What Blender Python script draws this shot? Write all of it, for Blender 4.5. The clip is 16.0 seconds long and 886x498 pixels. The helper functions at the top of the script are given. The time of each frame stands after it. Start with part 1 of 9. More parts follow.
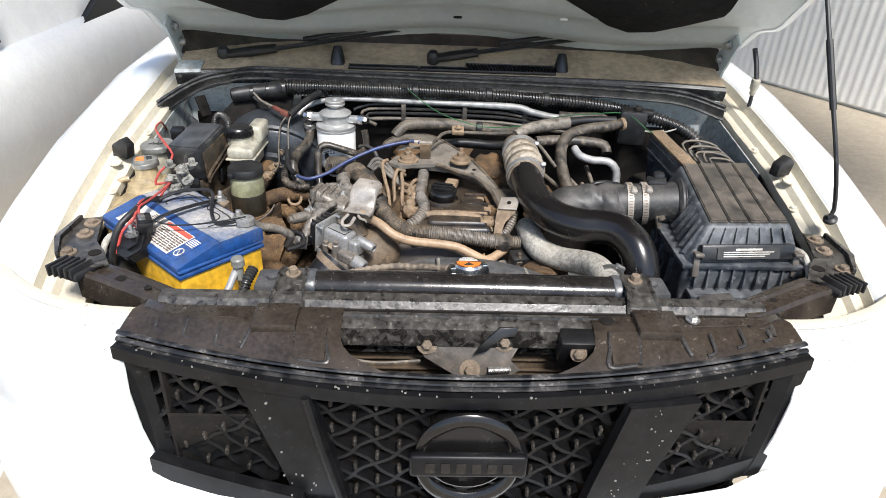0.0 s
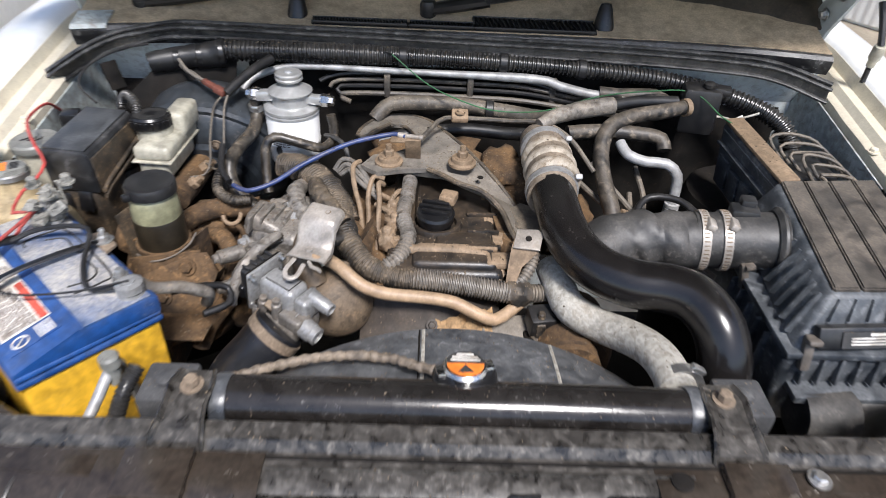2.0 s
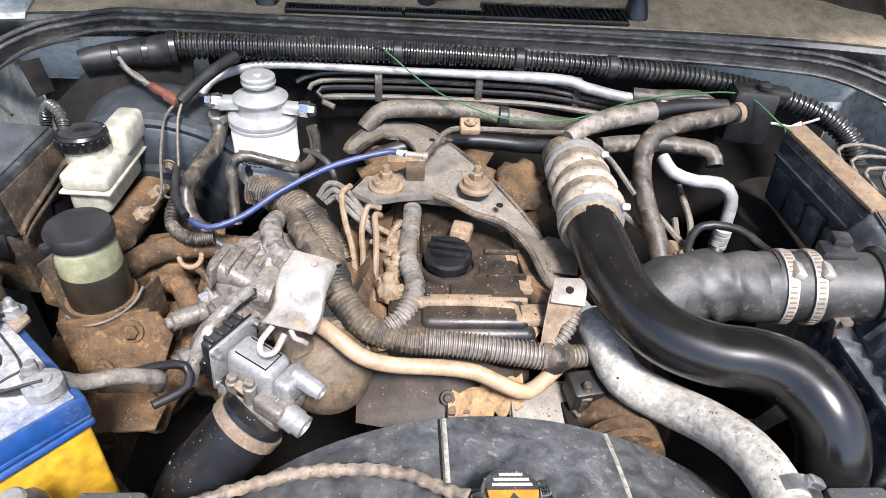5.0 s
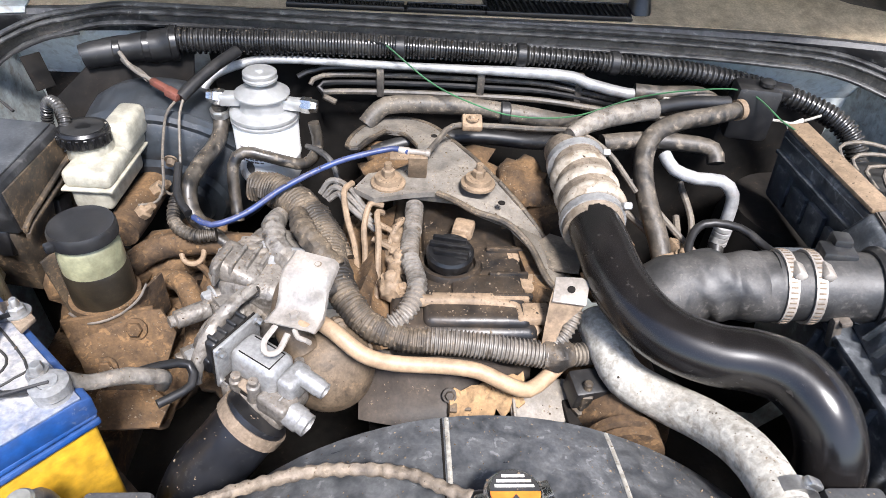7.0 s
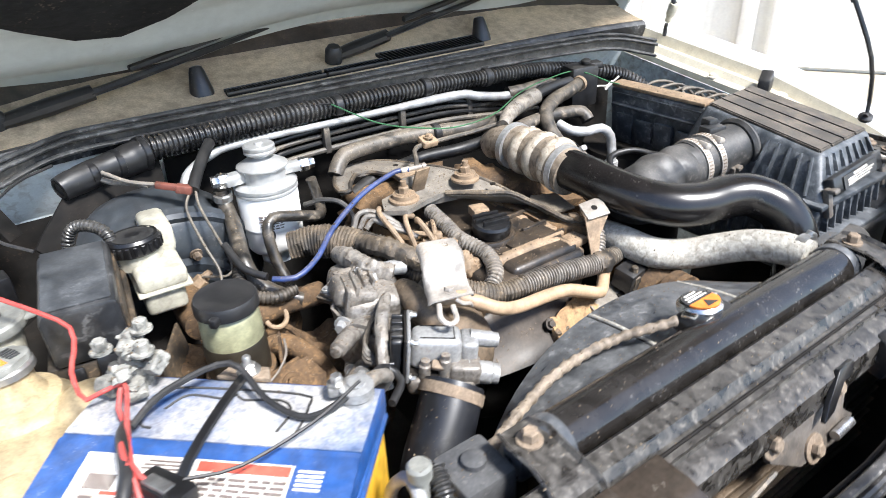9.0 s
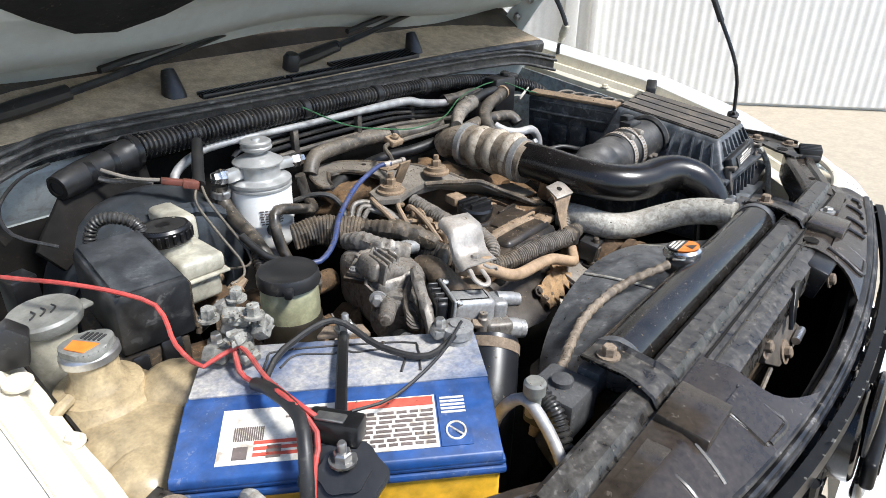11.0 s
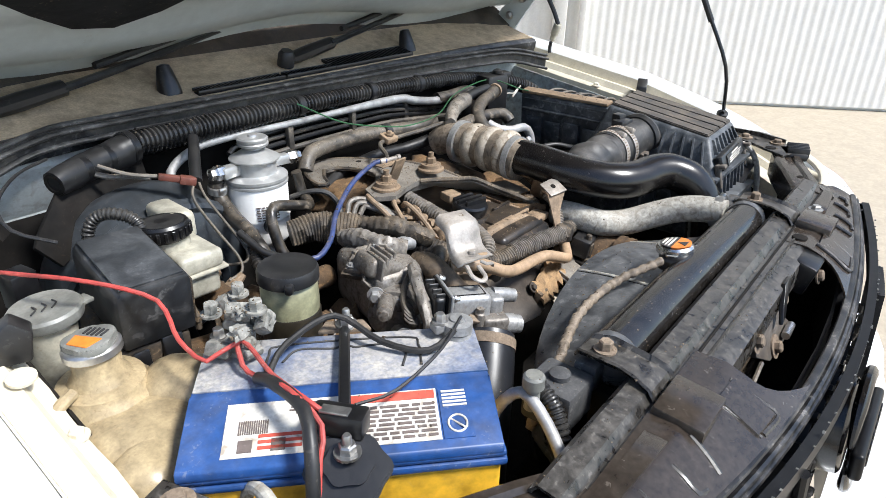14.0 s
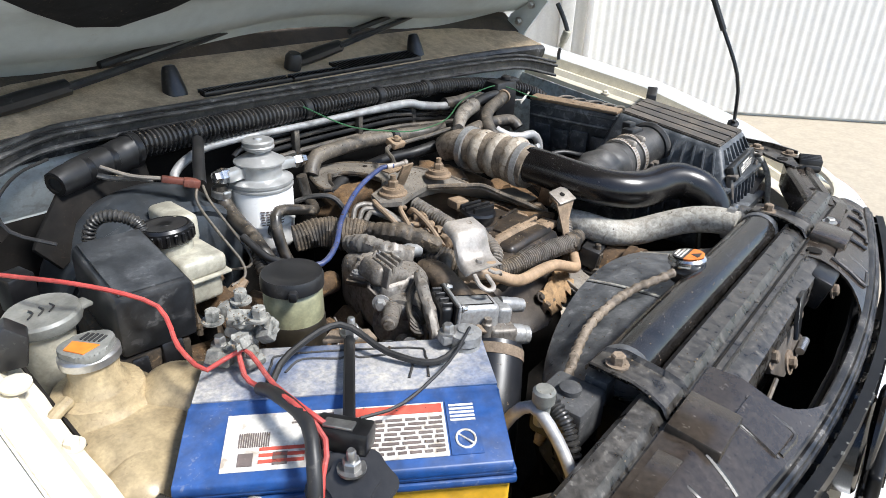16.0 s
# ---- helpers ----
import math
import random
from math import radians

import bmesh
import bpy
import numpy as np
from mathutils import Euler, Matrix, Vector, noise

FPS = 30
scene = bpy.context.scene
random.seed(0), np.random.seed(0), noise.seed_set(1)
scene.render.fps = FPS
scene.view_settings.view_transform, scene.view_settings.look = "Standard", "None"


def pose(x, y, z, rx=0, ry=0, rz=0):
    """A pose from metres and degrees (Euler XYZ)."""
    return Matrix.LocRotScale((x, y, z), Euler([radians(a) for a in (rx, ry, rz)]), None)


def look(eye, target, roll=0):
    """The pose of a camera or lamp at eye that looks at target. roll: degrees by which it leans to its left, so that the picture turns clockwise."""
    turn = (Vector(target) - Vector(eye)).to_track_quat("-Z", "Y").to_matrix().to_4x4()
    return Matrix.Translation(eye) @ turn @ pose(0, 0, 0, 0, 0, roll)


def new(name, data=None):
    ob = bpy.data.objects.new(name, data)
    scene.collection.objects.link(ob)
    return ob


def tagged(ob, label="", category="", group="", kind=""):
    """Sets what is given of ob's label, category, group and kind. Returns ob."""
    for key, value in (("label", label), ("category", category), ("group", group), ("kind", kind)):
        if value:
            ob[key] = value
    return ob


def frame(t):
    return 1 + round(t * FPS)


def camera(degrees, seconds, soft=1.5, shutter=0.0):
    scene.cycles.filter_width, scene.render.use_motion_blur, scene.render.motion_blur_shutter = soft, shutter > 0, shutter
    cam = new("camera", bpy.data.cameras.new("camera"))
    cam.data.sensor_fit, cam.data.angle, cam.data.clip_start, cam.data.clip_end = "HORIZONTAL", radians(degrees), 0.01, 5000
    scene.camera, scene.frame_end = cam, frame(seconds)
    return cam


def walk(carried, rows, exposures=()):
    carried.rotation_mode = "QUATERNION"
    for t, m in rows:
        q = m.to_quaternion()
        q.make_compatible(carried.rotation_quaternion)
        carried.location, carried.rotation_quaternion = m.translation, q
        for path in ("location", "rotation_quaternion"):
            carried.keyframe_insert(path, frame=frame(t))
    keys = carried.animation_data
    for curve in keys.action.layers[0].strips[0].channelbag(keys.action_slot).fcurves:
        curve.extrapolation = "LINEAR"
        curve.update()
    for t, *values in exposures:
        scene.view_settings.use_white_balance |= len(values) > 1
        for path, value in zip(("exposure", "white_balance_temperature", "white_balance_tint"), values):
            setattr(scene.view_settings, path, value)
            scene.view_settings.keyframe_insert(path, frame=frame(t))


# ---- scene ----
from mathutils.geometry import tessellate_polygon

cam = camera(68.4, 16.0, soft=0.5, shutter=0.4)
METRES, EYE, TILT, LEAN, TURN = 1.6, 1.75, -30.0, 0.0, 0.0
PATH = [
    (0, (-0.081, -0.946, 1.608), (-0.008, 0.792, 0.622), 2.5),
    (0.5, (-0.1, -0.943, 1.602), (-0.004, 0.788, 0.604), 2.4),
    (1, (-0.099, -0.89, 1.604), (-0.047, 0.829, 0.582), 1.3),
    (1.5, (-0.033, -0.707, 1.603), (-0.024, 0.982, 0.533), 2.5),
    (2, (-0.041, -0.484, 1.569), (0.005, 1.126, 0.383), 2.9),
    (2.5, (-0.092, -0.281, 1.543), (0.106, 1.283, 0.311), 4.1),
    (3, (-0.085, -0.252, 1.524), (0.078, 1.294, 0.266), 5.3),
    (3.5, (-0.075, -0.258, 1.527), (0.031, 1.297, 0.273), 4.3),
    (4, (-0.08, -0.256, 1.526), (0.047, 1.291, 0.266), 4.4),
    (4.2, (-0.089, -0.267, 1.508), (0.041, 1.316, 0.293), 4.0),
    (6.5, (-0.093, -0.261, 1.533), (0.038, 1.281, 0.266), 4.0),
    (7, (-0.096, -0.258, 1.528), (0.04, 1.287, 0.266), 4.3),
    (7.5, (-0.076, -0.245, 1.529), (0.026, 1.3, 0.264), 4.6),
    (8, (-0.239, -0.235, 1.505), (0.22, 1.312, 0.324), 3.1),
    (8.5, (-0.424, -0.302, 1.478), (0.384, 1.224, 0.468), -1.0),
    (8.7, (-0.497, -0.322, 1.471), (0.386, 1.175, 0.482), -2.0),
    (10.8, (-0.86, -0.228, 1.425), (0.534, 0.911, 0.554), 0.5),
    (11, (-0.858, -0.226, 1.426), (0.539, 0.904, 0.548), 0.7),
    (11.5, (-0.863, -0.224, 1.427), (0.549, 0.888, 0.548), 0.8),
    (12, (-0.869, -0.222, 1.426), (0.549, 0.878, 0.544), 1.0),
    (12.5, (-0.869, -0.217, 1.426), (0.545, 0.876, 0.528), 1.1),
    (13, (-0.867, -0.214, 1.425), (0.55, 0.88, 0.534), 1.1),
    (13.5, (-0.87, -0.217, 1.424), (0.553, 0.873, 0.536), 1.4),
    (14, (-0.873, -0.221, 1.428), (0.546, 0.877, 0.544), 1.3),
    (14.5, (-0.875, -0.225, 1.425), (0.545, 0.877, 0.549), 1.3),
    (15, (-0.873, -0.223, 1.426), (0.538, 0.885, 0.542), 1.3),
    (15.5, (-0.868, -0.219, 1.426), (0.548, 0.882, 0.542), 1.4),
    (16, (-0.863, -0.204, 1.422), (0.557, 0.904, 0.554), 2.1),
]
EXPOSURES = [(0, 0.93, 6400, 10), (1.0, 0.83, 6350, 12), (1.7, 0.76, 6280, 12), (2.4, 1.20, 6230, 15), (3.2, 1.58, 6200, 14), (7.6, 1.58, 6200, 14), (8.0, 1.69, 6200, 14), (8.5, 1.88, 6200, 11), (10.6, 1.07, 6190, 9), (16, 1.07, 6190, 9)]
walk(cam, [(t, look(eye, target, roll)) for t, eye, target, roll in PATH], EXPOSURES)

# ---- world, sun, exposure ----
world = bpy.data.worlds.new("daylight")
scene.world = world
world.use_nodes = True
wn = world.node_tree.nodes
sky = wn.new("ShaderNodeTexSky")
sky.sky_type, sky.sun_disc = "NISHITA", False
SUN_EL, SUN_AZ = 54.0, 164.7
sky.sun_elevation, sky.sun_rotation = radians(SUN_EL), radians(SUN_AZ)
wn["Background"].inputs[1].default_value = 0.115
world.node_tree.links.new(sky.outputs[0], wn["Background"].inputs[0])
sun = new("sun", bpy.data.lights.new("sun", "SUN"))
sun.data.energy, sun.data.angle, sun.data.color = 3.2, radians(12), (1.0, 0.965, 0.915)
sun.matrix_world = look((0.6, -2.2, 3.14), (0, 0, 0))

# ---- materials ----
DUST = (0.36, 0.275, 0.19)


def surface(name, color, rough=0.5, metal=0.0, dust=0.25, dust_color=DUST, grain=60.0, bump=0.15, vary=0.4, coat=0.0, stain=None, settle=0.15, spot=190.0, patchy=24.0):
    """Painted, plastic or metal surface: base colour with two scales of variation, settled dust and fine relief."""
    m = bpy.data.materials.new(name)
    m.use_nodes = True
    n, l = m.node_tree.nodes, m.node_tree.links
    b = n["Principled BSDF"]
    pos = n.new("ShaderNodeNewGeometry")

    def tex(scale, detail=4.0, distort=0.0):
        t = n.new("ShaderNodeTexNoise")
        t.inputs["Scale"].default_value, t.inputs["Detail"].default_value, t.inputs["Distortion"].default_value = scale, detail, distort
        l.new(pos.outputs["Position"], t.inputs["Vector"])
        return t

    def ramp(src, lo, hi):
        r = n.new("ShaderNodeMapRange")
        r.inputs["From Min"].default_value, r.inputs["From Max"].default_value = lo, hi
        l.new(src, r.inputs["Value"])
        return r

    big, fine = tex(9.0, 5.0, 0.6), tex(grain, 6.0)
    tone = n.new("ShaderNodeMix")
    tone.data_type, tone.blend_type = "RGBA", "MIX"
    dark = tuple(c * (1 - vary) for c in color)
    light = tuple(min(1.0, c * (1 + 0.5 * vary)) for c in color)
    tone.inputs["A"].default_value, tone.inputs["B"].default_value = (*dark, 1), (*light, 1)
    add = n.new("ShaderNodeMath")
    add.operation = "ADD"
    l.new(big.outputs["Fac"], add.inputs[0])
    l.new(fine.outputs["Fac"], add.inputs[1])
    l.new(ramp(add.outputs[0], 0.78, 1.22).outputs[0], tone.inputs["Factor"])
    colour = tone.outputs["Result"]
    if stain:
        st = n.new("ShaderNodeMix")
        st.data_type = "RGBA"
        st.inputs["B"].default_value = (*stain, 1)
        l.new(ramp(tex(85.0, 8.0, 0.6).outputs["Fac"], 0.50, 0.70).outputs[0], st.inputs["Factor"])
        l.new(colour, st.inputs["A"])
        colour = st.outputs["Result"]
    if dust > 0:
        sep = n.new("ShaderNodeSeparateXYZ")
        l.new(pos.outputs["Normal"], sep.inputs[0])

        def math2(op, x, y):
            k = n.new("ShaderNodeMath")
            k.operation = op
            for i, v in enumerate((x, y)):
                if isinstance(v, (int, float)):
                    k.inputs[i].default_value = v
                else:
                    l.new(v, k.inputs[i])
            return k.outputs[0]

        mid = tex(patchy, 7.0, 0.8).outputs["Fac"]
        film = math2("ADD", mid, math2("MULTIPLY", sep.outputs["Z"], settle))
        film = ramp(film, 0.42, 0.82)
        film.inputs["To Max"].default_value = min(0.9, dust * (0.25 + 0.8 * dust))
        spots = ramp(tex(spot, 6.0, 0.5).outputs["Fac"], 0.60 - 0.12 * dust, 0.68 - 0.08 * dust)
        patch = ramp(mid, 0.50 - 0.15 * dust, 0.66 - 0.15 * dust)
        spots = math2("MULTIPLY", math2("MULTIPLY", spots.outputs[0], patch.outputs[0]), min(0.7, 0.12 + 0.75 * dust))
        f = n.new("ShaderNodeMath")
        f.operation = "MAXIMUM"
        broken = ramp(tex(130.0, 5.0, 0.3).outputs["Fac"], 0.36, 0.60)
        broken.inputs["To Min"].default_value, broken.inputs["To Max"].default_value = 0.70, 1.10
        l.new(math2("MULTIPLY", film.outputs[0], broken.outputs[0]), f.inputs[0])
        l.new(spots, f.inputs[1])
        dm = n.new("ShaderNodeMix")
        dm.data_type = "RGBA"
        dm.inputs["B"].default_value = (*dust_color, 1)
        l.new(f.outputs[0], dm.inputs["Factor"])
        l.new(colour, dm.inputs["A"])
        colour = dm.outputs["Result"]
        grit = ramp(tex(310.0, 8.0, 0.3).outputs["Fac"], 0.36, 0.64)
        grit.inputs["To Min"].default_value, grit.inputs["To Max"].default_value = 1.0 - 0.28 * min(dust, 0.6), 1.0 + 0.16 * min(dust, 0.6)
        gm = n.new("ShaderNodeMix")
        gm.data_type, gm.blend_type = "RGBA", "MULTIPLY"
        gm.inputs["Factor"].default_value = 1.0
        l.new(colour, gm.inputs["A"])
        l.new(grit.outputs[0], gm.inputs["B"])
        colour = gm.outputs["Result"]
        rr = n.new("ShaderNodeMapRange")
        rr.inputs["To Min"].default_value, rr.inputs["To Max"].default_value = rough, 0.9
        l.new(f.outputs[0], rr.inputs["Value"])
        l.new(rr.outputs[0], b.inputs["Roughness"])
        if metal:
            mm = n.new("ShaderNodeMapRange")
            mm.inputs["To Min"].default_value, mm.inputs["To Max"].default_value = metal, 0.0
            l.new(f.outputs[0], mm.inputs["Value"])
            l.new(mm.outputs[0], b.inputs["Metallic"])
    else:
        b.inputs["Roughness"].default_value = rough
        b.inputs["Metallic"].default_value = metal
    l.new(colour, b.inputs["Base Color"])
    if coat:
        b.inputs["Coat Weight"].default_value = coat
        b.inputs["Coat Roughness"].default_value = 0.08
    if bump:
        bp = n.new("ShaderNodeBump")
        bp.inputs["Strength"].default_value, bp.inputs["Distance"].default_value = bump, 0.002
        l.new(fine.outputs["Fac"], bp.inputs["Height"])
        l.new(bp.outputs[0], b.inputs["Normal"])
    return m


BLACK = (0.018, 0.019, 0.021)
m_paint = surface("white_paint", (0.80, 0.81, 0.80), 0.28, dust=0.0, bump=0.0, vary=0.05, coat=0.6)
m_flange = surface("painted_flange", (0.66, 0.605, 0.48), 0.42, dust=0.24, dust_color=(0.3, 0.22, 0.13), bump=0.05, vary=0.10)
m_body = surface("grey_body_paint", (0.50, 0.54, 0.53), 0.36, dust=0.06, bump=0.03, vary=0.08)
m_bay = surface("bay_body_paint", (0.42, 0.465, 0.46), 0.4, dust=0.3, bump=0.1, stain=(0.24, 0.235, 0.21))
# black for grime, and for shade in gaps, recesses and deep parts
m_under = surface("grimy_shade_black", (0.010, 0.009, 0.008), 0.85, dust=0.15, dust_color=(0.12, 0.08, 0.05), bump=0.4)
m_plastic = surface("black_plastic", (0.008, 0.008, 0.009), 0.30, dust=0.12, dust_color=(0.17, 0.155, 0.135), bump=0.08, grain=140)
# black plastic; the brown in its base stands in for a brown reflection
m_cover = surface("glossy_brown_sheen_plastic", (0.034, 0.026, 0.020), 0.17, dust=0.18, dust_color=(0.24, 0.20, 0.155), bump=0.03, grain=140, spot=110.0)
m_pipe = surface("satin_black_pipe", (0.009, 0.008, 0.0078), 0.22, dust=0.09, dust_color=(0.14, 0.12, 0.10), bump=0.02)
m_ridge = surface("worn_plastic_ridge", (0.030, 0.027, 0.025), 0.25, dust=0.14, dust_color=(0.24, 0.22, 0.20), bump=0.03)
m_support = surface("dusty_black_steel", (0.015, 0.0135, 0.012), 0.24, dust=0.55, dust_color=(0.23, 0.21, 0.185), bump=0.5, grain=50, settle=0.12, spot=150.0, patchy=60.0)
m_dplastic = surface("dusty_black_plastic", (0.014, 0.015, 0.017), 0.33, dust=0.36, dust_color=(0.17, 0.155, 0.135), bump=0.12, grain=120)
m_gloss = surface("glossy_black_paint", (0.008, 0.0075, 0.0075), 0.20, dust=0.10, dust_color=(0.10, 0.09, 0.08), bump=0.02)
m_grille = surface("satin_black_grille", (0.007, 0.0072, 0.008), 0.38, dust=0.07, dust_color=(0.16, 0.145, 0.13), bump=0.05)
m_rubber = surface("black_rubber", (0.011, 0.011, 0.012), 0.42, dust=0.25, dust_color=(0.17, 0.155, 0.135), bump=0.15)
m_drubber = surface("muddy_rubber", (0.020, 0.018, 0.016), 0.45, dust=0.52, dust_color=(0.38, 0.31, 0.23), bump=0.6, grain=110, spot=85.0, patchy=40.0)
m_seal = surface("rubber_seal", (0.010, 0.010, 0.011), 0.33, dust=0.42, dust_color=(0.42, 0.39, 0.36), bump=0.2, settle=0.0)
m_steel = surface("zinc_steel", (0.55, 0.54, 0.52), 0.35, 0.9, dust=0.2)
m_alu = surface("cast_aluminium", (0.36, 0.36, 0.355), 0.38, 0.45, dust=0.30, dust_color=(0.30, 0.25, 0.19), bump=0.35, grain=200, vary=0.25)
m_warmcast = surface("tan_dusty_casting", (0.12, 0.088, 0.058), 0.6, 0.1, dust=0.55, dust_color=(0.25, 0.17, 0.10), bump=0.5, stain=(0.045, 0.034, 0.024))
m_cast = surface("grey_dusty_casting", (0.21, 0.195, 0.175), 0.42, 0.35, dust=0.45, dust_color=(0.29, 0.225, 0.16), bump=0.5, grain=170, stain=(0.06, 0.05, 0.04))
m_shroud = surface("dusty_fan_shroud", (0.036, 0.039, 0.044), 0.27, dust=0.46, dust_color=(0.36, 0.36, 0.355), bump=0.3, grain=80, vary=0.3, spot=110.0, patchy=36.0)
m_gcond = surface("pale_grey_conduit", (0.17, 0.155, 0.135), 0.42, dust=0.42, dust_color=(0.36, 0.27, 0.18), bump=0.2, stain=(0.05, 0.04, 0.03))
m_boost = surface("blue_black_booster_paint", (0.030, 0.036, 0.043), 0.30, dust=0.3, dust_color=(0.16, 0.155, 0.15), bump=0.1)
m_tank = surface("dusty_gloss_tank", (0.012, 0.0105, 0.0095), 0.13, dust=0.2, dust_color=(0.20, 0.185, 0.17), bump=0.02)
m_mount = surface("dull_grey_mount", (0.045, 0.046, 0.048), 0.85, dust=0.5, dust_color=(0.16, 0.155, 0.15), bump=0.3)
m_capgrey = surface("pale_grey_cap", (0.20, 0.20, 0.18), 0.4, dust=0.35, dust_color=(0.24, 0.215, 0.165), bump=0.1)
m_fusetop = surface("dusty_box_top", (0.022, 0.024, 0.027), 0.36, dust=0.55, dust_color=(0.15, 0.155, 0.16), bump=0.25)
m_mudside = surface("mud_splashed_plastic", (0.030, 0.024, 0.018), 0.55, dust=0.72, dust_color=(0.20, 0.135, 0.075), bump=0.4, settle=0.0)
m_tube = surface("dull_aluminium_tube", (0.40, 0.40, 0.395), 0.50, 0.35, dust=0.3, bump=0.1)
m_dust = surface("dust_caked_metal", (0.16, 0.12, 0.085), 0.85, 0.0, dust=0.6, bump=0.6, grain=110)
m_brown = surface("mud_caked_iron", (0.045, 0.027, 0.014), 0.85, 0.0, dust=0.66, dust_color=(0.29, 0.168, 0.074), bump=1.0, grain=90, stain=(0.012, 0.008, 0.006), spot=120.0, patchy=16.0)
m_tan = surface("dusty_plate", (0.25, 0.175, 0.11), 0.65, 0.0, dust=0.5, dust_color=(0.36, 0.26, 0.165), bump=0.3, stain=(0.15, 0.105, 0.065))
m_plate = surface("dusty_grey_plate", (0.17, 0.155, 0.135), 0.5, 0.1, dust=0.5, dust_color=(0.36, 0.30, 0.225), bump=0.15)
m_white = surface("white_filter", (0.80, 0.79, 0.76), 0.45, dust=0.06, bump=0.03, vary=0.06)
m_cream = surface("cream_plastic", (0.40, 0.315, 0.185), 0.26, dust=0.45, dust_color=(0.20, 0.14, 0.075), bump=0.05, patchy=14.0)
m_milk = surface("milky_plastic", (0.46, 0.435, 0.35), 0.36, dust=0.3, dust_color=(0.28, 0.235, 0.165), bump=0.05)
m_amber = surface("fluid_reservoir", (0.29, 0.285, 0.175), 0.28, dust=0.35, dust_color=(0.17, 0.13, 0.075), bump=0.03)
m_blue = surface("blue_battery_plastic", (0.012, 0.062, 0.22), 0.4, dust=0.22, dust_color=(0.40, 0.40, 0.40), bump=0.05)
m_bluetop = surface("corroded_blue_plastic", (0.022, 0.07, 0.19), 0.5, dust=1.0, dust_color=(0.46, 0.43, 0.38), bump=0.25, settle=0.14, spot=30.0, patchy=13.0)
m_yellow = surface("yellow_battery_case", (0.74, 0.42, 0.03), 0.4, dust=0.12, bump=0.03)
m_red = surface("red_wire", (0.50, 0.055, 0.045), 0.45, dust=0.25, dust_color=(0.55, 0.38, 0.33), bump=0.0)
m_bluehose = surface("blue_hose", (0.020, 0.045, 0.15), 0.4, dust=0.3, bump=0.1)
m_silicone = surface("dusty_silicone_hose", (0.19, 0.155, 0.12), 0.65, dust=0.55, dust_color=(0.42, 0.33, 0.23), bump=0.5, stain=(0.05, 0.037, 0.025))
m_cond = surface("grey_conduit", (0.065, 0.058, 0.050), 0.45, dust=0.58, dust_color=(0.38, 0.31, 0.225), bump=0.3, grain=100)
m_bcond = surface("black_conduit", (0.013, 0.013, 0.0135), 0.26, dust=0.34, dust_color=(0.26, 0.24, 0.21), bump=0.0, patchy=12.0)
m_orange = surface("orange_label", (0.85, 0.22, 0.03), 0.45, dust=0.08, bump=0.0)
m_paper = surface("paper_label", (0.74, 0.70, 0.63), 0.55, dust=0.25, dust_color=(0.42, 0.36, 0.29), bump=0.05, stain=(0.38, 0.32, 0.25), spot=60.0, patchy=14.0)
m_ink = surface("label_ink", (0.035, 0.035, 0.035), 0.6, dust=0.1, bump=0)
m_print = surface("faded_print", (0.12, 0.09, 0.08), 0.6, dust=0.2, dust_color=(0.6, 0.56, 0.5), bump=0)
m_lip = surface("black_rubber_lip", (0.013, 0.013, 0.014), 0.36, dust=0.46, dust_color=(0.33, 0.325, 0.31), bump=0.3, spot=120.0, patchy=36.0)
m_timing = surface("dusty_timing_cover", (0.048, 0.040, 0.034), 0.42, dust=0.45, dust_color=(0.17, 0.125, 0.085), bump=0.2, settle=0.25, stain=(0.03, 0.024, 0.02), patchy=14.0)
m_vcover = surface("muddy_valve_cover", (0.014, 0.0135, 0.0135), 0.34, dust=0.42, dust_color=(0.24, 0.16, 0.09), bump=0.4)
m_redink = surface("red_label_print", (0.55, 0.08, 0.05), 0.6, dust=0.15, bump=0)
m_crust = surface("battery_corrosion", (0.20, 0.195, 0.175), 0.7, dust=0.45, dust_color=(0.48, 0.46, 0.40), bump=0.9, grain=150, stain=(0.03, 0.033, 0.03))
m_concrete = surface("concrete_floor", (0.40, 0.345, 0.265), 0.7, dust=0.0, bump=0.2, grain=30, vary=0.14, stain=(0.37, 0.315, 0.24))
m_wall = surface("white_steel_cladding", (0.80, 0.785, 0.74), 0.5, dust=0.0, bump=0.02, vary=0.06)
m_glassdust = surface("dusty_windscreen", (0.040, 0.033, 0.026), 0.42, dust=0.6, dust_color=(0.16, 0.125, 0.09), bump=0.0)
m_cowltop = surface("tan_dusted_cowl", (0.46, 0.35, 0.225), 0.6, dust=0.6, dust_color=(0.62, 0.49, 0.33), bump=0.1)
m_roof = surface("weathered_roof", (0.20, 0.14, 0.09), 0.7, dust=0.0, bump=0.05)
m_insul = surface("black_felt", (0.012, 0.012, 0.012), 0.95, dust=0.05, bump=0.6)
m_chrome = surface("worn_steel", (0.62, 0.61, 0.59), 0.25, 1.0, dust=0.1, bump=0.05)
m_brownconn = surface("brown_connector", (0.16, 0.05, 0.035), 0.5, dust=0.15)
m_oil = surface("oily_fluid", (0.022, 0.018, 0.012), 0.4, dust=0.4, dust_color=(0.085, 0.06, 0.035), bump=0.5, patchy=30.0)
m_tape = surface("silver_tape", (0.19, 0.175, 0.155), 0.45, 0.2, dust=0.5, dust_color=(0.40, 0.33, 0.25), bump=0.8, stain=(0.04, 0.032, 0.025))
m_bracket = surface("bright_dusty_steel", (0.40, 0.365, 0.325), 0.32, 0.25, dust=0.4, dust_color=(0.36, 0.27, 0.18), bump=0.10, patchy=14.0)
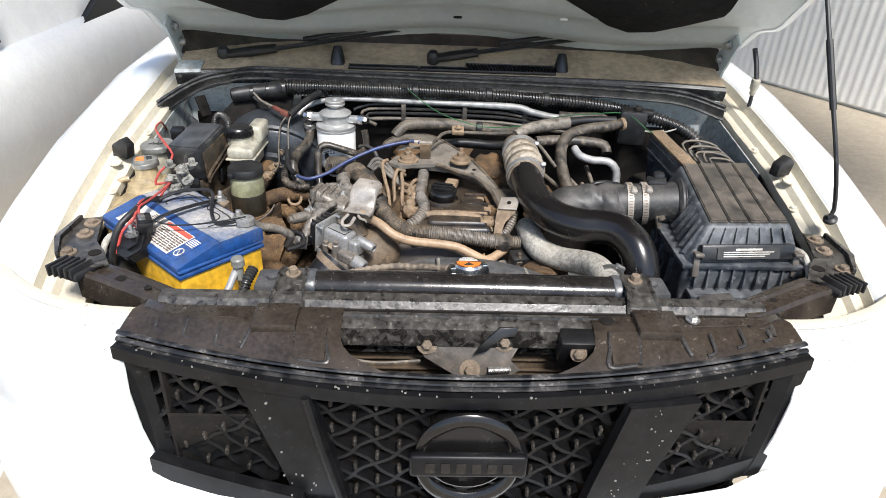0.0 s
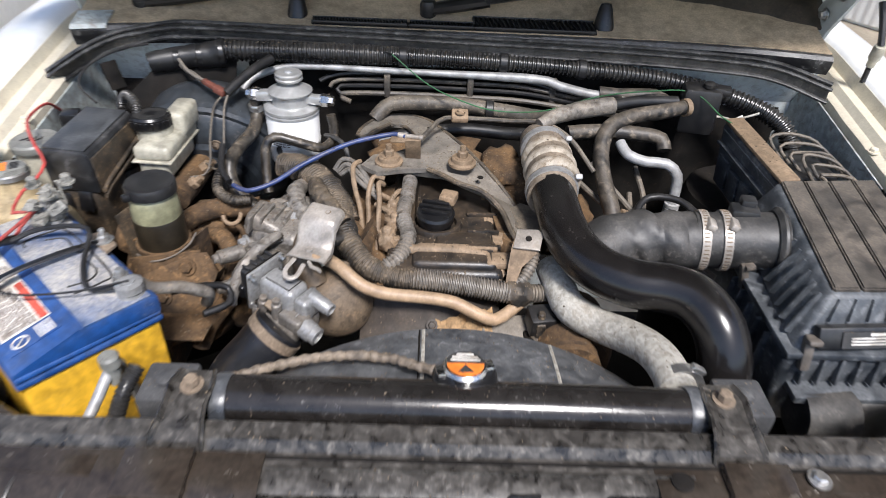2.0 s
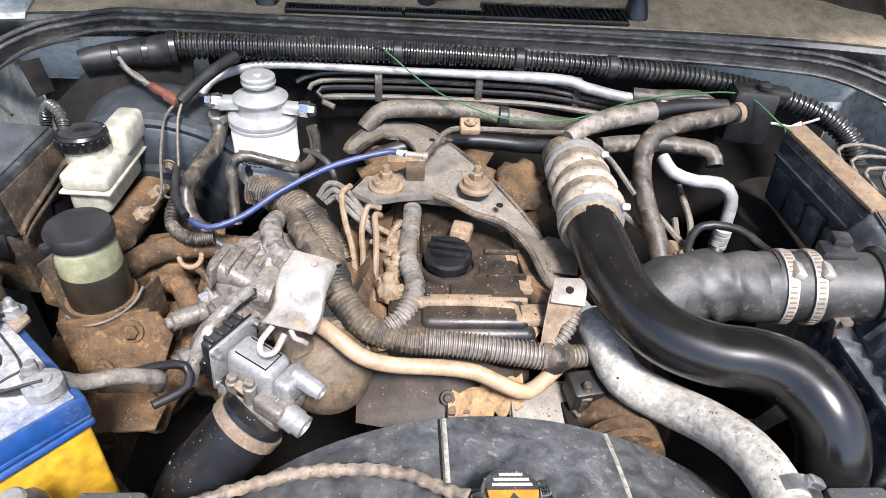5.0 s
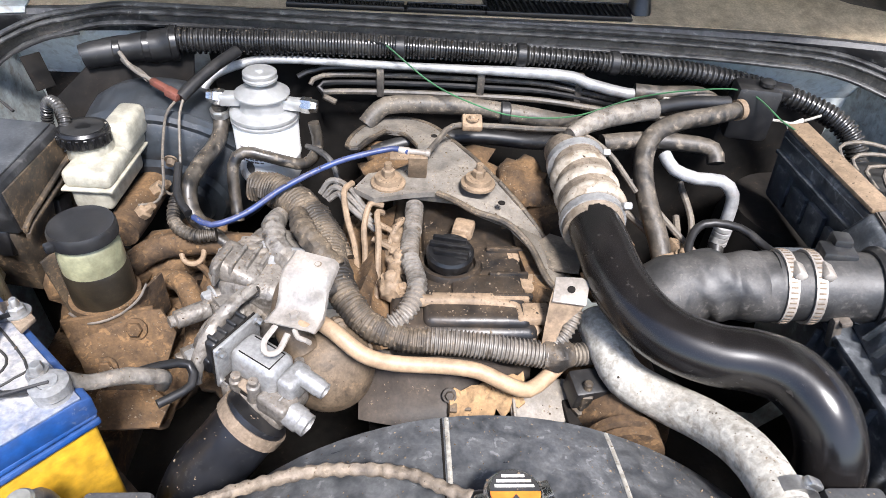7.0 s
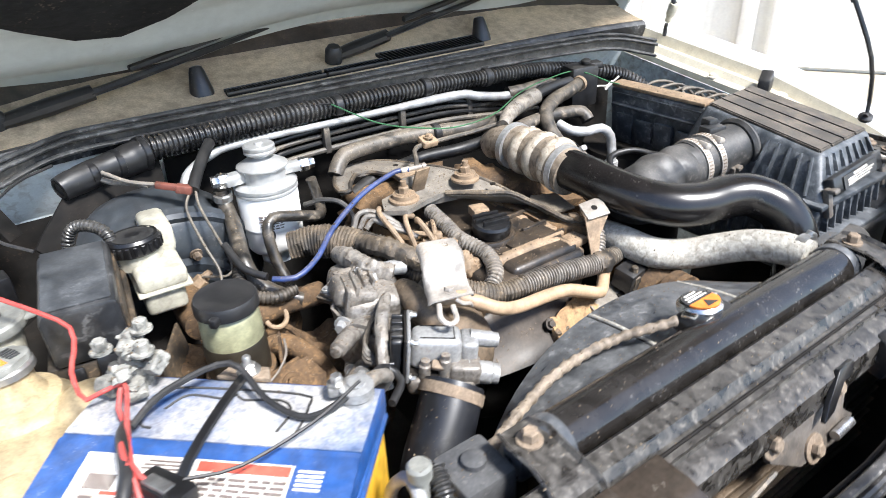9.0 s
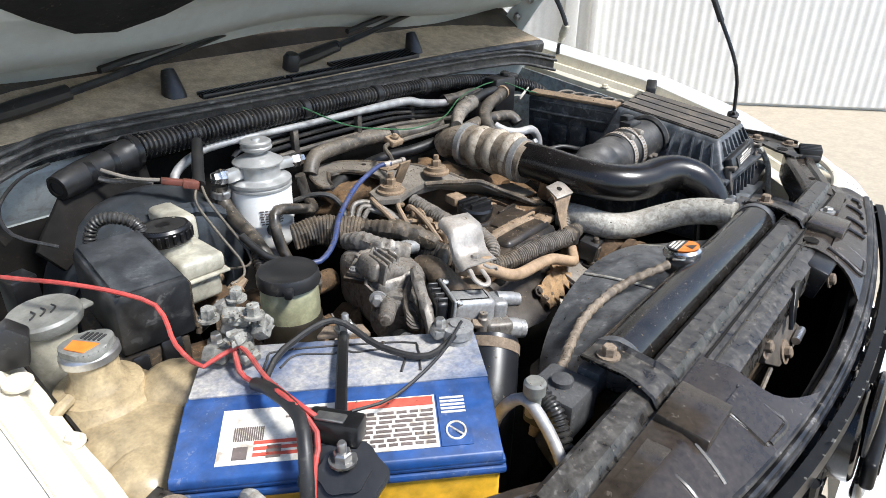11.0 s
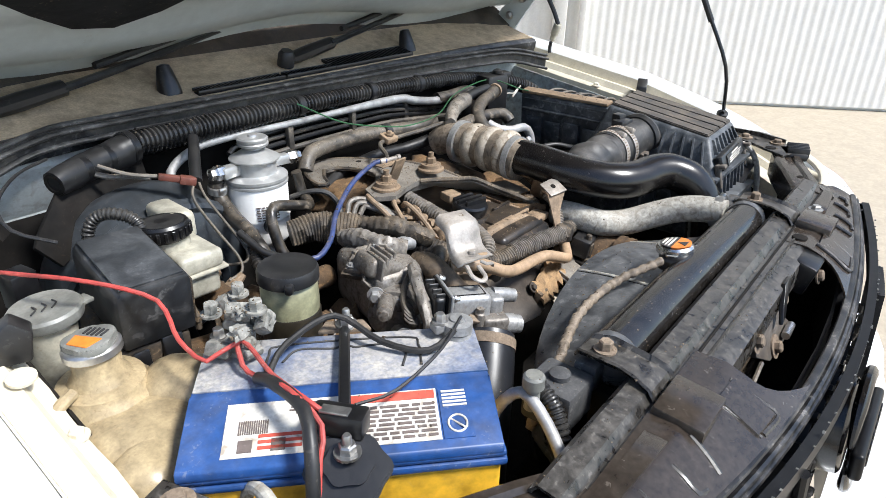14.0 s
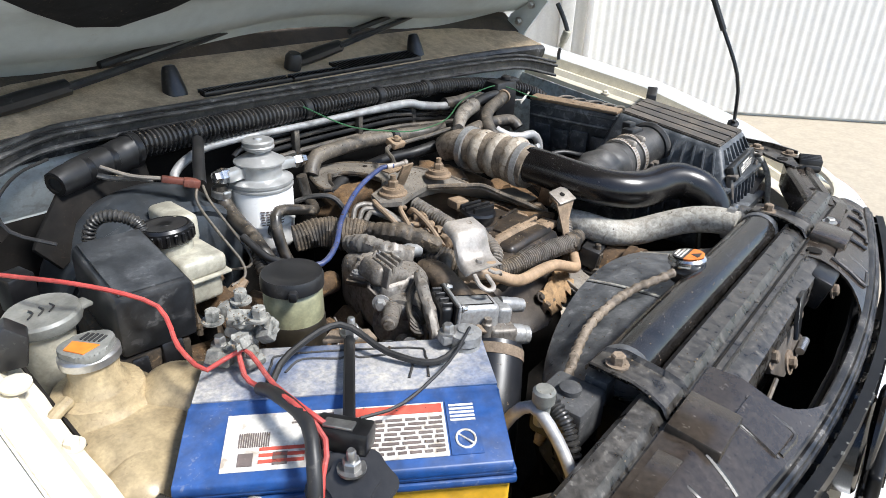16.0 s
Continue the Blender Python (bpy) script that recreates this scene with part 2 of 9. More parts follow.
m_ribs = surface("pale_silicone_rib", (0.38, 0.335, 0.275), 0.55, dust=0.45, dust_color=(0.46, 0.37, 0.26), bump=0.2, stain=(0.15, 0.11, 0.07))
m_aclid = surface("dusty_box_lid", (0.036, 0.033, 0.030), 0.45, dust=0.80, dust_color=(0.17, 0.142, 0.112), bump=0.15)
m_acside = surface("dusty_box_side", (0.034, 0.040, 0.047), 0.38, dust=0.62, dust_color=(0.25, 0.26, 0.27), bump=0.15, spot=80.0)
m_dhose = surface("dusty_rubber_duct", (0.026, 0.026, 0.026), 0.45, dust=0.6, dust_color=(0.17, 0.155, 0.138), bump=0.35, grain=70)
m_bright = surface("bright_cast_aluminium", (0.50, 0.50, 0.49), 0.36, 0.55, dust=0.10, bump=0.06, vary=0.2)
m_fusebox = surface("dusty_fuse_box", (0.016, 0.017, 0.019), 0.36, dust=0.42, dust_color=(0.18, 0.175, 0.17), bump=0.15, spot=80.0)
m_loom = surface("muddy_loom_tape", (0.026, 0.023, 0.020), 0.55, dust=0.58, dust_color=(0.34, 0.255, 0.165), bump=0.8, grain=120, stain=(0.013, 0.011, 0.009))
m_latch = surface("grimy_latch_steel", (0.13, 0.115, 0.10), 0.5, 0.2, dust=0.4, bump=0.3)
m_peg = surface("dusty_mesh_peg", (0.02, 0.018, 0.016), 0.5, dust=0.25, dust_color=(0.3, 0.25, 0.2), bump=0.1)
m_palehose = surface("pale_dusty_hose", (0.43, 0.41, 0.36), 0.6, dust=0.5, dust_color=(0.48, 0.43, 0.35), bump=0.5, grain=140, stain=(0.20, 0.175, 0.14))
m_green = surface("green_wire", (0.03, 0.13, 0.05), 0.5, dust=0.1, bump=0)

m_insulation = surface("torn_tan_insulation", (0.36, 0.225, 0.11), 0.8, dust=0.4, dust_color=(0.46, 0.31, 0.16), bump=0.8, stain=(0.10, 0.06, 0.03))
m_condenser = surface("brown_dusty_fins", (0.085, 0.062, 0.042), 0.5, 0.2, dust=0.5, dust_color=(0.24, 0.17, 0.105), bump=0.6, grain=260)
m_steeltan = surface("tan_filmed_steel", (0.40, 0.275, 0.17), 0.45, dust=0.35, dust_color=(0.46, 0.33, 0.21), bump=0.1, patchy=12.0)
m_fuelhose = surface("black_fuel_hose", (0.012, 0.011, 0.010), 0.32, dust=0.46, dust_color=(0.34, 0.28, 0.21), bump=0.3, spot=85.0, patchy=40.0)
m_carrier = surface("dusty_seal_carrier", (0.085, 0.078, 0.068), 0.5, dust=0.5, dust_color=(0.24, 0.205, 0.165), bump=0.4, stain=(0.03, 0.028, 0.025))
m_firewall = surface("pale_firewall_paint", (0.62, 0.665, 0.66), 0.38, dust=0.18, bump=0.05, vary=0.12, stain=(0.46, 0.47, 0.45))
m_inlet = surface("smooth_black_hose", (0.010, 0.011, 0.014), 0.34, dust=0.12, dust_color=(0.16, 0.15, 0.14), bump=0.05)
m_refl = surface("lamp_reflector", (0.80, 0.80, 0.80), 0.15, 1.0, dust=0.0, bump=0.0, vary=0.05)
# hazy lens with a near-white base, so sun glare sits in its colour
m_lens = bpy.data.materials.new("whitened_lens")
m_lens.use_nodes = True
_b = m_lens.node_tree.nodes["Principled BSDF"]
_b.inputs["Base Color"].default_value = (0.95, 0.96, 0.95, 1)
_b.inputs["Transmission Weight"].default_value = 0.45
_b.inputs["Roughness"].default_value = 0.3
_b.inputs["IOR"].default_value = 1.2

# less specular, so grille, felt and shade black stay dark
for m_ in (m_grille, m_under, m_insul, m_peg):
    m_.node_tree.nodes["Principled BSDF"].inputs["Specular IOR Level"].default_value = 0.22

# ---- mesh tools ----


def thing(name, at, label, category, group=""):
    e = new(name)
    e.empty_display_size = 0.03
    e.location = at
    return tagged(e, label, category, group)


def part(name, bm, material, parent=None, label="", angle=35):
    me = bpy.data.meshes.new(name)
    bmesh.ops.recalc_face_normals(bm, faces=bm.faces)
    bm.to_mesh(me)
    bm.free()
    me.materials.append(material)
    for p in me.polygons:
        p.use_smooth = True
    me.set_sharp_from_angle(angle=radians(angle))
    ob = new(name, me)
    if parent is not None:
        ob.parent = parent
        top = parent
        while top.parent:
            top = top.parent
        if parent.parent is None:
            ob.matrix_parent_inverse = Matrix.Translation(-Vector(top.location)) if parent.type == "EMPTY" else Matrix()
    return tagged(ob, label)


def nudge(ob, x=0.0, y=0.0, z=0.0):
    """Set a finished thing over by a little."""
    ob.location = ob.location + Vector((x, y, z))
    return ob


def pieces(name, bm, material, parent, label=""):
    """Each loose piece of a mesh as a part of its own."""
    bm.verts.index_update()
    todo, out = set(bm.verts), []
    while todo:
        seed = min(todo, key=lambda v: v.index)
        isle, grow = {seed}, [seed]
        while grow:
            for e in grow.pop().link_edges:
                for v in e.verts:
                    if v not in isle:
                        isle.add(v)
                        grow.append(v)
        todo -= isle
        one, twin = B(), {}
        for v in sorted(isle, key=lambda v: v.index):
            twin[v] = one.verts.new(v.co)
        for f in sorted({f for v in isle for f in v.link_faces}, key=lambda f: [v.index for v in f.verts]):
            one.faces.new([twin[v] for v in f.verts])
        out.append(part(name, one, material, parent, label))
    bm.free()
    return out


def B():
    return bmesh.new()


def box(bm, c, size, rot=(0, 0, 0), bevel=0.004, seg=2, taper=None):
    """Bevelled box round c; taper: the top's scale in x and y."""
    r = bmesh.ops.create_cube(bm, size=1.0)
    vs = r["verts"]
    for v in vs:
        k = taper if taper and v.co.z > 0 else (1, 1)
        v.co = Vector((v.co.x * size[0] * k[0], v.co.y * size[1] * k[1], v.co.z * size[2]))
    if bevel:
        es = list({e for v in vs for e in v.link_edges})
        r2 = bmesh.ops.bevel(bm, geom=es, offset=min(bevel, 0.45 * min(size)), segments=seg, affect="EDGES", profile=0.5)
        vs = list({v for f in r2["faces"] for v in f.verts} | {v for v in vs if v.is_valid})
    m = pose(*c, *rot)
    for v in vs:
        v.co = m @ v.co
    return bm


def prism(bm, poly, z0, z1, m=None, bevel=0.0):
    """Polygon in x, y drawn out from z0 to z1, then placed by m."""
    lo = [bm.verts.new((x, y, z0)) for x, y in poly]
    hi = [bm.verts.new((x, y, z1)) for x, y in poly]
    k = len(poly)
    fs = [bm.faces.new(lo[::-1]), bm.faces.new(hi)]
    for i in range(k):
        fs.append(bm.faces.new((lo[i], lo[(i + 1) % k], hi[(i + 1) % k], hi[i])))
    vs = lo + hi
    if bevel:
        es = [e for e in {e for v in vs for e in v.link_edges}]
        r = bmesh.ops.bevel(bm, geom=es, offset=bevel, segments=2, affect="EDGES", profile=0.5)
        vs = list({v for f in r["faces"] for v in f.verts} | {v for v in vs if v.is_valid})
    if m is not None:
        for v in vs:
            v.co = m @ v.co
    return bm


def axis(a, b):
    """Pose with its z axis from a to b, at a."""
    a, b = Vector(a), Vector(b)
    return Matrix.Translation(a) @ (b - a).to_track_quat("Z", "Y").to_matrix().to_4x4()


def lathe(bm, prof, m=None, seg=24, bumps=0, depth=0.0):
    """Profile of (radius, height) turned round z, placed by m; bumps: knurls round it."""
    rings = []
    for r, z in prof:
        ring = []
        for i in range(seg):
            a = 2 * math.pi * i / seg
            rr = r * (1 + (depth if bumps and i % 2 else 0))
            ring.append(bm.verts.new((rr * math.cos(a), rr * math.sin(a), z)))
        rings.append(ring)
    for p, q in zip(rings, rings[1:]):
        for i in range(seg):
            j = (i + 1) % seg
            bm.faces.new((p[i], p[j], q[j], q[i]))
    bm.faces.new(rings[0][::-1])
    bm.faces.new(rings[-1])
    if m is not None:
        for ring in rings:
            for v in ring:
                v.co = m @ v.co
    return bm


def spline(pts, step=0.012):
    """Points along a Catmull-Rom curve through pts, about step apart."""
    p = [Vector(q) for q in pts]
    p = [p[0] * 2 - p[1]] + p + [p[-1] * 2 - p[-2]]
    out = []
    for i in range(1, len(p) - 2):
        k = max(2, int((p[i + 1] - p[i]).length / step))
        for j in range(k):
            t = j / k
            a, b, c, d = p[i - 1], p[i], p[i + 1], p[i + 2]
            out.append(0.5 * (2 * b + (c - a) * t + (2 * a - 5 * b + 4 * c - d) * t * t + (3 * b - a - 3 * c + d) * t ** 3))
    out.append(p[-2])
    return out


def sweep(bm, pts, r, seg=12, step=0.012, pitch=0.0, depth=0.0, flat=1.0, lumps=0.0):
    """Tube along a curve. r: one radius or one for each point of pts; pitch, depth: rings of corrugation; lumps: uneven wrap."""
    path = spline(pts, pitch / 4 if pitch else step)
    n = len(path)
    if isinstance(r, (int, float)):
        rad = [r] * n
    else:
        rad = [float(v) for v in np.interp(np.linspace(0, 1, n), np.linspace(0, 1, len(r)), r)]
    tang = [(path[min(i + 1, n - 1)] - path[max(i - 1, 0)]).normalized() for i in range(n)]
    up = Vector((0, 0, 1)) if abs(tang[0].z) < 0.9 else Vector((0, 1, 0))
    nrm = (up - tang[0] * up.dot(tang[0])).normalized()
    rings = []
    for i in range(n):
        nrm = (nrm - tang[i] * nrm.dot(tang[i])).normalized()
        bi = tang[i].cross(nrm)
        k = rad[i] - (depth if pitch and i // 2 % 2 else 0)
        ring = []
        for s in range(seg):
            a = 2 * math.pi * s / seg
            kk = k
            if lumps:
                q = path[i] * 60 + Vector((math.cos(a), math.sin(a), 0)) * 1.5
                kk = k * (1 + lumps * noise.noise(q))
            ring.append(bm.verts.new(path[i] + nrm * (kk * flat * math.cos(a)) + bi * (kk * math.sin(a))))
        rings.append(ring)
    for p, q in zip(rings, rings[1:]):
        for i in range(seg):
            j = (i + 1) % seg
            bm.faces.new((p[i], p[j], q[j], q[i]))
    bm.faces.new(rings[0][::-1])
    bm.faces.new(rings[-1])
    return bm


def loft(bm, rows, thick=0.0):
    """Sheet through rows of points, row by row; thick: doubled below by that much."""
    g = [[bm.verts.new(p) for p in row] for row in rows]
    fs = []
    for a, b in zip(g, g[1:]):
        for i in range(len(a) - 1):
            fs.append(bm.faces.new((a[i], a[i + 1], b[i + 1], b[i])))
    if thick:
        bm.normal_update()
        bmesh.ops.solidify(bm, geom=fs, thickness=thick)
    return bm


def bolt(bm, c, r=0.008, h=0.008, up=(0, 0, 1), washer=1.5):
    m = axis(c, Vector(c) + Vector(up))
    lathe(bm, [(r * washer, 0), (r * washer, 0.0025)], m, 16)
    lathe(bm, [(r, 0.0025), (r, h), (r * 0.8, h + 0.0015)], m, 6)
    return bm


def lump(bm, c, size, rot=(0, 0, 0), amp=0.18, seed=0.0):
    """Uneven mud-caked mass."""
    r = bmesh.ops.create_icosphere(bm, subdivisions=3, radius=0.5)
    m = pose(*c, *rot)
    for v in r["verts"]:
        d = v.co.normalized()
        q = Vector([max(-0.36, min(0.36, x)) for x in v.co]) * 1.35
        q += d * (amp * noise.noise(d * 2.2 + Vector((seed, seed * 1.7, 3.1))) + 0.5 * amp * noise.noise(d * 6 + Vector((seed, 0, 9))))
        v.co = m @ Vector((q.x * size[0], q.y * size[1], q.z * size[2]))
    return bm


def bolts(points, parent, material, r=0.008, h=0.008, up=(0, 0, 1), washer=1.5, name="bolt"):
    for c in points:
        part(name, bolt(B(), c, r, h, up, washer), material, parent)


def hose(name, pts, r, material, label, category="hose", group="", **kw):
    """A hose, cable or pipe that is one plain thing."""
    ob = part(name, sweep(B(), pts, r, **kw), material, None)
    return tagged(ob, label, category, group)


def clamp(bm, c, direction, r, w=0.012):
    """Worm-drive band with its screw housing."""
    m = axis(c, Vector(c) + Vector(direction))
    lathe(bm, [(r, -w / 2), (r + 0.0018, -w / 2), (r + 0.0018, w / 2), (r, w / 2)], m, 28)
    return bm


def screw_housing(bm, c, rot, s=1.0):
    box(bm, c, (0.022 * s, 0.012 * s, 0.010 * s), rot, 0.003)
    return bm

# ---- the workshop ----
bm = B()
loft(bm, [[(x, y, 0) for x in (-30, -10, 0, 10, 30)] for y in (-30, -10, 0, 10, 30)])
tagged(part("floor", bm, m_concrete), "pale dusty concrete workshop floor with stains", "floor", kind="structure")

WALL_A, WALL_D = Vector((3.24, 5.26, 0)), Vector((0.515, -0.857, 0))
WALL_N = Vector((-0.857, -0.515, 0))


def on_wall(s, out=0.0, z=0.0):
    return WALL_A + WALL_D * s + WALL_N * out + Vector((0, 0, z))


bm = B()
k = 1 + int(14 / 0.019)
rows = [[on_wall(-5 + i * 0.019, 0.004 * math.sin(2 * math.pi * i / 4), z) for i in range(k)] for z in (0.03, 4.6)]
loft(bm, rows, 0.004)
wall_east = tagged(part("wall_east", bm, m_wall, angle=60), "white corrugated steel workshop wall", "wall", kind="structure")
bm = B()
box(bm, on_wall(2, -0.12, 2.3), (14, 0.16, 4.6), (0, 0, math.degrees(math.atan2(WALL_D.y, WALL_D.x))), 0)
tagged(part("wall_east_backing", bm, m_wall), "white backing of the workshop wall", "wall", kind="structure")
bm = B()
for s, w in ((2.85, 0.12), (3.05, 0.06)):
    box(bm, on_wall(s, 0.06, 2.3), (w, 0.09, 4.6), (0, 0, math.degrees(math.atan2(WALL_D.y, WALL_D.x))), 0.01)
tagged(part("trim", bm, m_wall), "white steel post against the workshop wall", "trim", kind="structure")
bm = B()
box(bm, (-2.5, 10.0, 2.3), (14, 0.15, 4.6), bevel=0)
tagged(part("wall_north", bm, m_wall), "plain white far workshop wall", "wall", kind="structure")
bm = B()
box(bm, (-8.0, 2.0, 2.3), (0.15, 16, 4.6), bevel=0)
tagged(part("wall_west", bm, m_wall), "plain white side wall of the workshop", "wall", kind="structure")


bm = B()
box(bm, (1.5, 2.9, 4.68), (5.2, 7.4, 0.12), bevel=0)
tagged(part("ceiling", bm, m_roof), "brown weathered workshop ceiling, open towards the yard", "ceiling", kind="structure")

# ---- the neighbouring car ----
def parked_car():
    car = thing("parked_car", (-2.5, 2.0, 0), "white parked car beside the open-bonnet truck", "car")
    bm = B()
    prof = [(-1.78, 0.30), (-1.74, 0.42), (-1.73, 0.46), (-1.69, 0.62), (-1.70, 0.80), (-1.74, 0.88), (-1.80, 0.93)]
    ys = [-0.6, 0.4, 1.2, 2.0, 2.8, 3.6, 4.4]
    rows = [[(x - 0.05 * max(0, 1 - (y + 0.6)), y, z) for x, z in prof] for y in ys]
    loft(bm, rows, 0.02)
    box(bm, (-2.55, 1.9, 0.62), (1.45, 5.0, 0.55), bevel=0.08)
    part("body", bm, m_paint, car)
    # white body paint stands in for daylight reflected in the glass
    bm = B()
    loft(bm, [[(-1.80, y, 0.925), (-1.90, y, 1.15), (-2.02, y, 1.42)] for y in (1.2, 1.9, 2.6, 2.78)], 0.006)
    part("side_window", bm, m_paint, car, "side window in white paint for its reflected daylight")
    bm = B()
    prism(bm, [(2.78, 0.90), (3.15, 0.86), (3.05, 1.05), (2.86, 1.45), (2.66, 1.45), (2.74, 1.05), (2.40, 0.90), (2.2, 0.86)], 0, 0.03, Matrix(((0, 0, -1, -1.76), (1, 0, 0, 0), (0, 1, 0, 0), (0, 0, 0, 1))), 0.008)
    part("window_frame", bm, m_plastic, car, "black plastic window corner trim")
    bm = B()
    prism(bm, [(1.0, 0.94), (1.78, 0.97), (1.62, 1.45), (1.0, 1.45)], 0, 0.02, Matrix(((0, 0, -1, -1.775), (1, 0, 0, 0), (0, 1, 0, 0), (0, 0, 0, 1))), 0.006)
    part("rear_window", bm, m_gloss, car, "dark tinted window")
    bm = B()
    box(bm, (-2.55, 2.1, 1.42), (1.1, 2.4, 0.06), bevel=0.03)
    part("roof", bm, m_paint, car)
    for y in (0.35, 3.3):
        bm = B()
        lathe(bm, [(0.20, -0.10), (0.31, -0.095), (0.325, -0.05), (0.325, 0.05), (0.31, 0.095), (0.2, 0.10)], axis((-1.92, y, 0.325), (-1.72, y, 0.325)), 28)
        part("wheel", bm, m_rubber, car, "black rubber tyre")


parked_car()


# ---- the truck: body shell ----
truck = thing("pickup_truck", (0, 0.5, 0), "white pickup truck with its bonnet open, dusty engine bay", "truck")


def crown(y):
    return float(np.interp(y, (-0.06, 0.04, 0.14, 0.22, 0.435, 0.8, 1.1), (0.93, 0.968, 1.012, 1.043, 1.10, 1.155, 1.17)))


def half(y):
    return float(np.interp(y, (-0.06, 0.04, 0.2, 0.5, 1.1), (0.775, 0.80, 0.80, 0.80, 0.80)))


for s, nm in ((-1, "near the battery"), (1, "beside the air cleaner")):
    fender = thing("fender", (s * 0.85, 0.4, 0.4), "white front fender with a dusty bolted inner flange", "fender", "front fenders")
    bm = B()
    rows = []
    for i in range(24):
        y = -0.06 + i * 1.16 / 23
        c, h = crown(y), half(y)
        rows.append([(s * x, y, z) for x, z in ((h - 0.055, c - 0.035), (h - 0.045, c - 0.008), (h - 0.035, c), (h - 0.01, c + 0.004), (h + 0.03, c - 0.004), (h + 0.07, c - 0.03), (h + 0.10, c - 0.08), (h + 0.115, c - 0.18), (h + 0.12, c - 0.32), (h + 0.10, 0.55))])
    loft(bm, rows, 0.003)
    part("panel", bm, m_paint, fender)
    bm = B()
    rows = []
    for i in range(24):
        y = 0.03 + i * 0.86 / 23
        c = crown(y)
        h = half(y)
        w = 0.004 * math.sin(i * 1.9)
        k = float(np.interp(y, (0.03, 0.12, 0.2), (0.035, 0.02, 0.0)))
        rows.append([(s * x, y, z) for x, z in ((0.700 + 0.3 * w - k, c - 0.085), (0.701 + 0.3 * w - k, c - 0.050), (0.705 - 0.5 * k, c - 0.047), (0.714, c - 0.044), (0.722, c - 0.030), (h - 0.056, c - 0.033), (h - 0.05, c - 0.01))])
    loft(bm, rows, 0.002)
    flange = part("flange", bm, m_flange, fender, "cream-coloured bolted inner flange")
    bolts([(s * 0.706, y, crown(y) - 0.046) for y in (0.10, 0.30, 0.52, 0.74)], flange, m_flange, 0.007, 0.007)
    # inner wing
    bm = B()
    rows = []
    for y in (0.44, 0.55, 0.7, 0.80):
        c = crown(y)
        rows.append([(s * x, y, z) for x, z in ((0.692, c - 0.06), (0.69, c - 0.13), (0.67, c - 0.22), (0.62, 0.62), (0.54, 0.52))])
    loft(bm, rows, 0.003)
    part("inner_wing", bm, m_bay, fender, "grey inner wing panel")
    # front half of the wing in black, its shade put into the colour
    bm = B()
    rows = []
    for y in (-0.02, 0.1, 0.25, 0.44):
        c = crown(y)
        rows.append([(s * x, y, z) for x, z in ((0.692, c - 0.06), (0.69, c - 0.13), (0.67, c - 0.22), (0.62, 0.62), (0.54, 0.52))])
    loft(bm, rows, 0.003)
    part("shaded_wing", bm, m_under, fender, "front of the inner wing in black for its shade")
    nudge(fender, s * 0.014)

# bonnet hold clips on the fender edges
for s in (-1, 1):
    clip = thing("bonnet_bumper", (s * 0.71, 0.40, 1.05), "torn black rubber bonnet bumper on the fender flange", "bumper", "bonnet bumpers")
    bm = B()
    prism(bm, [(-0.02, 0), (0.018, 0), (0.024, 0.03), (0.008, 0.045), (-0.018, 0.028)], -0.012, 0.012, Matrix.Translation((s * 0.71, 0.40, 1.053)) @ pose(0, 0, 0, 90, 0, 20 * s), 0.003)
    part("block", bm, m_rubber, clip)
    bm = B()
    lathe(bm, [(0.013, 0), (0.013, 0.003), (0.006, 0.006)], pose(s * 0.715, 0.365, 1.052, 8, 0, 0), 16)
    part("stud", bm, m_flange, clip)
    nudge(clip, s * 0.016, 0.0, 0.004)

# firewall and floor of the bay
bm = B()
box(bm, (0, 0.80, 0.82), (1.43, 0.02, 0.66), bevel=0.004)
rows = [[(x, y, z) for x in np.linspace(-0.715, 0.715, 14)] for y, z in ((0.79, 1.04), (0.765, 1.085), (0.755, 1.115), (0.76, 1.13))]
loft(bm, rows, 0.003)
part("firewall", bm, m_firewall, truck, "pale grey-white painted firewall")
# black sheet puts the shade low on the firewall into colour
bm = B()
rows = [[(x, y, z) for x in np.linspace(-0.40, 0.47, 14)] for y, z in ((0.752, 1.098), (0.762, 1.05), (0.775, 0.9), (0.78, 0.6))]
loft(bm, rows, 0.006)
part("insulation", bm, m_under, truck, "black sheet for the shade low on the firewall")
# second shade sheet, behind the right-hand hoses
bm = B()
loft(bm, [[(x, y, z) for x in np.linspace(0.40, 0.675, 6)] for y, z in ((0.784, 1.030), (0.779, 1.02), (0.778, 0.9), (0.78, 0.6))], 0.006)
part("insulation", bm, m_under, truck, "black sheet for the shade low on the firewall")
# black plate added to close the bay below and keep it dark
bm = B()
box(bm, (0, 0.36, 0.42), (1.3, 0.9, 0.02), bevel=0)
part("bay_shade_plate", bm, m_under, truck, "black plate added for the shade under the bay")
# towers take the same black for the shade around them
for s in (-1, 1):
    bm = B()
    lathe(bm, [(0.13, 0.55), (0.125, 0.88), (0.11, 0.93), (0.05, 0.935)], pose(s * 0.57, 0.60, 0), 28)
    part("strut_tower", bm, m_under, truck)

# left-hand black sheet, also standing in for firewall shade
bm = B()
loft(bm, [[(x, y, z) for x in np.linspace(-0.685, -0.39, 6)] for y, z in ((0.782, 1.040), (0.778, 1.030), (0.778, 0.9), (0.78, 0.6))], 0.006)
part("insulation", bm, m_under, truck, "black sheet for the shade low on the firewall")

# cowl: black plastic panel under the windscreen with grilles
cowl = thing("cowl_panel", (0, 0.78, 1.1), "dusty black plastic cowl panel with slatted air grilles", "cowl")
bm = B()
xs = np.linspace(-0.70, 0.70, 30)


def cowl_y(x):
    return -0.045 * (x / 0.7) ** 4


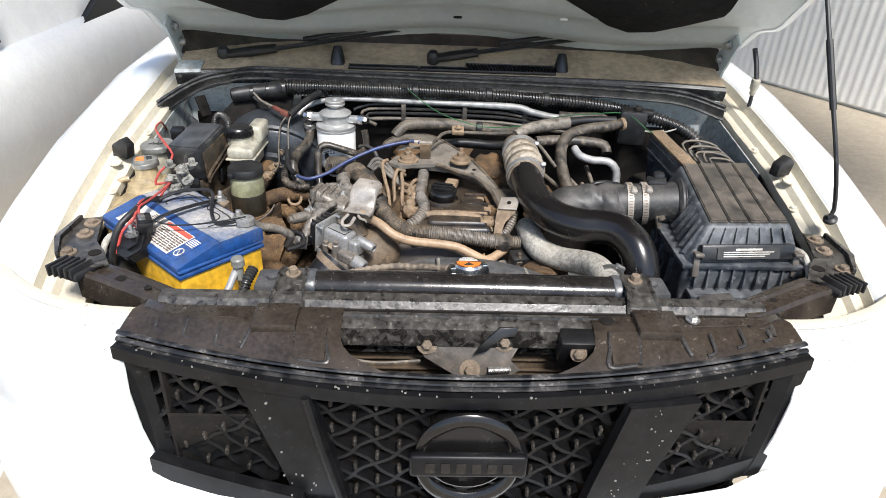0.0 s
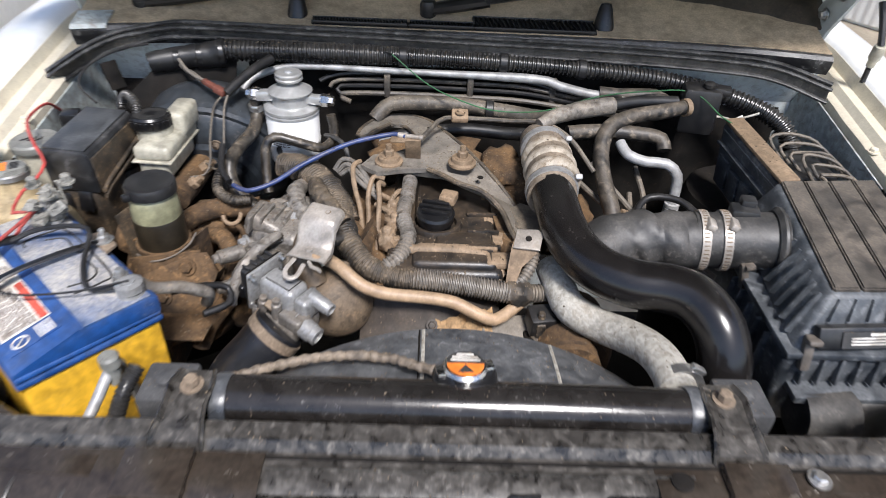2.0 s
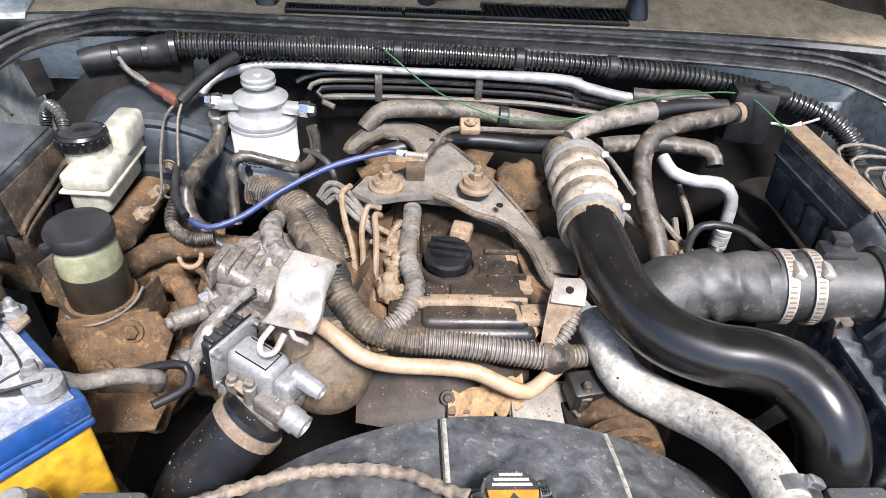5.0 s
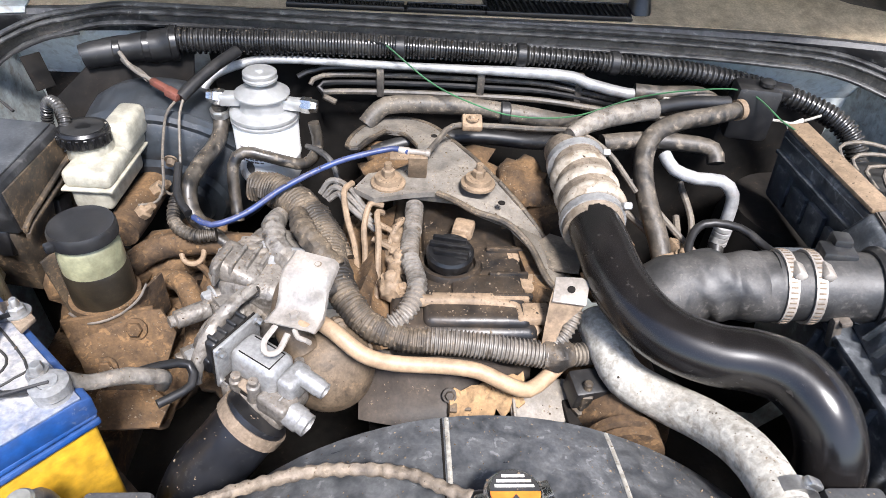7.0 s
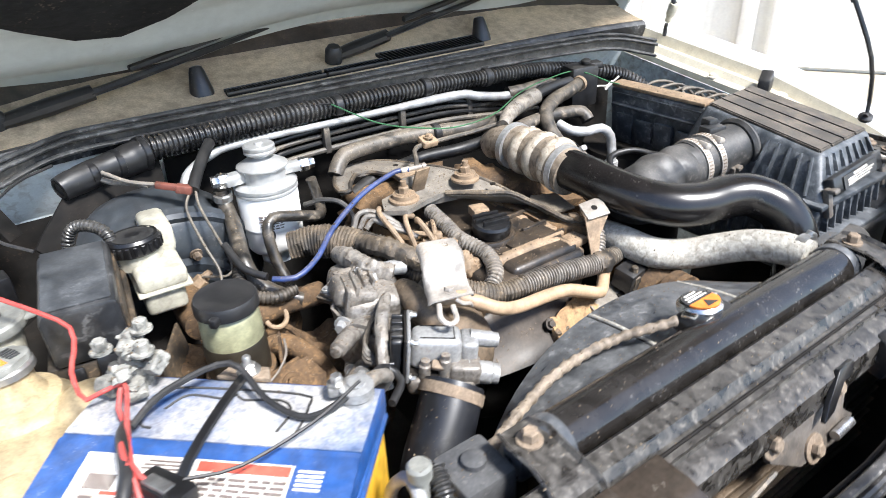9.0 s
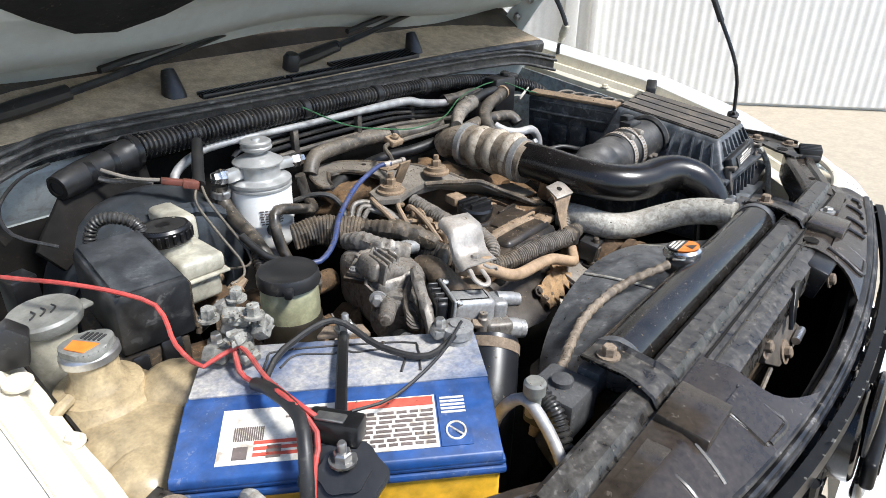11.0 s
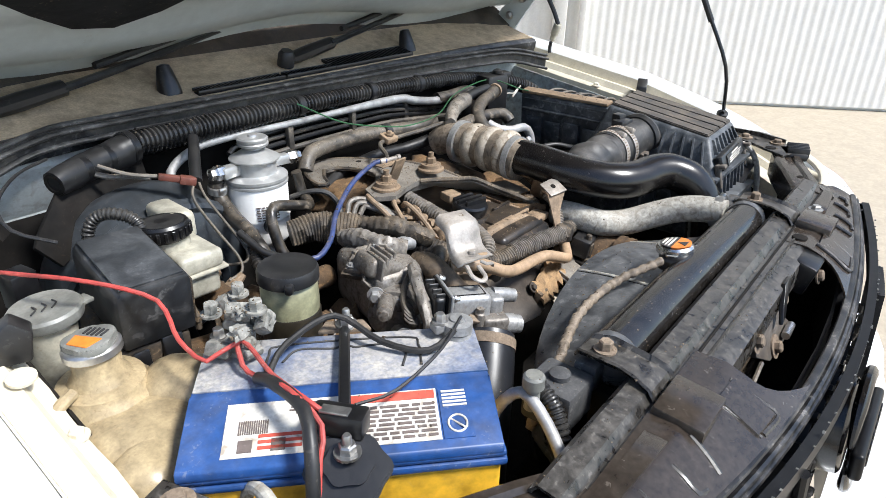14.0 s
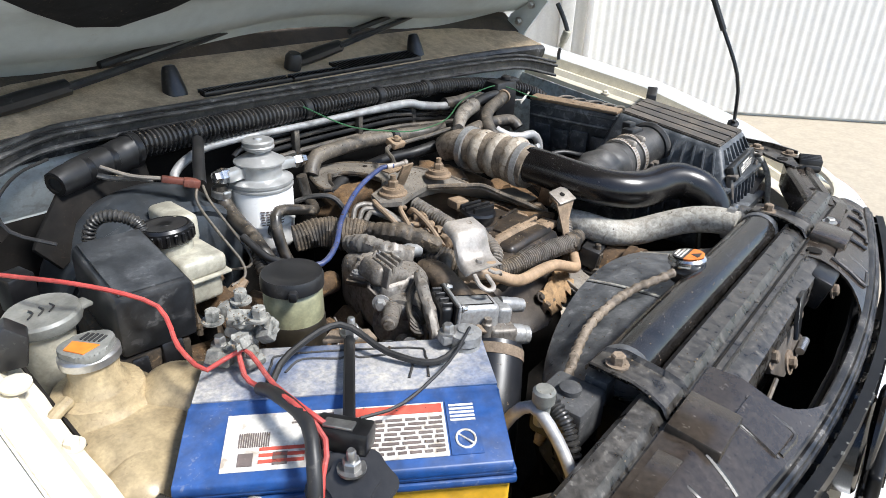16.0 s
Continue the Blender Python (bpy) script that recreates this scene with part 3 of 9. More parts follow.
front = [(0.750, 1.132), (0.744, 1.148), (0.743, 1.160), (0.748, 1.167), (0.757, 1.169)]
loft(bm, [[(x, y + cowl_y(x), z) for x in xs] for y, z in front], 0.003)
part("front_face", bm, m_lip, cowl, "black front face")
bm = B()
topside = [(0.755, 1.1705), (0.768, 1.173), (0.79, 1.179), (0.82, 1.188), (0.85, 1.197), (0.885, 1.211), (0.895, 1.211)]
loft(bm, [[(x, y + cowl_y(x), z) for x in xs] for y, z in topside], 0.003)
part("panel", bm, m_cowltop, cowl, "top under tan dust")
# black slabs stand in for the shaded slots between the slats
bm = B()
box(bm, (-0.12, 0.764, 1.1735), (0.31, 0.014, 0.006), (14, 0, 0), 0.001)
box(bm, (0.15, 0.776, 1.176), (0.235, 0.036, 0.006), (14, 0, 0), 0.001)
part("grille_recess", bm, m_under, cowl)
for x0, x1, n in ((-0.27, -0.10, 30), (-0.085, 0.03, 20), (0.035, 0.26, 26)):
    bm = B()
    for i in range(n):
        x = x0 + (x1 - x0) * i / (n - 1)
        w = 0.034 if x0 > 0.03 else 0.013
        box(bm, (x, 0.760 + w / 2, 1.1745 + w * 0.16), (0.0028, w, 0.006), (14, 0, 14), 0)
    box(bm, ((x0 + x1) / 2, 0.758, 1.175), (x1 - x0 + 0.01, 0.004, 0.008), (0, 0, 0), 0.001)
    box(bm, ((x0 + x1) / 2, 0.762 + w, 1.175 + w * 0.28), (x1 - x0 + 0.01, 0.003, 0.006), (0, 0, 0), 0.001)
    part("air_grille", bm, m_plastic, cowl)

bm = B()
loft(bm, [[(x, y + cowl_y(x) - 0.003, z + 0.004) for x in np.linspace(-0.700, -0.640, 5)] for y, z in front[2:] + topside[1:3]], 0.003)
part("cowl_corner", bm, m_bay, truck, "pale painted corner panel beside the cowl")

# rubber seal along the firewall top, in flat lips
seal = thing("bonnet_seal", (0, 0.72, 1.12), "black rubber bonnet seal in flat lips along the firewall, dusty", "seal")
SEAL_UP = [(-0.735, 0.640, 1.100), (-0.671, 0.675, 1.137), (-0.624, 0.705, 1.154), (-0.58, 0.718, 1.161), (-0.524, 0.728, 1.169), (-0.45, 0.731, 1.169), (-0.2, 0.735, 1.164), (0, 0.736, 1.160), (0.3, 0.733, 1.156), (0.5, 0.716, 1.153), (0.60, 0.697, 1.148), (0.69, 0.655, 1.128)]
SEAL_LOW = [(-0.750, 0.645, 1.060), (-0.687, 0.678, 1.099), (-0.649, 0.698, 1.120), (-0.612, 0.712, 1.130), (-0.565, 0.726, 1.141), (-0.524, 0.731, 1.146), (-0.45, 0.734, 1.146), (-0.2, 0.738, 1.139), (0, 0.738, 1.136), (0.3, 0.734, 1.131), (0.5, 0.717, 1.127), (0.60, 0.698, 1.121), (0.69, 0.656, 1.098)]
for line, dy, dz, r, fl in ((SEAL_UP, 0.003, 0.004, 0.006, 0.6), (SEAL_UP, -0.003, -0.005, 0.005, 0.7), (SEAL_LOW, -0.002, 0.0, 0.0055, 0.7)):
    part("lip", sweep(B(), [(x, y + dy, z + dz) for x, y, z in line], r, 10, 0.02, flat=fl), m_lip, seal)
up_line, low_line = (spline([Vector(p) for p in line], 0.02) for line in (SEAL_UP, SEAL_LOW))
n_ = 60
rows = [[ln[int(i * (len(ln) - 1) / n_)] + Vector((0, 0.004, 0)) for i in range(n_ + 1)] for ln in (up_line, low_line)]
part("carrier", loft(B(), rows, 0.002), m_carrier, seal, "dusty grey-brown strip between the lips")

# windscreen with wipers
screen = thing("windscreen", (0, 0.9, 1.17), "dust-covered windscreen behind the cowl", "windscreen")
bm = B()
rows = []
for j in range(7):
    f = j / 6
    rows.append([(x, 0.862 + 0.70 * f + cowl_y(x) * 1.5, 1.193 + 0.47 * f) for x in np.linspace(-0.72, 0.72, 15)])
loft(bm, rows, 0.006)
part("pane", bm, m_glassdust, screen, "glass under a film of tan dust")
for s, pv, tip, mid in ((1, (-0.056, 0.80, 1.195), (0.52, 0.90, 1.265), (0.10, 0.80, 1.222)), (-1, (-0.60, 0.79, 1.19), (-0.05, 0.90, 1.262), (-0.42, 0.80, 1.215))):
    w = thing("wiper", pv, "black windscreen wiper with a dusty arm", "wiper", "windscreen wipers")
    q0 = Vector(pv).lerp(Vector(mid), 0.75)
    part("arm_base", sweep(B(), [pv, Vector(pv).lerp(Vector(mid), 0.4), q0], [0.014, 0.017, 0.015], 10, 0.02, flat=0.8), m_plastic, w)
    part("arm", sweep(B(), [Vector(pv).lerp(Vector(mid), 0.7), mid, tip], [0.011, 0.010, 0.005], 8, 0.02, flat=0.6), m_dplastic, w)
    bm = B()
    lathe(bm, [(0.016, -0.01), (0.016, 0.012), (0.011, 0.02)], axis(pv, (pv[0], pv[1] - 0.03, pv[2] + 0.1)), 20)
    part("pivot_cap", bm, m_rubber, w)
    a, b = Vector(mid) + Vector((0.02, 0.03, 0.012)), Vector(tip) + Vector((0.12, 0.03, 0.02))
    part("blade", sweep(B(), [a, (a + b) / 2 + Vector((0, 0, 0.004)), b], 0.006, 6, 0.03), m_rubber, w)
for x in (-0.306, 0.285):
    nz = thing("washer_nozzle", (x, 0.79, 1.17), "black plastic cone-shaped washer nozzle", "nozzle", "washer nozzles")
    bm = B()
    lathe(bm, [(0.020, 0), (0.019, 0.012), (0.013, 0.04), (0.010, 0.048), (0.004, 0.05)], pose(x, 0.79, 1.172, -12, 0, 0), 20)
    part("cone", bm, m_plastic, nz)


# ---- bonnet, open ----
bonnet = thing("bonnet", (0, 0.85, 1.2), "open white bonnet with grey-green underside and black felt lining", "bonnet")
HOOD = [(0.880, 1.205), (0.852, 1.232), (0.80, 1.236), (0.760, 1.262), (0.73, 1.292), (0.695, 1.308), (0.655, 1.318), (0.62, 1.352), (0.50, 1.47), (0.30, 1.76), (0.05, 2.12), (-0.03, 2.24)]


def hood_half(y):
    return float(np.interp(y, (-0.03, 0.3, 0.6, 0.80, 0.88), (0.66, 0.765, 0.775, 0.735, 0.70)))


bm = B()
rows = []
for y, z in HOOD:
    h = hood_half(y)
    row = []
    for i in range(25):
        u = -1 + 2 * i / 24
        lift = 0.03 * (1 - u * u)
        edge = 0.022 if abs(u) > 0.9 else 0.0
        row.append((u * h, y, z + lift - edge * 0 + 0.01 * math.cos(6 * u)))
    rows.append(row)
loft(bm, rows, 0.004)
part("inner_panel", bm, m_body, bonnet, "grey-green painted inner panel")
bm = B()
rows = []
for y, z in HOOD[::1]:
    h = hood_half(y) + 0.02
    rows.append([(u * h, y + 0.015, z + 0.035 + 0.03 * (1 - u * u)) for u in np.linspace(-1, 1, 13)])
loft(bm, rows, 0.004)
part("skin", bm, m_paint, bonnet)
for s in (-1, 1):
    bm = B()
    pts = [(s * (hood_half(y) + 0.004), y + 0.006, z + 0.016) for y, z in HOOD]
    sweep(bm, pts, 0.014, 8, 0.03)
    part("rim", bm, m_paint, bonnet)
bm = B()
rows = []
for y, z in [(0.705, 1.305), (0.66, 1.328), (0.60, 1.37), (0.50, 1.465), (0.30, 1.755), (0.05, 2.11), (-0.02, 2.21)]:
    row = []
    for i in range(21):
        u = -1 + 2 * i / 20
        lim = 0.60 + 0.0 * u
        back = 0.0
        if y > 0.59:
            lobe = math.exp(-((abs(u) - 0.72) / 0.30) ** 2)
            back = -0.16 * (1 - lobe) * (1 if y > 0.67 else 0.75 if y > 0.62 else 0.4)
        yy = y + back
        zz = z - back * 0.72
        row.append((u * lim, yy, zz + 0.03 * (1 - (u * 0.78) ** 2) - 0.030))
    rows.append(row)
loft(bm, rows, 0.008)
part("lining", bm, m_insul, bonnet, "black felt heat lining")
bm = B()
for x in (-0.408, 0.0, 0.36):
    lathe(bm, [(0.011, 0), (0.011, 0.002)], axis((x, 0.712, 1.318), (x, 0.70, 1.29)), 18)
part("hole", bm, m_under, bonnet)
bm = B()
for x in (-0.318, 0.26):
    lathe(bm, [(0.013, 0), (0.012, 0.003), (0.006, 0.005)], axis((x, 0.718, 1.32), (x, 0.70, 1.27)), 18)
part("button", bm, m_paint, bonnet)
for s in (-1, 1):
    bm = B()
    prism(bm, [(0.0, 0.0), (0.03, -0.02), (0.06, 0.03), (0.02, 0.10), (-0.06, 0.16), (-0.09, 0.14), (-0.03, 0.06)], -0.003, 0.003, Matrix.Translation((s * 0.712, 0.80, 1.135)) @ Matrix(((0, 0, 1, 0), (1, 0, 0, 0), (0, 1, 0, 0), (0, 0, 0, 1))), 0.001)
    hg = part("hinge", bm, m_body, bonnet, "painted steel hinge")
    bolts([(s * 0.706, 0.79, 1.22), (s * 0.706, 0.755, 1.265)], hg, m_steel, 0.008, 0.010, (-s, 0, -0.2))

# prop rod
rod = thing("bonnet_prop", (0.72, 0.21, 1.04), "thin black steel bonnet prop rod with a rubber grip", "prop rod")
FOOT, KNEE, TOP = Vector((0.739, 0.200, 1.056)), Vector((0.717, 0.209, 1.16)), Vector((0.664, 0.42, 1.58))
part("rod", sweep(B(), [FOOT + Vector((-0.012, -0.004, -0.004)), FOOT + Vector((0, 0, 0.012)), KNEE, KNEE.lerp(TOP, 0.3), KNEE.lerp(TOP, 0.7), TOP], 0.0042, 8, 0.03), m_plastic, rod)
part("grip", sweep(B(), [KNEE.lerp(TOP, 0.22), KNEE.lerp(TOP, 0.5)], 0.0065, 10, 0.05), m_rubber, rod)
bm = B()
lathe(bm, [(0.013, 0), (0.013, 0.006), (0.008, 0.010)], axis(FOOT + Vector((0, 0, -0.012)), FOOT + Vector((-0.3, -0.2, 0.8))), 18)
part("foot", bm, m_rubber, rod)

# ---- front end ----
sup = thing("radiator_support", (0, -0.05, 0.95), "dusty black steel radiator support crossmember", "crossmember")
bm = B()
# bar with a raised back lip
prof = [(-0.110, 0.955), (-0.108, 0.985), (-0.098, 0.990), (-0.066, 0.992), (-0.058, 1.002), (-0.040, 1.004), (-0.034, 0.997), (-0.030, 0.955)]
loft(bm, [[(x, y + 0.0 * x, z) for y, z in prof] for x in np.linspace(-0.50, 0.50, 22)], 0.003)
part("bar", bm, m_support, sup)
for s in (-1, 1):
    bm = B()
    pr = [(-0.024, -0.05), (-0.025, -0.004), (-0.021, 0.0), (-0.012, 0.001), (-0.008, -0.004), (0.008, -0.004), (0.012, 0.001), (0.021, 0.0), (0.025, -0.004), (0.024, -0.05)]
    rows = []
    for c, n in (((0.465, -0.055, 0.994), (0.0, 1.0)), ((0.505, -0.038, 0.999), (-0.30, 0.95)), ((0.555, -0.014, 1.002), (-0.42, 0.91)), ((0.605, 0.010, 1.004), (-0.40, 0.92)), ((0.655, 0.030, 1.006), (-0.3, 0.95))):
        rows.append([(s * (c[0] + n[0] * a), c[1] + n[1] * a, c[2] + h) for a, h in pr])
    loft(bm, rows, 0.003)
    beam = part("corner_bar", bm, m_cover, sup)
    for x, y, r in ((0.53, -0.026, 0.006), (0.585, 0.0, 0.009), (0.625, 0.018, 0.005)):
        part("hole", lathe(B(), [(r, -0.001), (r, 0.0008), (r * 0.7, 0.001)], pose(s * x, y, 0.9995), 14), m_under, beam)
    bm = B()
    prism(bm, [(0.600, 0.028), (0.655, 0.004), (0.698, 0.045), (0.728, 0.105), (0.722, 0.192), (0.682, 0.205), (0.668, 0.150), (0.655, 0.105), (0.628, 0.075)][::s], 0, 0.005, Matrix.Translation((s * 0.014, 0, 1.007)) @ Matrix.Diagonal((s, 1, 1, 1)), 0.0015)
    prism(bm, [(0.690, 0.045), (0.698, 0.045), (0.728, 0.105), (0.722, 0.192), (0.714, 0.190), (0.719, 0.107)][::s], 0.004, 0.014, Matrix.Translation((s * 0.014, 0, 1.007)) @ Matrix.Diagonal((s, 1, 1, 1)), 0.002)
    plate = part("corner_plate", bm, m_support, sup, "dust-caked cast corner plate")
    for x, y in ((0.690, 0.172), (0.684, 0.128), (0.684, 0.060)):
        bm = B()
        bolt(bm, (s * (x + 0.014), y, 1.012), 0.009, 0.008, washer=1.7)
        part("bolt", bm, m_dust, plate)
    part("hole", lathe(B(), [(0.011, 0), (0.011, 0.0015), (0.004, 0.0016)], pose(s * 0.652, 0.062, 1.012), 16), m_under, plate)
    bm = B()
    box(bm, (s * 0.668, 0.020, 1.004), (0.060, 0.050, 0.016), (0, 0, s * 25), 0.005)
    stop = part("bump_stop", bm, m_rubber, sup, "ribbed black rubber bump stop")
    for i in range(5):
        part("fin", box(B(), (s * (0.650 + 0.011 * i), 0.006 + 0.003 * i, 1.012), (0.0045, 0.044, 0.022), (0, 0, s * 25), 0.002), m_rubber, stop)
for x, r in ((0.0, 0.007), (-0.115, 0.004), (0.16, 0.004), (-0.25, 0.004), (0.30, 0.005)):
    part("hole", lathe(B(), [(r, 0), (r, 0.0015)], pose(x, -0.080, 0.9905), 14), m_under, sup)

for s in (-1, 1):
    for x, y, w, d in ((0.425, -0.066, 0.050, 0.010), (0.37, -0.080, 0.016, 0.005), (0.10, -0.046, 0.012, 0.006)):
        part("slot", box(B(), (s * x, y, 0.9915 if y < -0.06 else 1.0035), (w, d, 0.003), (0, 0, 0), 0.001), m_under, sup)
part("seam", box(B(), (0, -0.0745, 0.9945), (0.98, 0.003, 0.006), (0, 0, 0), 0.001), m_under, sup)

# radiator with its shroud
rad = thing("radiator", (0, 0.02, 0.5), "dusty radiator with a black top tank and fan shroud", "radiator")
bm = B()
sweep(bm, [(-0.262, 0.004, 0.988), (-0.1, 0.004, 0.989), (0.1, 0.003, 0.989), (0.262, 0.002, 0.988)], 0.030, 20, 0.03)
box(bm, (0, 0.004, 0.958), (0.53, 0.05, 0.03), bevel=0.004)
part("top_tank", bm, m_tank, rad, "glossy black rounded top tank")
for s in (-1, 1):
    bm = lathe(B(), [(0.031, -0.004), (0.0325, 0.0), (0.0325, 0.012), (0.028, 0.018), (0.018, 0.022), (0.001, 0.023)], axis((s * 0.258, 0.003, 0.988), (s * 0.29, 0.003, 0.987)), 24)
    box(bm, (s * 0.285, 0.018, 0.975), (0.03, 0.03, 0.035), (0, 0, 0), 0.006)
    part("end_cap", bm, m_shroud, rad, "dusty moulded tank end")
bm = B()
box(bm, (0, 0.0, 0.70), (0.56, 0.03, 0.5), bevel=0.003)
part("core", bm, m_under, rad)
bm = B()
box(bm, (0.006, 0.022, 1.006), (0.075, 0.046, 0.024), bevel=0.008, seg=3)
lathe(bm, [(0.021, 0), (0.021, 0.022)], pose(0.006, 0.032, 0.997, -10, 0, 0), 20)
part("filler_neck", bm, m_plastic, rad)
cap = B()
lathe(cap, [(0.026, 0), (0.0265, 0.006), (0.0235, 0.010), (0.018, 0.0115)], pose(0.006, 0.034, 1.015, -8, 0, 0), 28)
box(cap, (0.006, 0.034, 1.019), (0.068, 0.018, 0.007), (-8, 0, 12), 0.003)
cap = part("cap", cap, m_chrome, rad, "chrome radiator cap with an orange warning plate")
CAPM = pose(0.006, 0.034, 1.0267, -8, 0, 0)
half = [(0.0215 * math.cos(a), 0.0215 * math.sin(a)) for a in np.linspace(math.pi, 2 * math.pi, 16)]
part("warning_plate", prism(B(), half, 0.0, 0.0012, CAPM), m_orange, cap, "orange half of the warning plate")
dark = part("warning_text", prism(B(), [(x, -y + 0.0004) for x, y in half[::-1]], 0.0, 0.0012, CAPM), m_ink, cap, "black half of the plate with white print")
for j in range(3):
    w = (0.034, 0.030, 0.020)[j]
    part("print_bar", prism(B(), [(-w / 2, 0.004 + 0.0052 * j), (w / 2, 0.004 + 0.0052 * j), (w / 2, 0.0066 + 0.0052 * j), (-w / 2, 0.0066 + 0.0052 * j)], 0.0012, 0.0018, CAPM), m_paper, dark)
part("triangle", prism(B(), [(-0.009, -0.016), (0.009, -0.016), (0, -0.003)], 0.0012, 0.0018, CAPM), m_ink, cap)
# shroud: sheet fanning back with a round rear edge and two ribs
bm = B()
rows = []
for i in range(29):
    u = -1 + i / 14
    x = 0.30 * u
    back = 0.03 + 0.125 * math.sqrt(max(0.0, 1 - u * u)) if abs(u) < 1 else 0.03
    drop = 0.075 * u * u
    rows.append([(x, 0.032 + (back - 0.03) * f + 0.0, 0.972 - drop * (0.3 + 0.7 * f) - 0.012 * f * f) for f in (0, 0.25, 0.5, 0.75, 1.0)] + [(x, back + 0.004, 0.955 - drop), (x, back + 0.005, 0.90 - drop)])
loft(bm, rows, 0.003)
shroud = part("fan_shroud", bm, m_shroud, rad, "dusty grey-black plastic fan shroud")
for x in (-0.043, 0.127):
    u = x / 0.30
    back, drop = 0.155 - 0.125 * (1 - math.sqrt(1 - u * u)), 0.075 * u * u
    ridge = [(x, 0.034 + (back - 0.032) * f, 0.9735 - drop * (0.3 + 0.7 * f) - 0.012 * f * f) for f in np.linspace(0, 1, 9)]
    part("rib", sweep(B(), ridge, 0.0030, 8, 0.01), m_palehose, shroud, "pale scuffed rib")
    part("groove", sweep(B(), [(px - 0.0052, py, pz - 0.0005) for px, py, pz in ridge], 0.0022, 6, 0.01), m_under, shroud, "dark groove beside the rib")
# fan below
fan = thing("cooling_fan", (0, 0.12, 0.72), "black plastic cooling fan in deep shade", "fan")
part("hub", lathe(B(), [(0.06, -0.02), (0.06, 0.03), (0.03, 0.04)], axis((0, 0.12, 0.72), (0, 0.2, 0.72)), 20), m_under, fan)
for i in range(9):
    m = pose(0, 0.13, 0.72) @ Matrix.Rotation(2 * math.pi * i / 9, 4, "Y")
    part("blade", prism(B(), [(-0.03, 0.05), (0.03, 0.05), (0.05, 0.20), (-0.04, 0.20)], -0.003, 0.003, m @ pose(0, 0, 0, 90, 0, 0) @ pose(0, 0, 0, 0, 25, 0)), m_under, fan)

# strap brackets over the tank's ends
for s in (-1, 1):
    br = thing("radiator_bracket", (s * 0.293, -0.02, 1.0), "black pressed-steel radiator bracket strap with a bolt", "bracket", "radiator brackets")
    bm = B()
    rows = []
    for y, z, w in ((0.030, 1.000, 0.012), (0.023, 1.011, 0.021), (0.0, 1.014, 0.026), (-0.026, 1.012, 0.024), (-0.046, 1.008, 0.026), (-0.062, 1.002, 0.029), (-0.070, 0.990, 0.029)):
        rows.append([(s * 0.293 + u * w, y, z + (0.007 if abs(u) == 1 else 0.0)) for u in (-1, -0.82, -0.6, 0, 0.6, 0.82, 1)])
    loft(bm, rows, 0.003)
    part("strap", bm, m_support, br)
    bm = B()
    bolt(bm, (s * 0.293, 0.0, 1.016), 0.008, 0.012, washer=1.6)
    part("bolt", bm, m_dust, br)
    bm = B()
    box(bm, (s * 0.335, 0.03, 0.965), (0.06, 0.06, 0.05), (0, 0, 0), 0.006)
    lathe(bm, [(0.012, 0), (0.012, 0.006), (0.006, 0.009)], pose(s * 0.335, 0.03, 0.99), 16)
    part("mount_box", bm, m_mount, br)


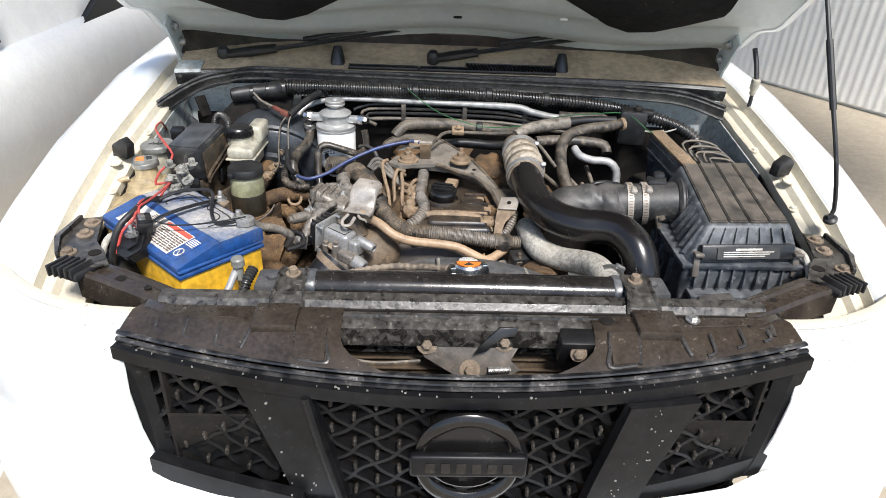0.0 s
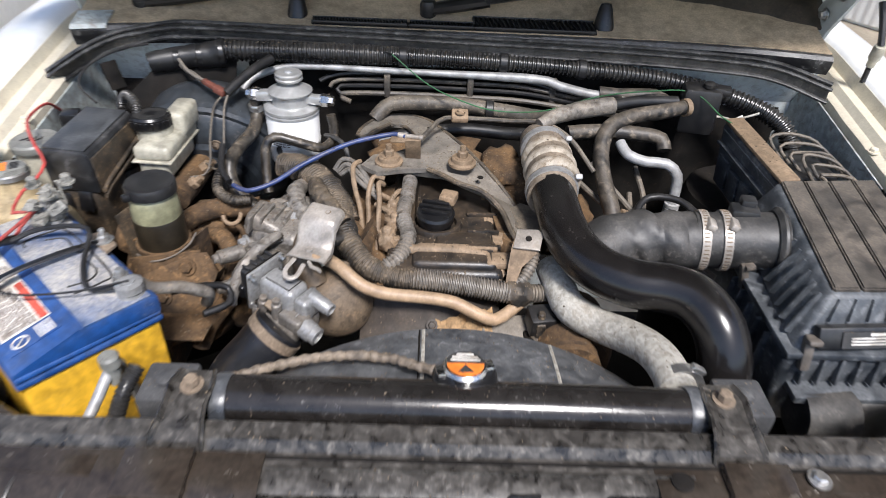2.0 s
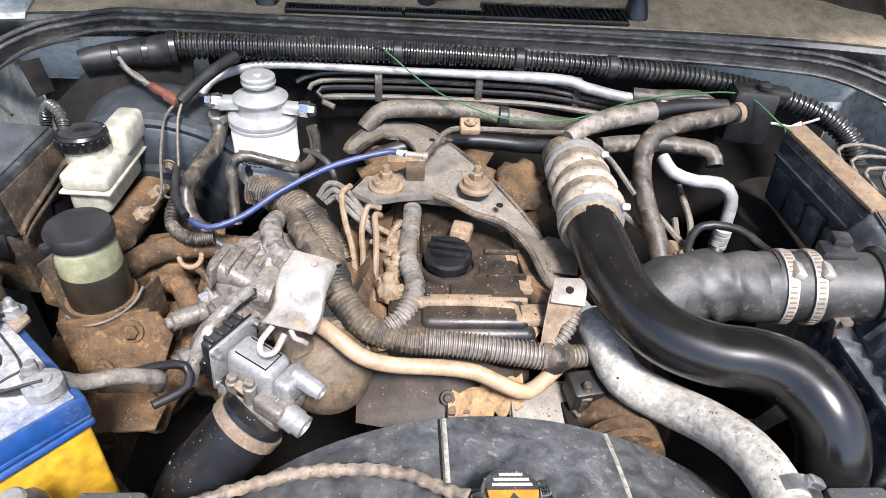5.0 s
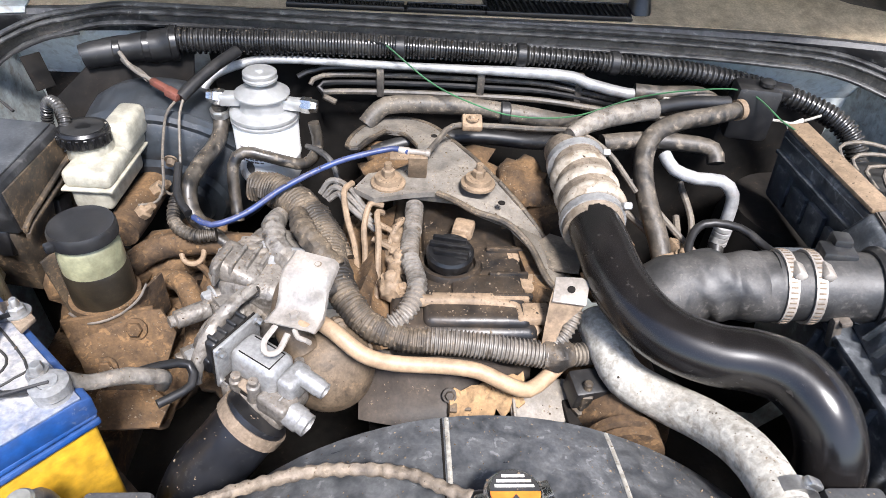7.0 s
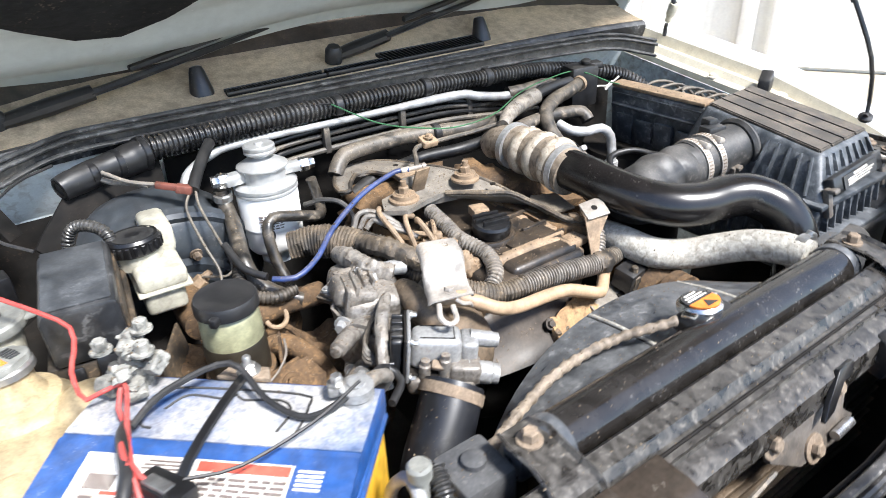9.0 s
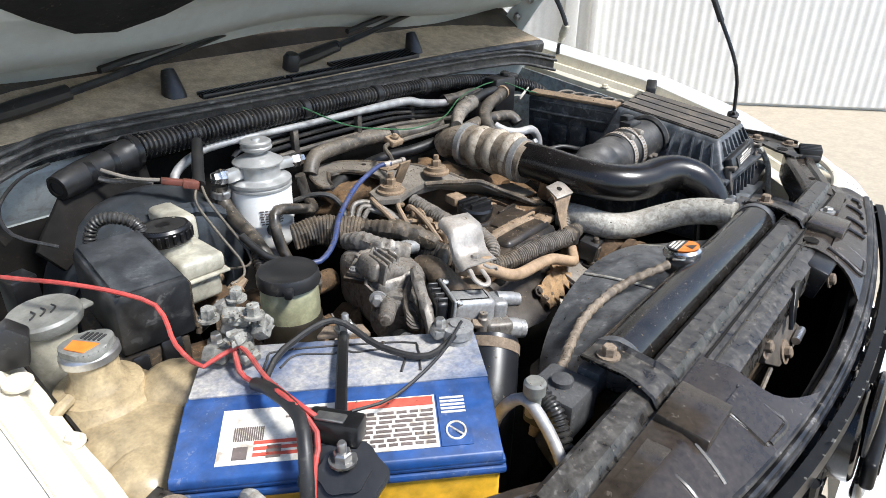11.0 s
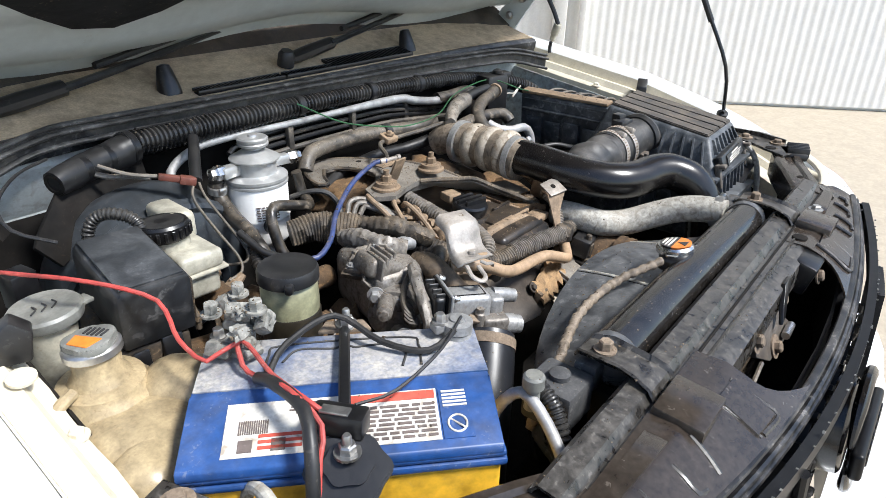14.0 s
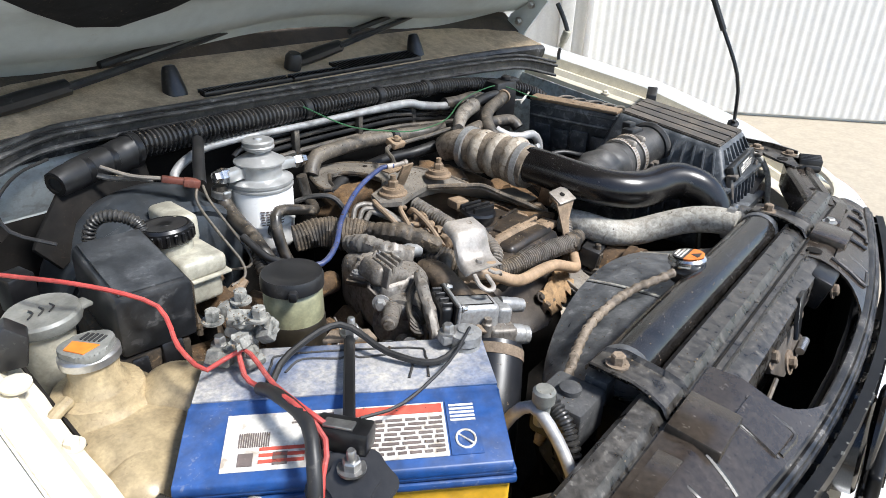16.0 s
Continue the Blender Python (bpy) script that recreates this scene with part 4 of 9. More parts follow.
# plastic covers behind the grille
def top_cover(s):
    cov = thing("grille_top_cover", (s * 0.33, -0.12, 0.98), "glossy black plastic panel over the grille top, ribbed and scuffed", "cover", "grille covers")

    def at(x, f, up=0.0):
        """Point on the panel; f runs from its back edge to its front edge."""
        yf = -0.188 + 0.064 * (x / 0.52) ** 2
        tab = math.exp(-((x - 0.497) / 0.018) ** 2)
        yb = -0.074 + 0.022 * tab
        zf = 0.957 + 0.020 * (x / 0.52) ** 2
        sl = max(0.0, (f - 0.30) / 0.70)
        return (s * 1.03 * x, yb + (yf - yb) * f, 0.995 + (zf - 0.995) * sl ** 1.25 + up)

    bm = B()
    rows = []
    for u in np.linspace(0, 1, 26):
        row = []
        for f in (-0.04, 0.0, 0.03, 0.15, 0.3, 0.45, 0.6, 0.7, 0.8, 0.88, 0.94, 0.98, 1.0):
            x0 = 0.194 - 0.075 * max(0, (f - 0.45) / 0.55) ** 3.2
            xe = 0.512 + 0.016 * f - 0.022 * max(0, 0.3 - f) / 0.3
            q = at(x0 + (xe - x0) * u, max(f, 0.0))
            row.append((q[0], q[1], q[2] - 0.012) if f < 0 else q)
        rows.append(row)
    loft(bm, rows, 0.003)
    body = part("panel", bm, m_cover, cov)
    # raised block with its two flanks
    bm = B()
    box(bm, (s * 0.304, -0.099, 0.991), (0.072, 0.058, 0.028), (6, 0, 0), 0.0025, 2, (0.95, 0.93))
    part("raised_block", bm, m_cover, body)
    for xa, xb, fa, fb, lift in ((0.214, 0.262, 0.44, 0.92, 0.005), (0.352, 0.505, 0.06, 0.34, 0.003)):
        rows = []
        for g in (0.0, 0.03, 0.25, 0.5, 0.75, 0.97, 1.0):
            edge = 0.0005 if g in (0.0, 1.0) else lift
            rows.append([at(xa + (xb - xa) * g, fa + (fb - fa) * h, 0.0005 if h in (0.0, 1.0) else edge) for h in (0.0, 0.03, 0.35, 0.65, 0.97, 1.0)])
        part("raised_panel", loft(B(), rows, 0.001), m_cover, body)
    for pts in ([(0.262, 0.46), (0.259, 0.72), (0.257, 0.93)], [(0.328, 0.46), (0.334, 0.70), (0.340, 0.88)], [(0.218, 0.42), (0.214, 0.7), (0.210, 0.93), (0.252, 0.935)]):
        part("ridge", sweep(B(), [at(x, f, 0.002) for x, f in pts], 0.0038, 8, 0.008, flat=0.8), m_ridge, body)
    for x, a, b in ((0.375, 0.50, 0.86), (0.425, 0.42, 0.78), (0.470, 0.52, 0.72)):
        part("ridge", sweep(B(), [at(x, a, 0.001), at(x + 0.002, (a + b) / 2, 0.003), at(x + 0.003, b, 0.002), at(x - 0.010, b + 0.03, 0.001)], 0.0032, 8, 0.006, flat=0.8), m_ridge, body)
    for x, f, r in ((0.219, 0.17, 0.0085), (0.358, 0.12, 0.006), (0.497, 0.16, 0.0085), (0.404, 0.20, 0.003), (0.445, 0.33, 0.0025)):
        q = at(x, f)
        part("hole", lathe(B(), [(r * 1.35, -0.001), (r * 1.35, 0.001), (r, 0.0015), (r * 0.95, 0.0012), (0.0008, 0.0012)], pose(q[0], q[1], q[2] + 0.001), 18), m_under, body)
    return cov


top_cover(-1)
top_cover(1)
bm = B()
bolt(bm, (0.368, -0.086, 0.997), 0.008, 0.007, washer=1.5)
tagged(part("bolt", bm, m_steel), "small zinc bolt on the black grille cover", "bolt")

# strip seal above the grille, in three scuffed lips
seal = thing("grille_seal", (0, -0.18, 0.95), "scuffed black rubber strip along the grille top", "seal")
for dz, dy, r, fl in ((0.001, 0.002, 0.0055, 0.6), (-0.006, -0.006, 0.0045, 0.8), (-0.013, -0.009, 0.005, 0.7)):
    part("lip", sweep(B(), [(x, -0.190 + dy + 0.066 * (x / 0.54) ** 2, 0.955 + dz + 0.022 * (x / 0.52) ** 2) for x in np.linspace(-0.545, 0.545, 15)], r, 8, 0.03, flat=fl), m_seal, seal)

# ---- grille ----
grille = thing("grille", (0, -0.17, 0.7), "satin black grille with diamond mesh and two slanting bars", "grille")


def face(x, z, out=0.0):
    """Point on the curved grille face."""
    return Vector((x, -0.196 - 0.05 * (0.95 - z) + 0.070 * (x / 0.52) ** 2 - out, z))


def face_sheet(poly_rows, out, thick):
    bm = B()
    loft(bm, [[face(x, z, out) for x, z in row] for row in poly_rows], thick)
    return bm


TOPZ, LOWZ = 0.945, 0.700
xs = np.linspace(-0.528, 0.528, 27)
topz = [TOPZ + 0.024 * (x / 0.515) ** 2 for x in xs]
part("top_rail", face_sheet([[(x, z) for x, z in zip(xs, topz)], [(x, z - 0.012) for x, z in zip(xs, topz)], [(x, z - 0.022) for x, z in zip(xs, topz)]], 0.006, 0.012), m_grille, grille)
for s in (-1, 1):
    part("slant_bar", face_sheet([[(s * (a + (b - a) * f), z) for f in np.linspace(0, 1, 6)] for z, a, b in ((0.928, 0.232, 0.342), (0.86, 0.216, 0.316), (0.79, 0.198, 0.290), (0.70, 0.178, 0.262))], 0.012, 0.02), m_grille, grille)
    bm = B()
    sweep(bm, [face(s * x, z, 0.018) for x, z in ((0.238, 0.93), (0.222, 0.85), (0.206, 0.78), (0.186, 0.70))], 0.007, 8, 0.02)
    part("bar_edge", bm, m_grille, grille)
    bm = B()
    loft(bm, [[face(s * (a + (b - a) * f), z, o) for f, o in ((0, -0.03), (0.06, -0.004), (0.5, 0.010), (0.93, 0.012), (1.0, 0.004), (1.0, -0.05))] for z, a, b in ((0.966, 0.486, 0.530), (0.90, 0.484, 0.522), (0.82, 0.478, 0.512), (0.765, 0.466, 0.506), (0.730, 0.450, 0.499))], 0.004)
    part("side_rail", bm, m_grille, grille)
    part("lower_rail", face_sheet([[(s * x, z + d) for x, z in ((0.250, 0.700), (0.33, 0.712), (0.40, 0.722), (0.46, 0.731), (0.492, 0.736))] for d in (-0.004, 0.016, 0.034)], 0.012, 0.02), m_grille, grille)


def lattice(x_lo, x_hi, z_lo, z_hi, px=0.068, pz=0.050):
    """Diamond mesh with wavy strands between two slanting sides; x_lo and x_hi give x at a height."""
    bm = B()
    for fam in (-1, 1):
        for k in range(-14, 15):
            run = []
            for i in range(0, 60):
                z = z_lo + (z_hi - z_lo) * i / 59
                x = fam * (z - z_lo) * px / pz + k * px
                x += 0.006 * math.sin(2 * math.pi * (z - z_lo) / pz * 1.0)
                if x_lo(z) < x < x_hi(z):
                    run.append((x, z))
                else:
                    if len(run) > 3:
                        loft(bm, [[face(x, z, o) for x, z in run[::2]] for o in (-0.022, -0.004, 0.0)], 0.0062)
                    run = []
            if len(run) > 3:
                loft(bm, [[face(x, z, o) for x, z in run[::2]] for o in (-0.022, -0.004, 0.0)], 0.0062)
    return bm


part("mesh", lattice(lambda z: -0.185 - 0.22 * (z - 0.70), lambda z: 0.185 + 0.22 * (z - 0.70), 0.69, 0.93), m_grille, grille, "black diamond mesh insert")
for s in (-1, 1):
    a = lambda z: 0.275 + 0.30 * (z - 0.70)
    b = lambda z: 0.484
    if s > 0:
        bm = lattice(a, b, 0.73, 0.95, 0.062, 0.046)
    else:
        bm = lattice(lambda z: -b(z), lambda z: -a(z), 0.73, 0.95, 0.062, 0.046)
    part("mesh", bm, m_grille, grille, "black diamond mesh insert")
rng = random.Random(3)
for k in range(-8, 9):
    for j in range(10):
        z = 0.712 + 0.025 * j
        x = (k + 0.5 * (j % 2)) * 0.068
        if z > 0.925 or (abs(x) > 0.17 + 0.22 * (z - 0.70) and abs(x) < 0.30 + 0.30 * (z - 0.70)) or abs(x) > 0.465 or (abs(x) > 0.28 and z < 0.75) or math.hypot(x, (z - 0.843)) < 0.09:
            continue
        part("peg", box(B(), face(x, z, 0.002), (0.006, 0.012, 0.016), (0, rng.uniform(-10, 10), 0), 0.0025, 1), m_peg, grille, "dusty peg of the mesh")
# black sheet in place of the shaded depth behind the mesh
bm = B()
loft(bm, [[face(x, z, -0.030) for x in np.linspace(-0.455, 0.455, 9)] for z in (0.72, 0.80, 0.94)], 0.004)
part("backing", bm, m_under, grille, "black sheet for the shaded space behind the mesh")
# emblem: ring with a flat bar
C = face(0.0, 0.843, 0.035)
bm = B()
m = Matrix.Translation(C) @ pose(0, 0, 0, 84, 0, 0)
ring = [(0.082 * math.cos(a), 0.082 * math.sin(a), 0) for a in np.linspace(0, 2 * math.pi, 40)]
for a0, a1 in ((0.25, math.pi - 0.25), (math.pi + 0.25, 2 * math.pi - 0.25)):
    sweep(bm, [m @ Vector((0.074 * math.cos(a), 0.074 * math.sin(a), 0)) for a in np.linspace(a0, a1, 12)], [0.006, 0.012, 0.012, 0.012, 0.006], 10, 0.01, flat=0.7)
lathe(bm, [(0.070, -0.055), (0.066, -0.012), (0.060, -0.008), (0.02, -0.008)], m, 32)
emblem = part("emblem", bm, m_gloss, grille, "glossy black round emblem")
bm = B()
box(bm, m @ Vector((0, 0, 0.010)), (0.172, 0.040, 0.016), (84, 0, 0), 0.006, 3)
bar = part("emblem_bar", bm, m_grille, emblem)
for k in range(6):
    part("raised_mark", box(B(), m @ Vector((-0.056 + 0.0225 * k, 0.0, 0.0185)), (0.014, 0.018, 0.003), (84, 0, 0), 0.001), m_gloss, bar)

rng = random.Random(17)
verts, faces = [], []
for i in range(70):
    bar = rng.random() < 0.6
    z = rng.uniform(0.71, 0.93) if bar else rng.uniform(0.945, 0.955)
    x = rng.choice((-1, 1)) * (rng.uniform(0.235, 0.285) + 0.26 * (z - 0.80)) if bar else rng.uniform(-0.5, 0.5)
    if not bar:
        z += 0.024 * (x / 0.515) ** 2
    r = rng.uniform(0.0007, 0.0022)
    base = len(verts)
    for k in range(5):
        a = 1.2566 * k + rng.uniform(-0.4, 0.4)
        verts.append(face(x + r * rng.uniform(0.5, 1.4) * math.cos(a), z + r * rng.uniform(0.5, 1.2) * math.sin(a), 0.0335 if bar else 0.0195))
    faces.append([base + k for k in range(5)])
chips = bpy.data.meshes.new("paint_chips")
chips.from_pydata(verts, [], faces)
bm = B()
bm.from_mesh(chips)
r = bmesh.ops.extrude_face_region(bm, geom=list(bm.faces))
for g in r["geom"]:
    if isinstance(g, bmesh.types.BMVert):
        g.co.y += 0.0025
tagged(part("paint_chips", bm, m_capgrey, grille, "small pale stone chips"), "small pale stone chips", kind="stuff")
nudge(grille, 0.0, -0.010, 0.002).scale = (1.028, 1.0, 1.0)

# ---- bonnet latch ----
latch = thing("bonnet_latch", (0, -0.11, 0.9), "dusty steel bonnet latch with bolts and spring", "latch")
bm = B()
M0 = Matrix.Translation((0.0, -0.118, 0.935)) @ pose(0, 0, 0, 70, 0, 0)
prism(bm, [(-0.075, 0.02), (-0.055, 0.03), (-0.04, 0.015), (-0.02, 0.045), (-0.008, 0.05), (0.0, 0.02), (0.012, 0.02), (0.018, 0.05), (0.035, 0.045), (0.05, 0.02), (0.075, 0.035), (0.085, 0.01), (0.07, -0.015), (0.09, -0.03), (0.06, -0.045), (-0.02, -0.04), (-0.07, -0.01)], -0.004, 0.004, M0, 0.001)
part("plate", bm, m_latch, latch)
bolts([M0 @ Vector((x, y, 0.004)) for x, y in ((-0.065, 0.012), (0.06, 0.018), (0.005, -0.03))], latch, m_dust, 0.0085, 0.009, M0.to_3x3() @ Vector((0, 0, 1)), 2.0)
bm = B()
sweep(bm, [M0 @ Vector((0.035, -0.028, 0.012)), M0 @ Vector((0.07, -0.026, 0.012))], 0.006, 10, 0.01, pitch=0.004, depth=0.0012)
part("spring", bm, m_steel, latch)
bm = B()
prism(bm, [(0.01, 0.0), (0.03, 0.005), (0.055, 0.03), (0.075, 0.03), (0.08, 0.045), (0.05, 0.045), (0.025, 0.02)], 0.012, 0.018, M0, 0.001)
part("lever", bm, m_plastic, latch)
bm = B()
loft(bm, [[(x, y, z) for x in np.linspace(-0.24, 0.24, 17)] for y, z in ((-0.092, 0.986), (-0.098, 0.972), (-0.104, 0.935), (-0.100, 0.920), (-0.080, 0.915))], 0.003)
part("back_panel", bm, m_support, latch, "dusty dark pressed panel")
# added black tray keeps the opening below the latch dark
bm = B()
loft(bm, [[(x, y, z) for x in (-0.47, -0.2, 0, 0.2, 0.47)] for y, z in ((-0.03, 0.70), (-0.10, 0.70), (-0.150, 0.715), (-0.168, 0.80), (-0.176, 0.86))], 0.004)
part("shade_tray", bm, m_under, rad, "black tray added for the shade below the latch")
# added end walls, dark, so the bumper stays hidden from above
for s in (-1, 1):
    part("shade_end_wall", box(B(), (s * 0.472, -0.098, 0.82), (0.006, 0.14, 0.25), bevel=0.002), m_under, rad, "black end wall added to close the shaded tray")
condenser = thing("condenser", (0, -0.06, 0.71), "brown dusty finned condenser in front of the radiator", "condenser")
part("core", box(B(), (0, -0.072, 0.81), (0.60, 0.012, 0.20), bevel=0.002), m_condenser, condenser)
for i in range(9):
    part("tube", box(B(), (0, -0.080, 0.905 - 0.022 * i), (0.60, 0.008, 0.003), bevel=0.001), m_condenser, condenser)
nudge(latch, 0.0, 0.008, 0.010)
hose("latch_cable", [(-0.075, -0.125, 0.935), (-0.15, -0.128, 0.932), (-0.21, -0.12, 0.94)], 0.003, m_cond, "thin grey latch release cable", "cable", seg=6)
sen = thing("sensor", (0.13, -0.12, 0.94), "black sensor box with a bolt beside the latch", "sensor")
bm = B()
box(bm, (0.125, -0.118, 0.945), (0.06, 0.035, 0.05), (15, 0, 0), 0.005)
part("housing", bm, m_plastic, sen)
bm = B()
bolt(bm, (0.125, -0.138, 0.945), 0.009, 0.008, (0, -1, 0.3))
part("bolt", bm, m_dust, sen)
nudge(sen, 0.050, 0.004, 0.018)

# ---- headlamps and bumper ----
for s in (-1, 1):
    hl = thing("headlamp", (s * 0.66, -0.08, 0.8), "clear headlamp with a chrome reflector", "headlamp", "headlamps")
    bm = B()
    rows = []
    for i in range(11):
        f = i / 10
        x = 0.522 + 0.32 * f
        y0 = -0.128 + 0.16 * f ** 2.2
        zt = 0.968 - 0.012 * f
        rows.append([(s * (x - (1 - f) * 0.13 * (zt - z)), y0 + d, z) for d, z in ((0.06, zt + 0.004), (0.02, zt), (-0.012, zt - 0.03), (-0.03, zt - 0.08), (-0.035, zt - 0.15), (-0.03, zt - 0.21), (-0.03, zt - 0.26))])
    loft(bm, rows, 0.003)
    part("lens", bm, m_lens, hl, "hazy plastic lens whitened for sun glare")
    bm = B()
    rows = []
    for i in range(11):
        f = i / 10
        x = 0.526 + 0.30 * f
        y0 = -0.10 + 0.16 * f ** 2.2
        rows.append([(s * x, y0 + d + 0.012 * math.sin(9 * f), z) for d, z in ((0.03, 0.955), (0.035, 0.90), (0.03, 0.84), (0.01, 0.78))])
    loft(bm, rows, 0.003)
    part("reflector", bm, m_refl, hl)
    bm = B()
    sweep(bm, [(s * (0.522 + 0.30 * f), -0.062 + 0.14 * f ** 2.2, 0.975) for f in np.linspace(0, 1, 8)], 0.012, 8, 0.02, flat=0.5)
    part("top_frame", bm, m_flange, hl, "yellowed lamp housing edge")
    nudge(hl, s * 0.014, -0.006, 0.004)
bm = B()
rows = []
for i in range(31):
    u = -1 + i / 15
    x = 0.90 * math.copysign(min(1, abs(u) ** 0.9), u)
    y = -0.275 + 0.22 * x * x + 0.14 * abs(x / 0.9) ** 7
    dip = 0.0 if abs(x) > 0.5 else -0.02
    rows.append([(x, y + d, z + dip * 1.2) for d, z in ((0.05, 0.745), (0.0, 0.735), (-0.03, 0.70), (-0.04, 0.62), (-0.03, 0.50), (0.02, 0.42))])
loft(bm, rows, 0.004)
bumper = thing("front_bumper", (0, -0.2, 0.42), "white painted front bumper below the grille", "bumper")
part("panel", bm, m_paint, bumper)
bm = B()
loft(bm, [[(x, -0.262 + 0.22 * x * x + d, z) for x in np.linspace(-0.42, 0.42, 13)] for d, z in ((0.005, 0.60), (-0.012, 0.595), (-0.012, 0.585), (0.005, 0.58))], 0.003)
part("crease", bm, m_paint, bumper, "raised white crease across the bumper")

nudge(bumper, 0.0, -0.010)

# ---- battery corner ----
BU, BV = Vector((-0.733, 0.680, 0)) * 0.94, Vector((0.695, 0.719, 0))
BO = Vector((-0.488, 0.000, 0))
BM = Matrix(((BU.x, -BV.x, 0, BO.x), (BU.y, -BV.y, 0, BO.y), (0, 0, 1, 0), (0, 0, 0, 1)))  # local x along the long side, -y across


def bp(u, v, z):
    """Place on the battery: u along its long side, v across, z up."""
    return BO + BU * u + BV * v + Vector((0, 0, z + 0.016))


BROT = math.degrees(math.atan2(BU.y, BU.x))
battery = thing("battery", bp(0.15, 0.086, 0.80), "car battery with yellow case and blue lid, corroded and dusty", "battery")
bm = B()
box(bm, bp(0.151, 0.086, 0.885), (0.276, 0.164, 0.19), (0, 0, BROT), 0.006, 3)
part("case", bm, m_yellow, battery, "yellow plastic case")
bm = B()
box(bm, bp(0.151, 0.086, 0.984), (0.285, 0.172, 0.008), (0, 0, BROT), 0.003)
box(bm, bp(0.151, 0.086, 0.993), (0.283, 0.170, 0.007), (0, 0, BROT), 0.003)
prism(bm, [(0.0, 0.995), (0.172, 0.995), (0.172, 1.018), (0.16, 1.022), (0.082, 1.022), (0.078, 1.020), (0.002, 1.004)], 0.002, 0.300, Matrix(((BV.x, 0, BU.x, BO.x), (BV.y, 0, BU.y, BO.y), (0, 1, 0, 0.016), (0, 0, 0, 1))), 0.002)
lid = part("lid", bm, m_blue, battery, "blue plastic lid")
bm = B()
box(bm, bp(0.151, 0.124, 1.0222), (0.279, 0.080, 0.003), (0, 0, BROT), 0.001)
part("lid_top", bm, m_bluetop, lid, "lid top whitened by corrosion and dust")
for pts in ([(0.07, 0.10), (0.07, 0.135), (0.085, 0.15), (0.215, 0.15), (0.23, 0.135), (0.23, 0.10), (0.215, 0.095)],
            [(0.09, 0.10), (0.085, 0.125), (0.10, 0.14), (0.14, 0.138), (0.15, 0.145), (0.16, 0.138), (0.20, 0.14), (0.215, 0.12)]):
    part("lid_outline", sweep(B(), [bp(u, v, 1.0242) for u, v in pts], 0.0013, 6, 0.006), m_ink, lid, "dark moulded outline on the lid")


def slope(u, v, lift=0.0):
    """Place on the sloping label side of the lid."""
    return bp(u, v, 1.004 + (v - 0.002) * 0.016 / 0.076 + lift)


SL = math.degrees(math.atan2(0.016, 0.076))


def label_bar(bm, u0, u1, v0, v1, lift):
    vs = [bm.verts.new(slope(u, v, lift)) for u, v in ((u0, v0), (u1, v0), (u1, v1), (u0, v1))]
    bm.faces.new(vs)
    r = bmesh.ops.extrude_face_region(bm, geom=[bm.faces[-1]] if False else [f for f in vs[0].link_faces])
    for g in r["geom"]:
        if isinstance(g, bmesh.types.BMVert):
            g.co.z += 0.0006


bm = B()
label_bar(bm, 0.060, 0.262, 0.012, 0.068, 0.0004)
sticker = part("label", bm, m_paper, lid, "worn paper label with unreadable print")
bm = B()
label_bar(bm, 0.028, 0.058, 0.012, 0.068, 0.0004)
info = part("safety_label", bm, m_blue, lid, "blue label with white print and a no-flame ring")
bm = B()
label_bar(bm, 0.062, 0.150, 0.057, 0.066, 0.0012)
for i in range(3):
    label_bar(bm, 0.190, 0.230, 0.018 + 0.006 * i, 0.021 + 0.006 * i, 0.0012)
pieces("red_print", bm, m_redink, sticker)
bm = B()
rng = random.Random(4)
for i in range(8):
    u = 0.063
    while u < 0.148:
        w = rng.uniform(0.006, 0.018)
        label_bar(bm, u, min(0.15, u + w), 0.016 + 0.0048 * i, 0.0185 + 0.0048 * i, 0.0012)
        u += w + 0.003
for i in range(14):
    label_bar(bm, 0.222 + 0.002 * i, 0.2232 + 0.002 * i, 0.034, 0.048, 0.0012)
for i in range(4):
    label_bar(bm, 0.165, 0.165 + 0.05 * rng.uniform(0.5, 1), 0.052 + 0.0035 * i, 0.0535 + 0.0035 * i, 0.0012)
for u in (0.175, 0.205, 0.235):
    label_bar(bm, u, u + 0.013, 0.016, 0.028, 0.0012)
part("print_bar", bm, m_print, sticker)
bm = B()
for i in range(5):
    label_bar(bm, 0.031, 0.055, 0.046 + 0.004 * i, 0.048 + 0.004 * i, 0.0012)
c = slope(0.043, 0.027, 0.0015)
sweep(bm, [c + BU * (0.009 * math.cos(a)) + BV * (0.009 * math.sin(a)) + Vector((0, 0, 0.009 * math.sin(a) * 0.21)) for a in np.linspace(0, 2 * math.pi, 20)], 0.0010, 6, 0.003)
sweep(bm, [c - BU * 0.006 - BV * 0.006, c + BU * 0.006 + BV * 0.006], 0.0010, 6, 0.006)
part("print_bar", bm, m_paper, info)


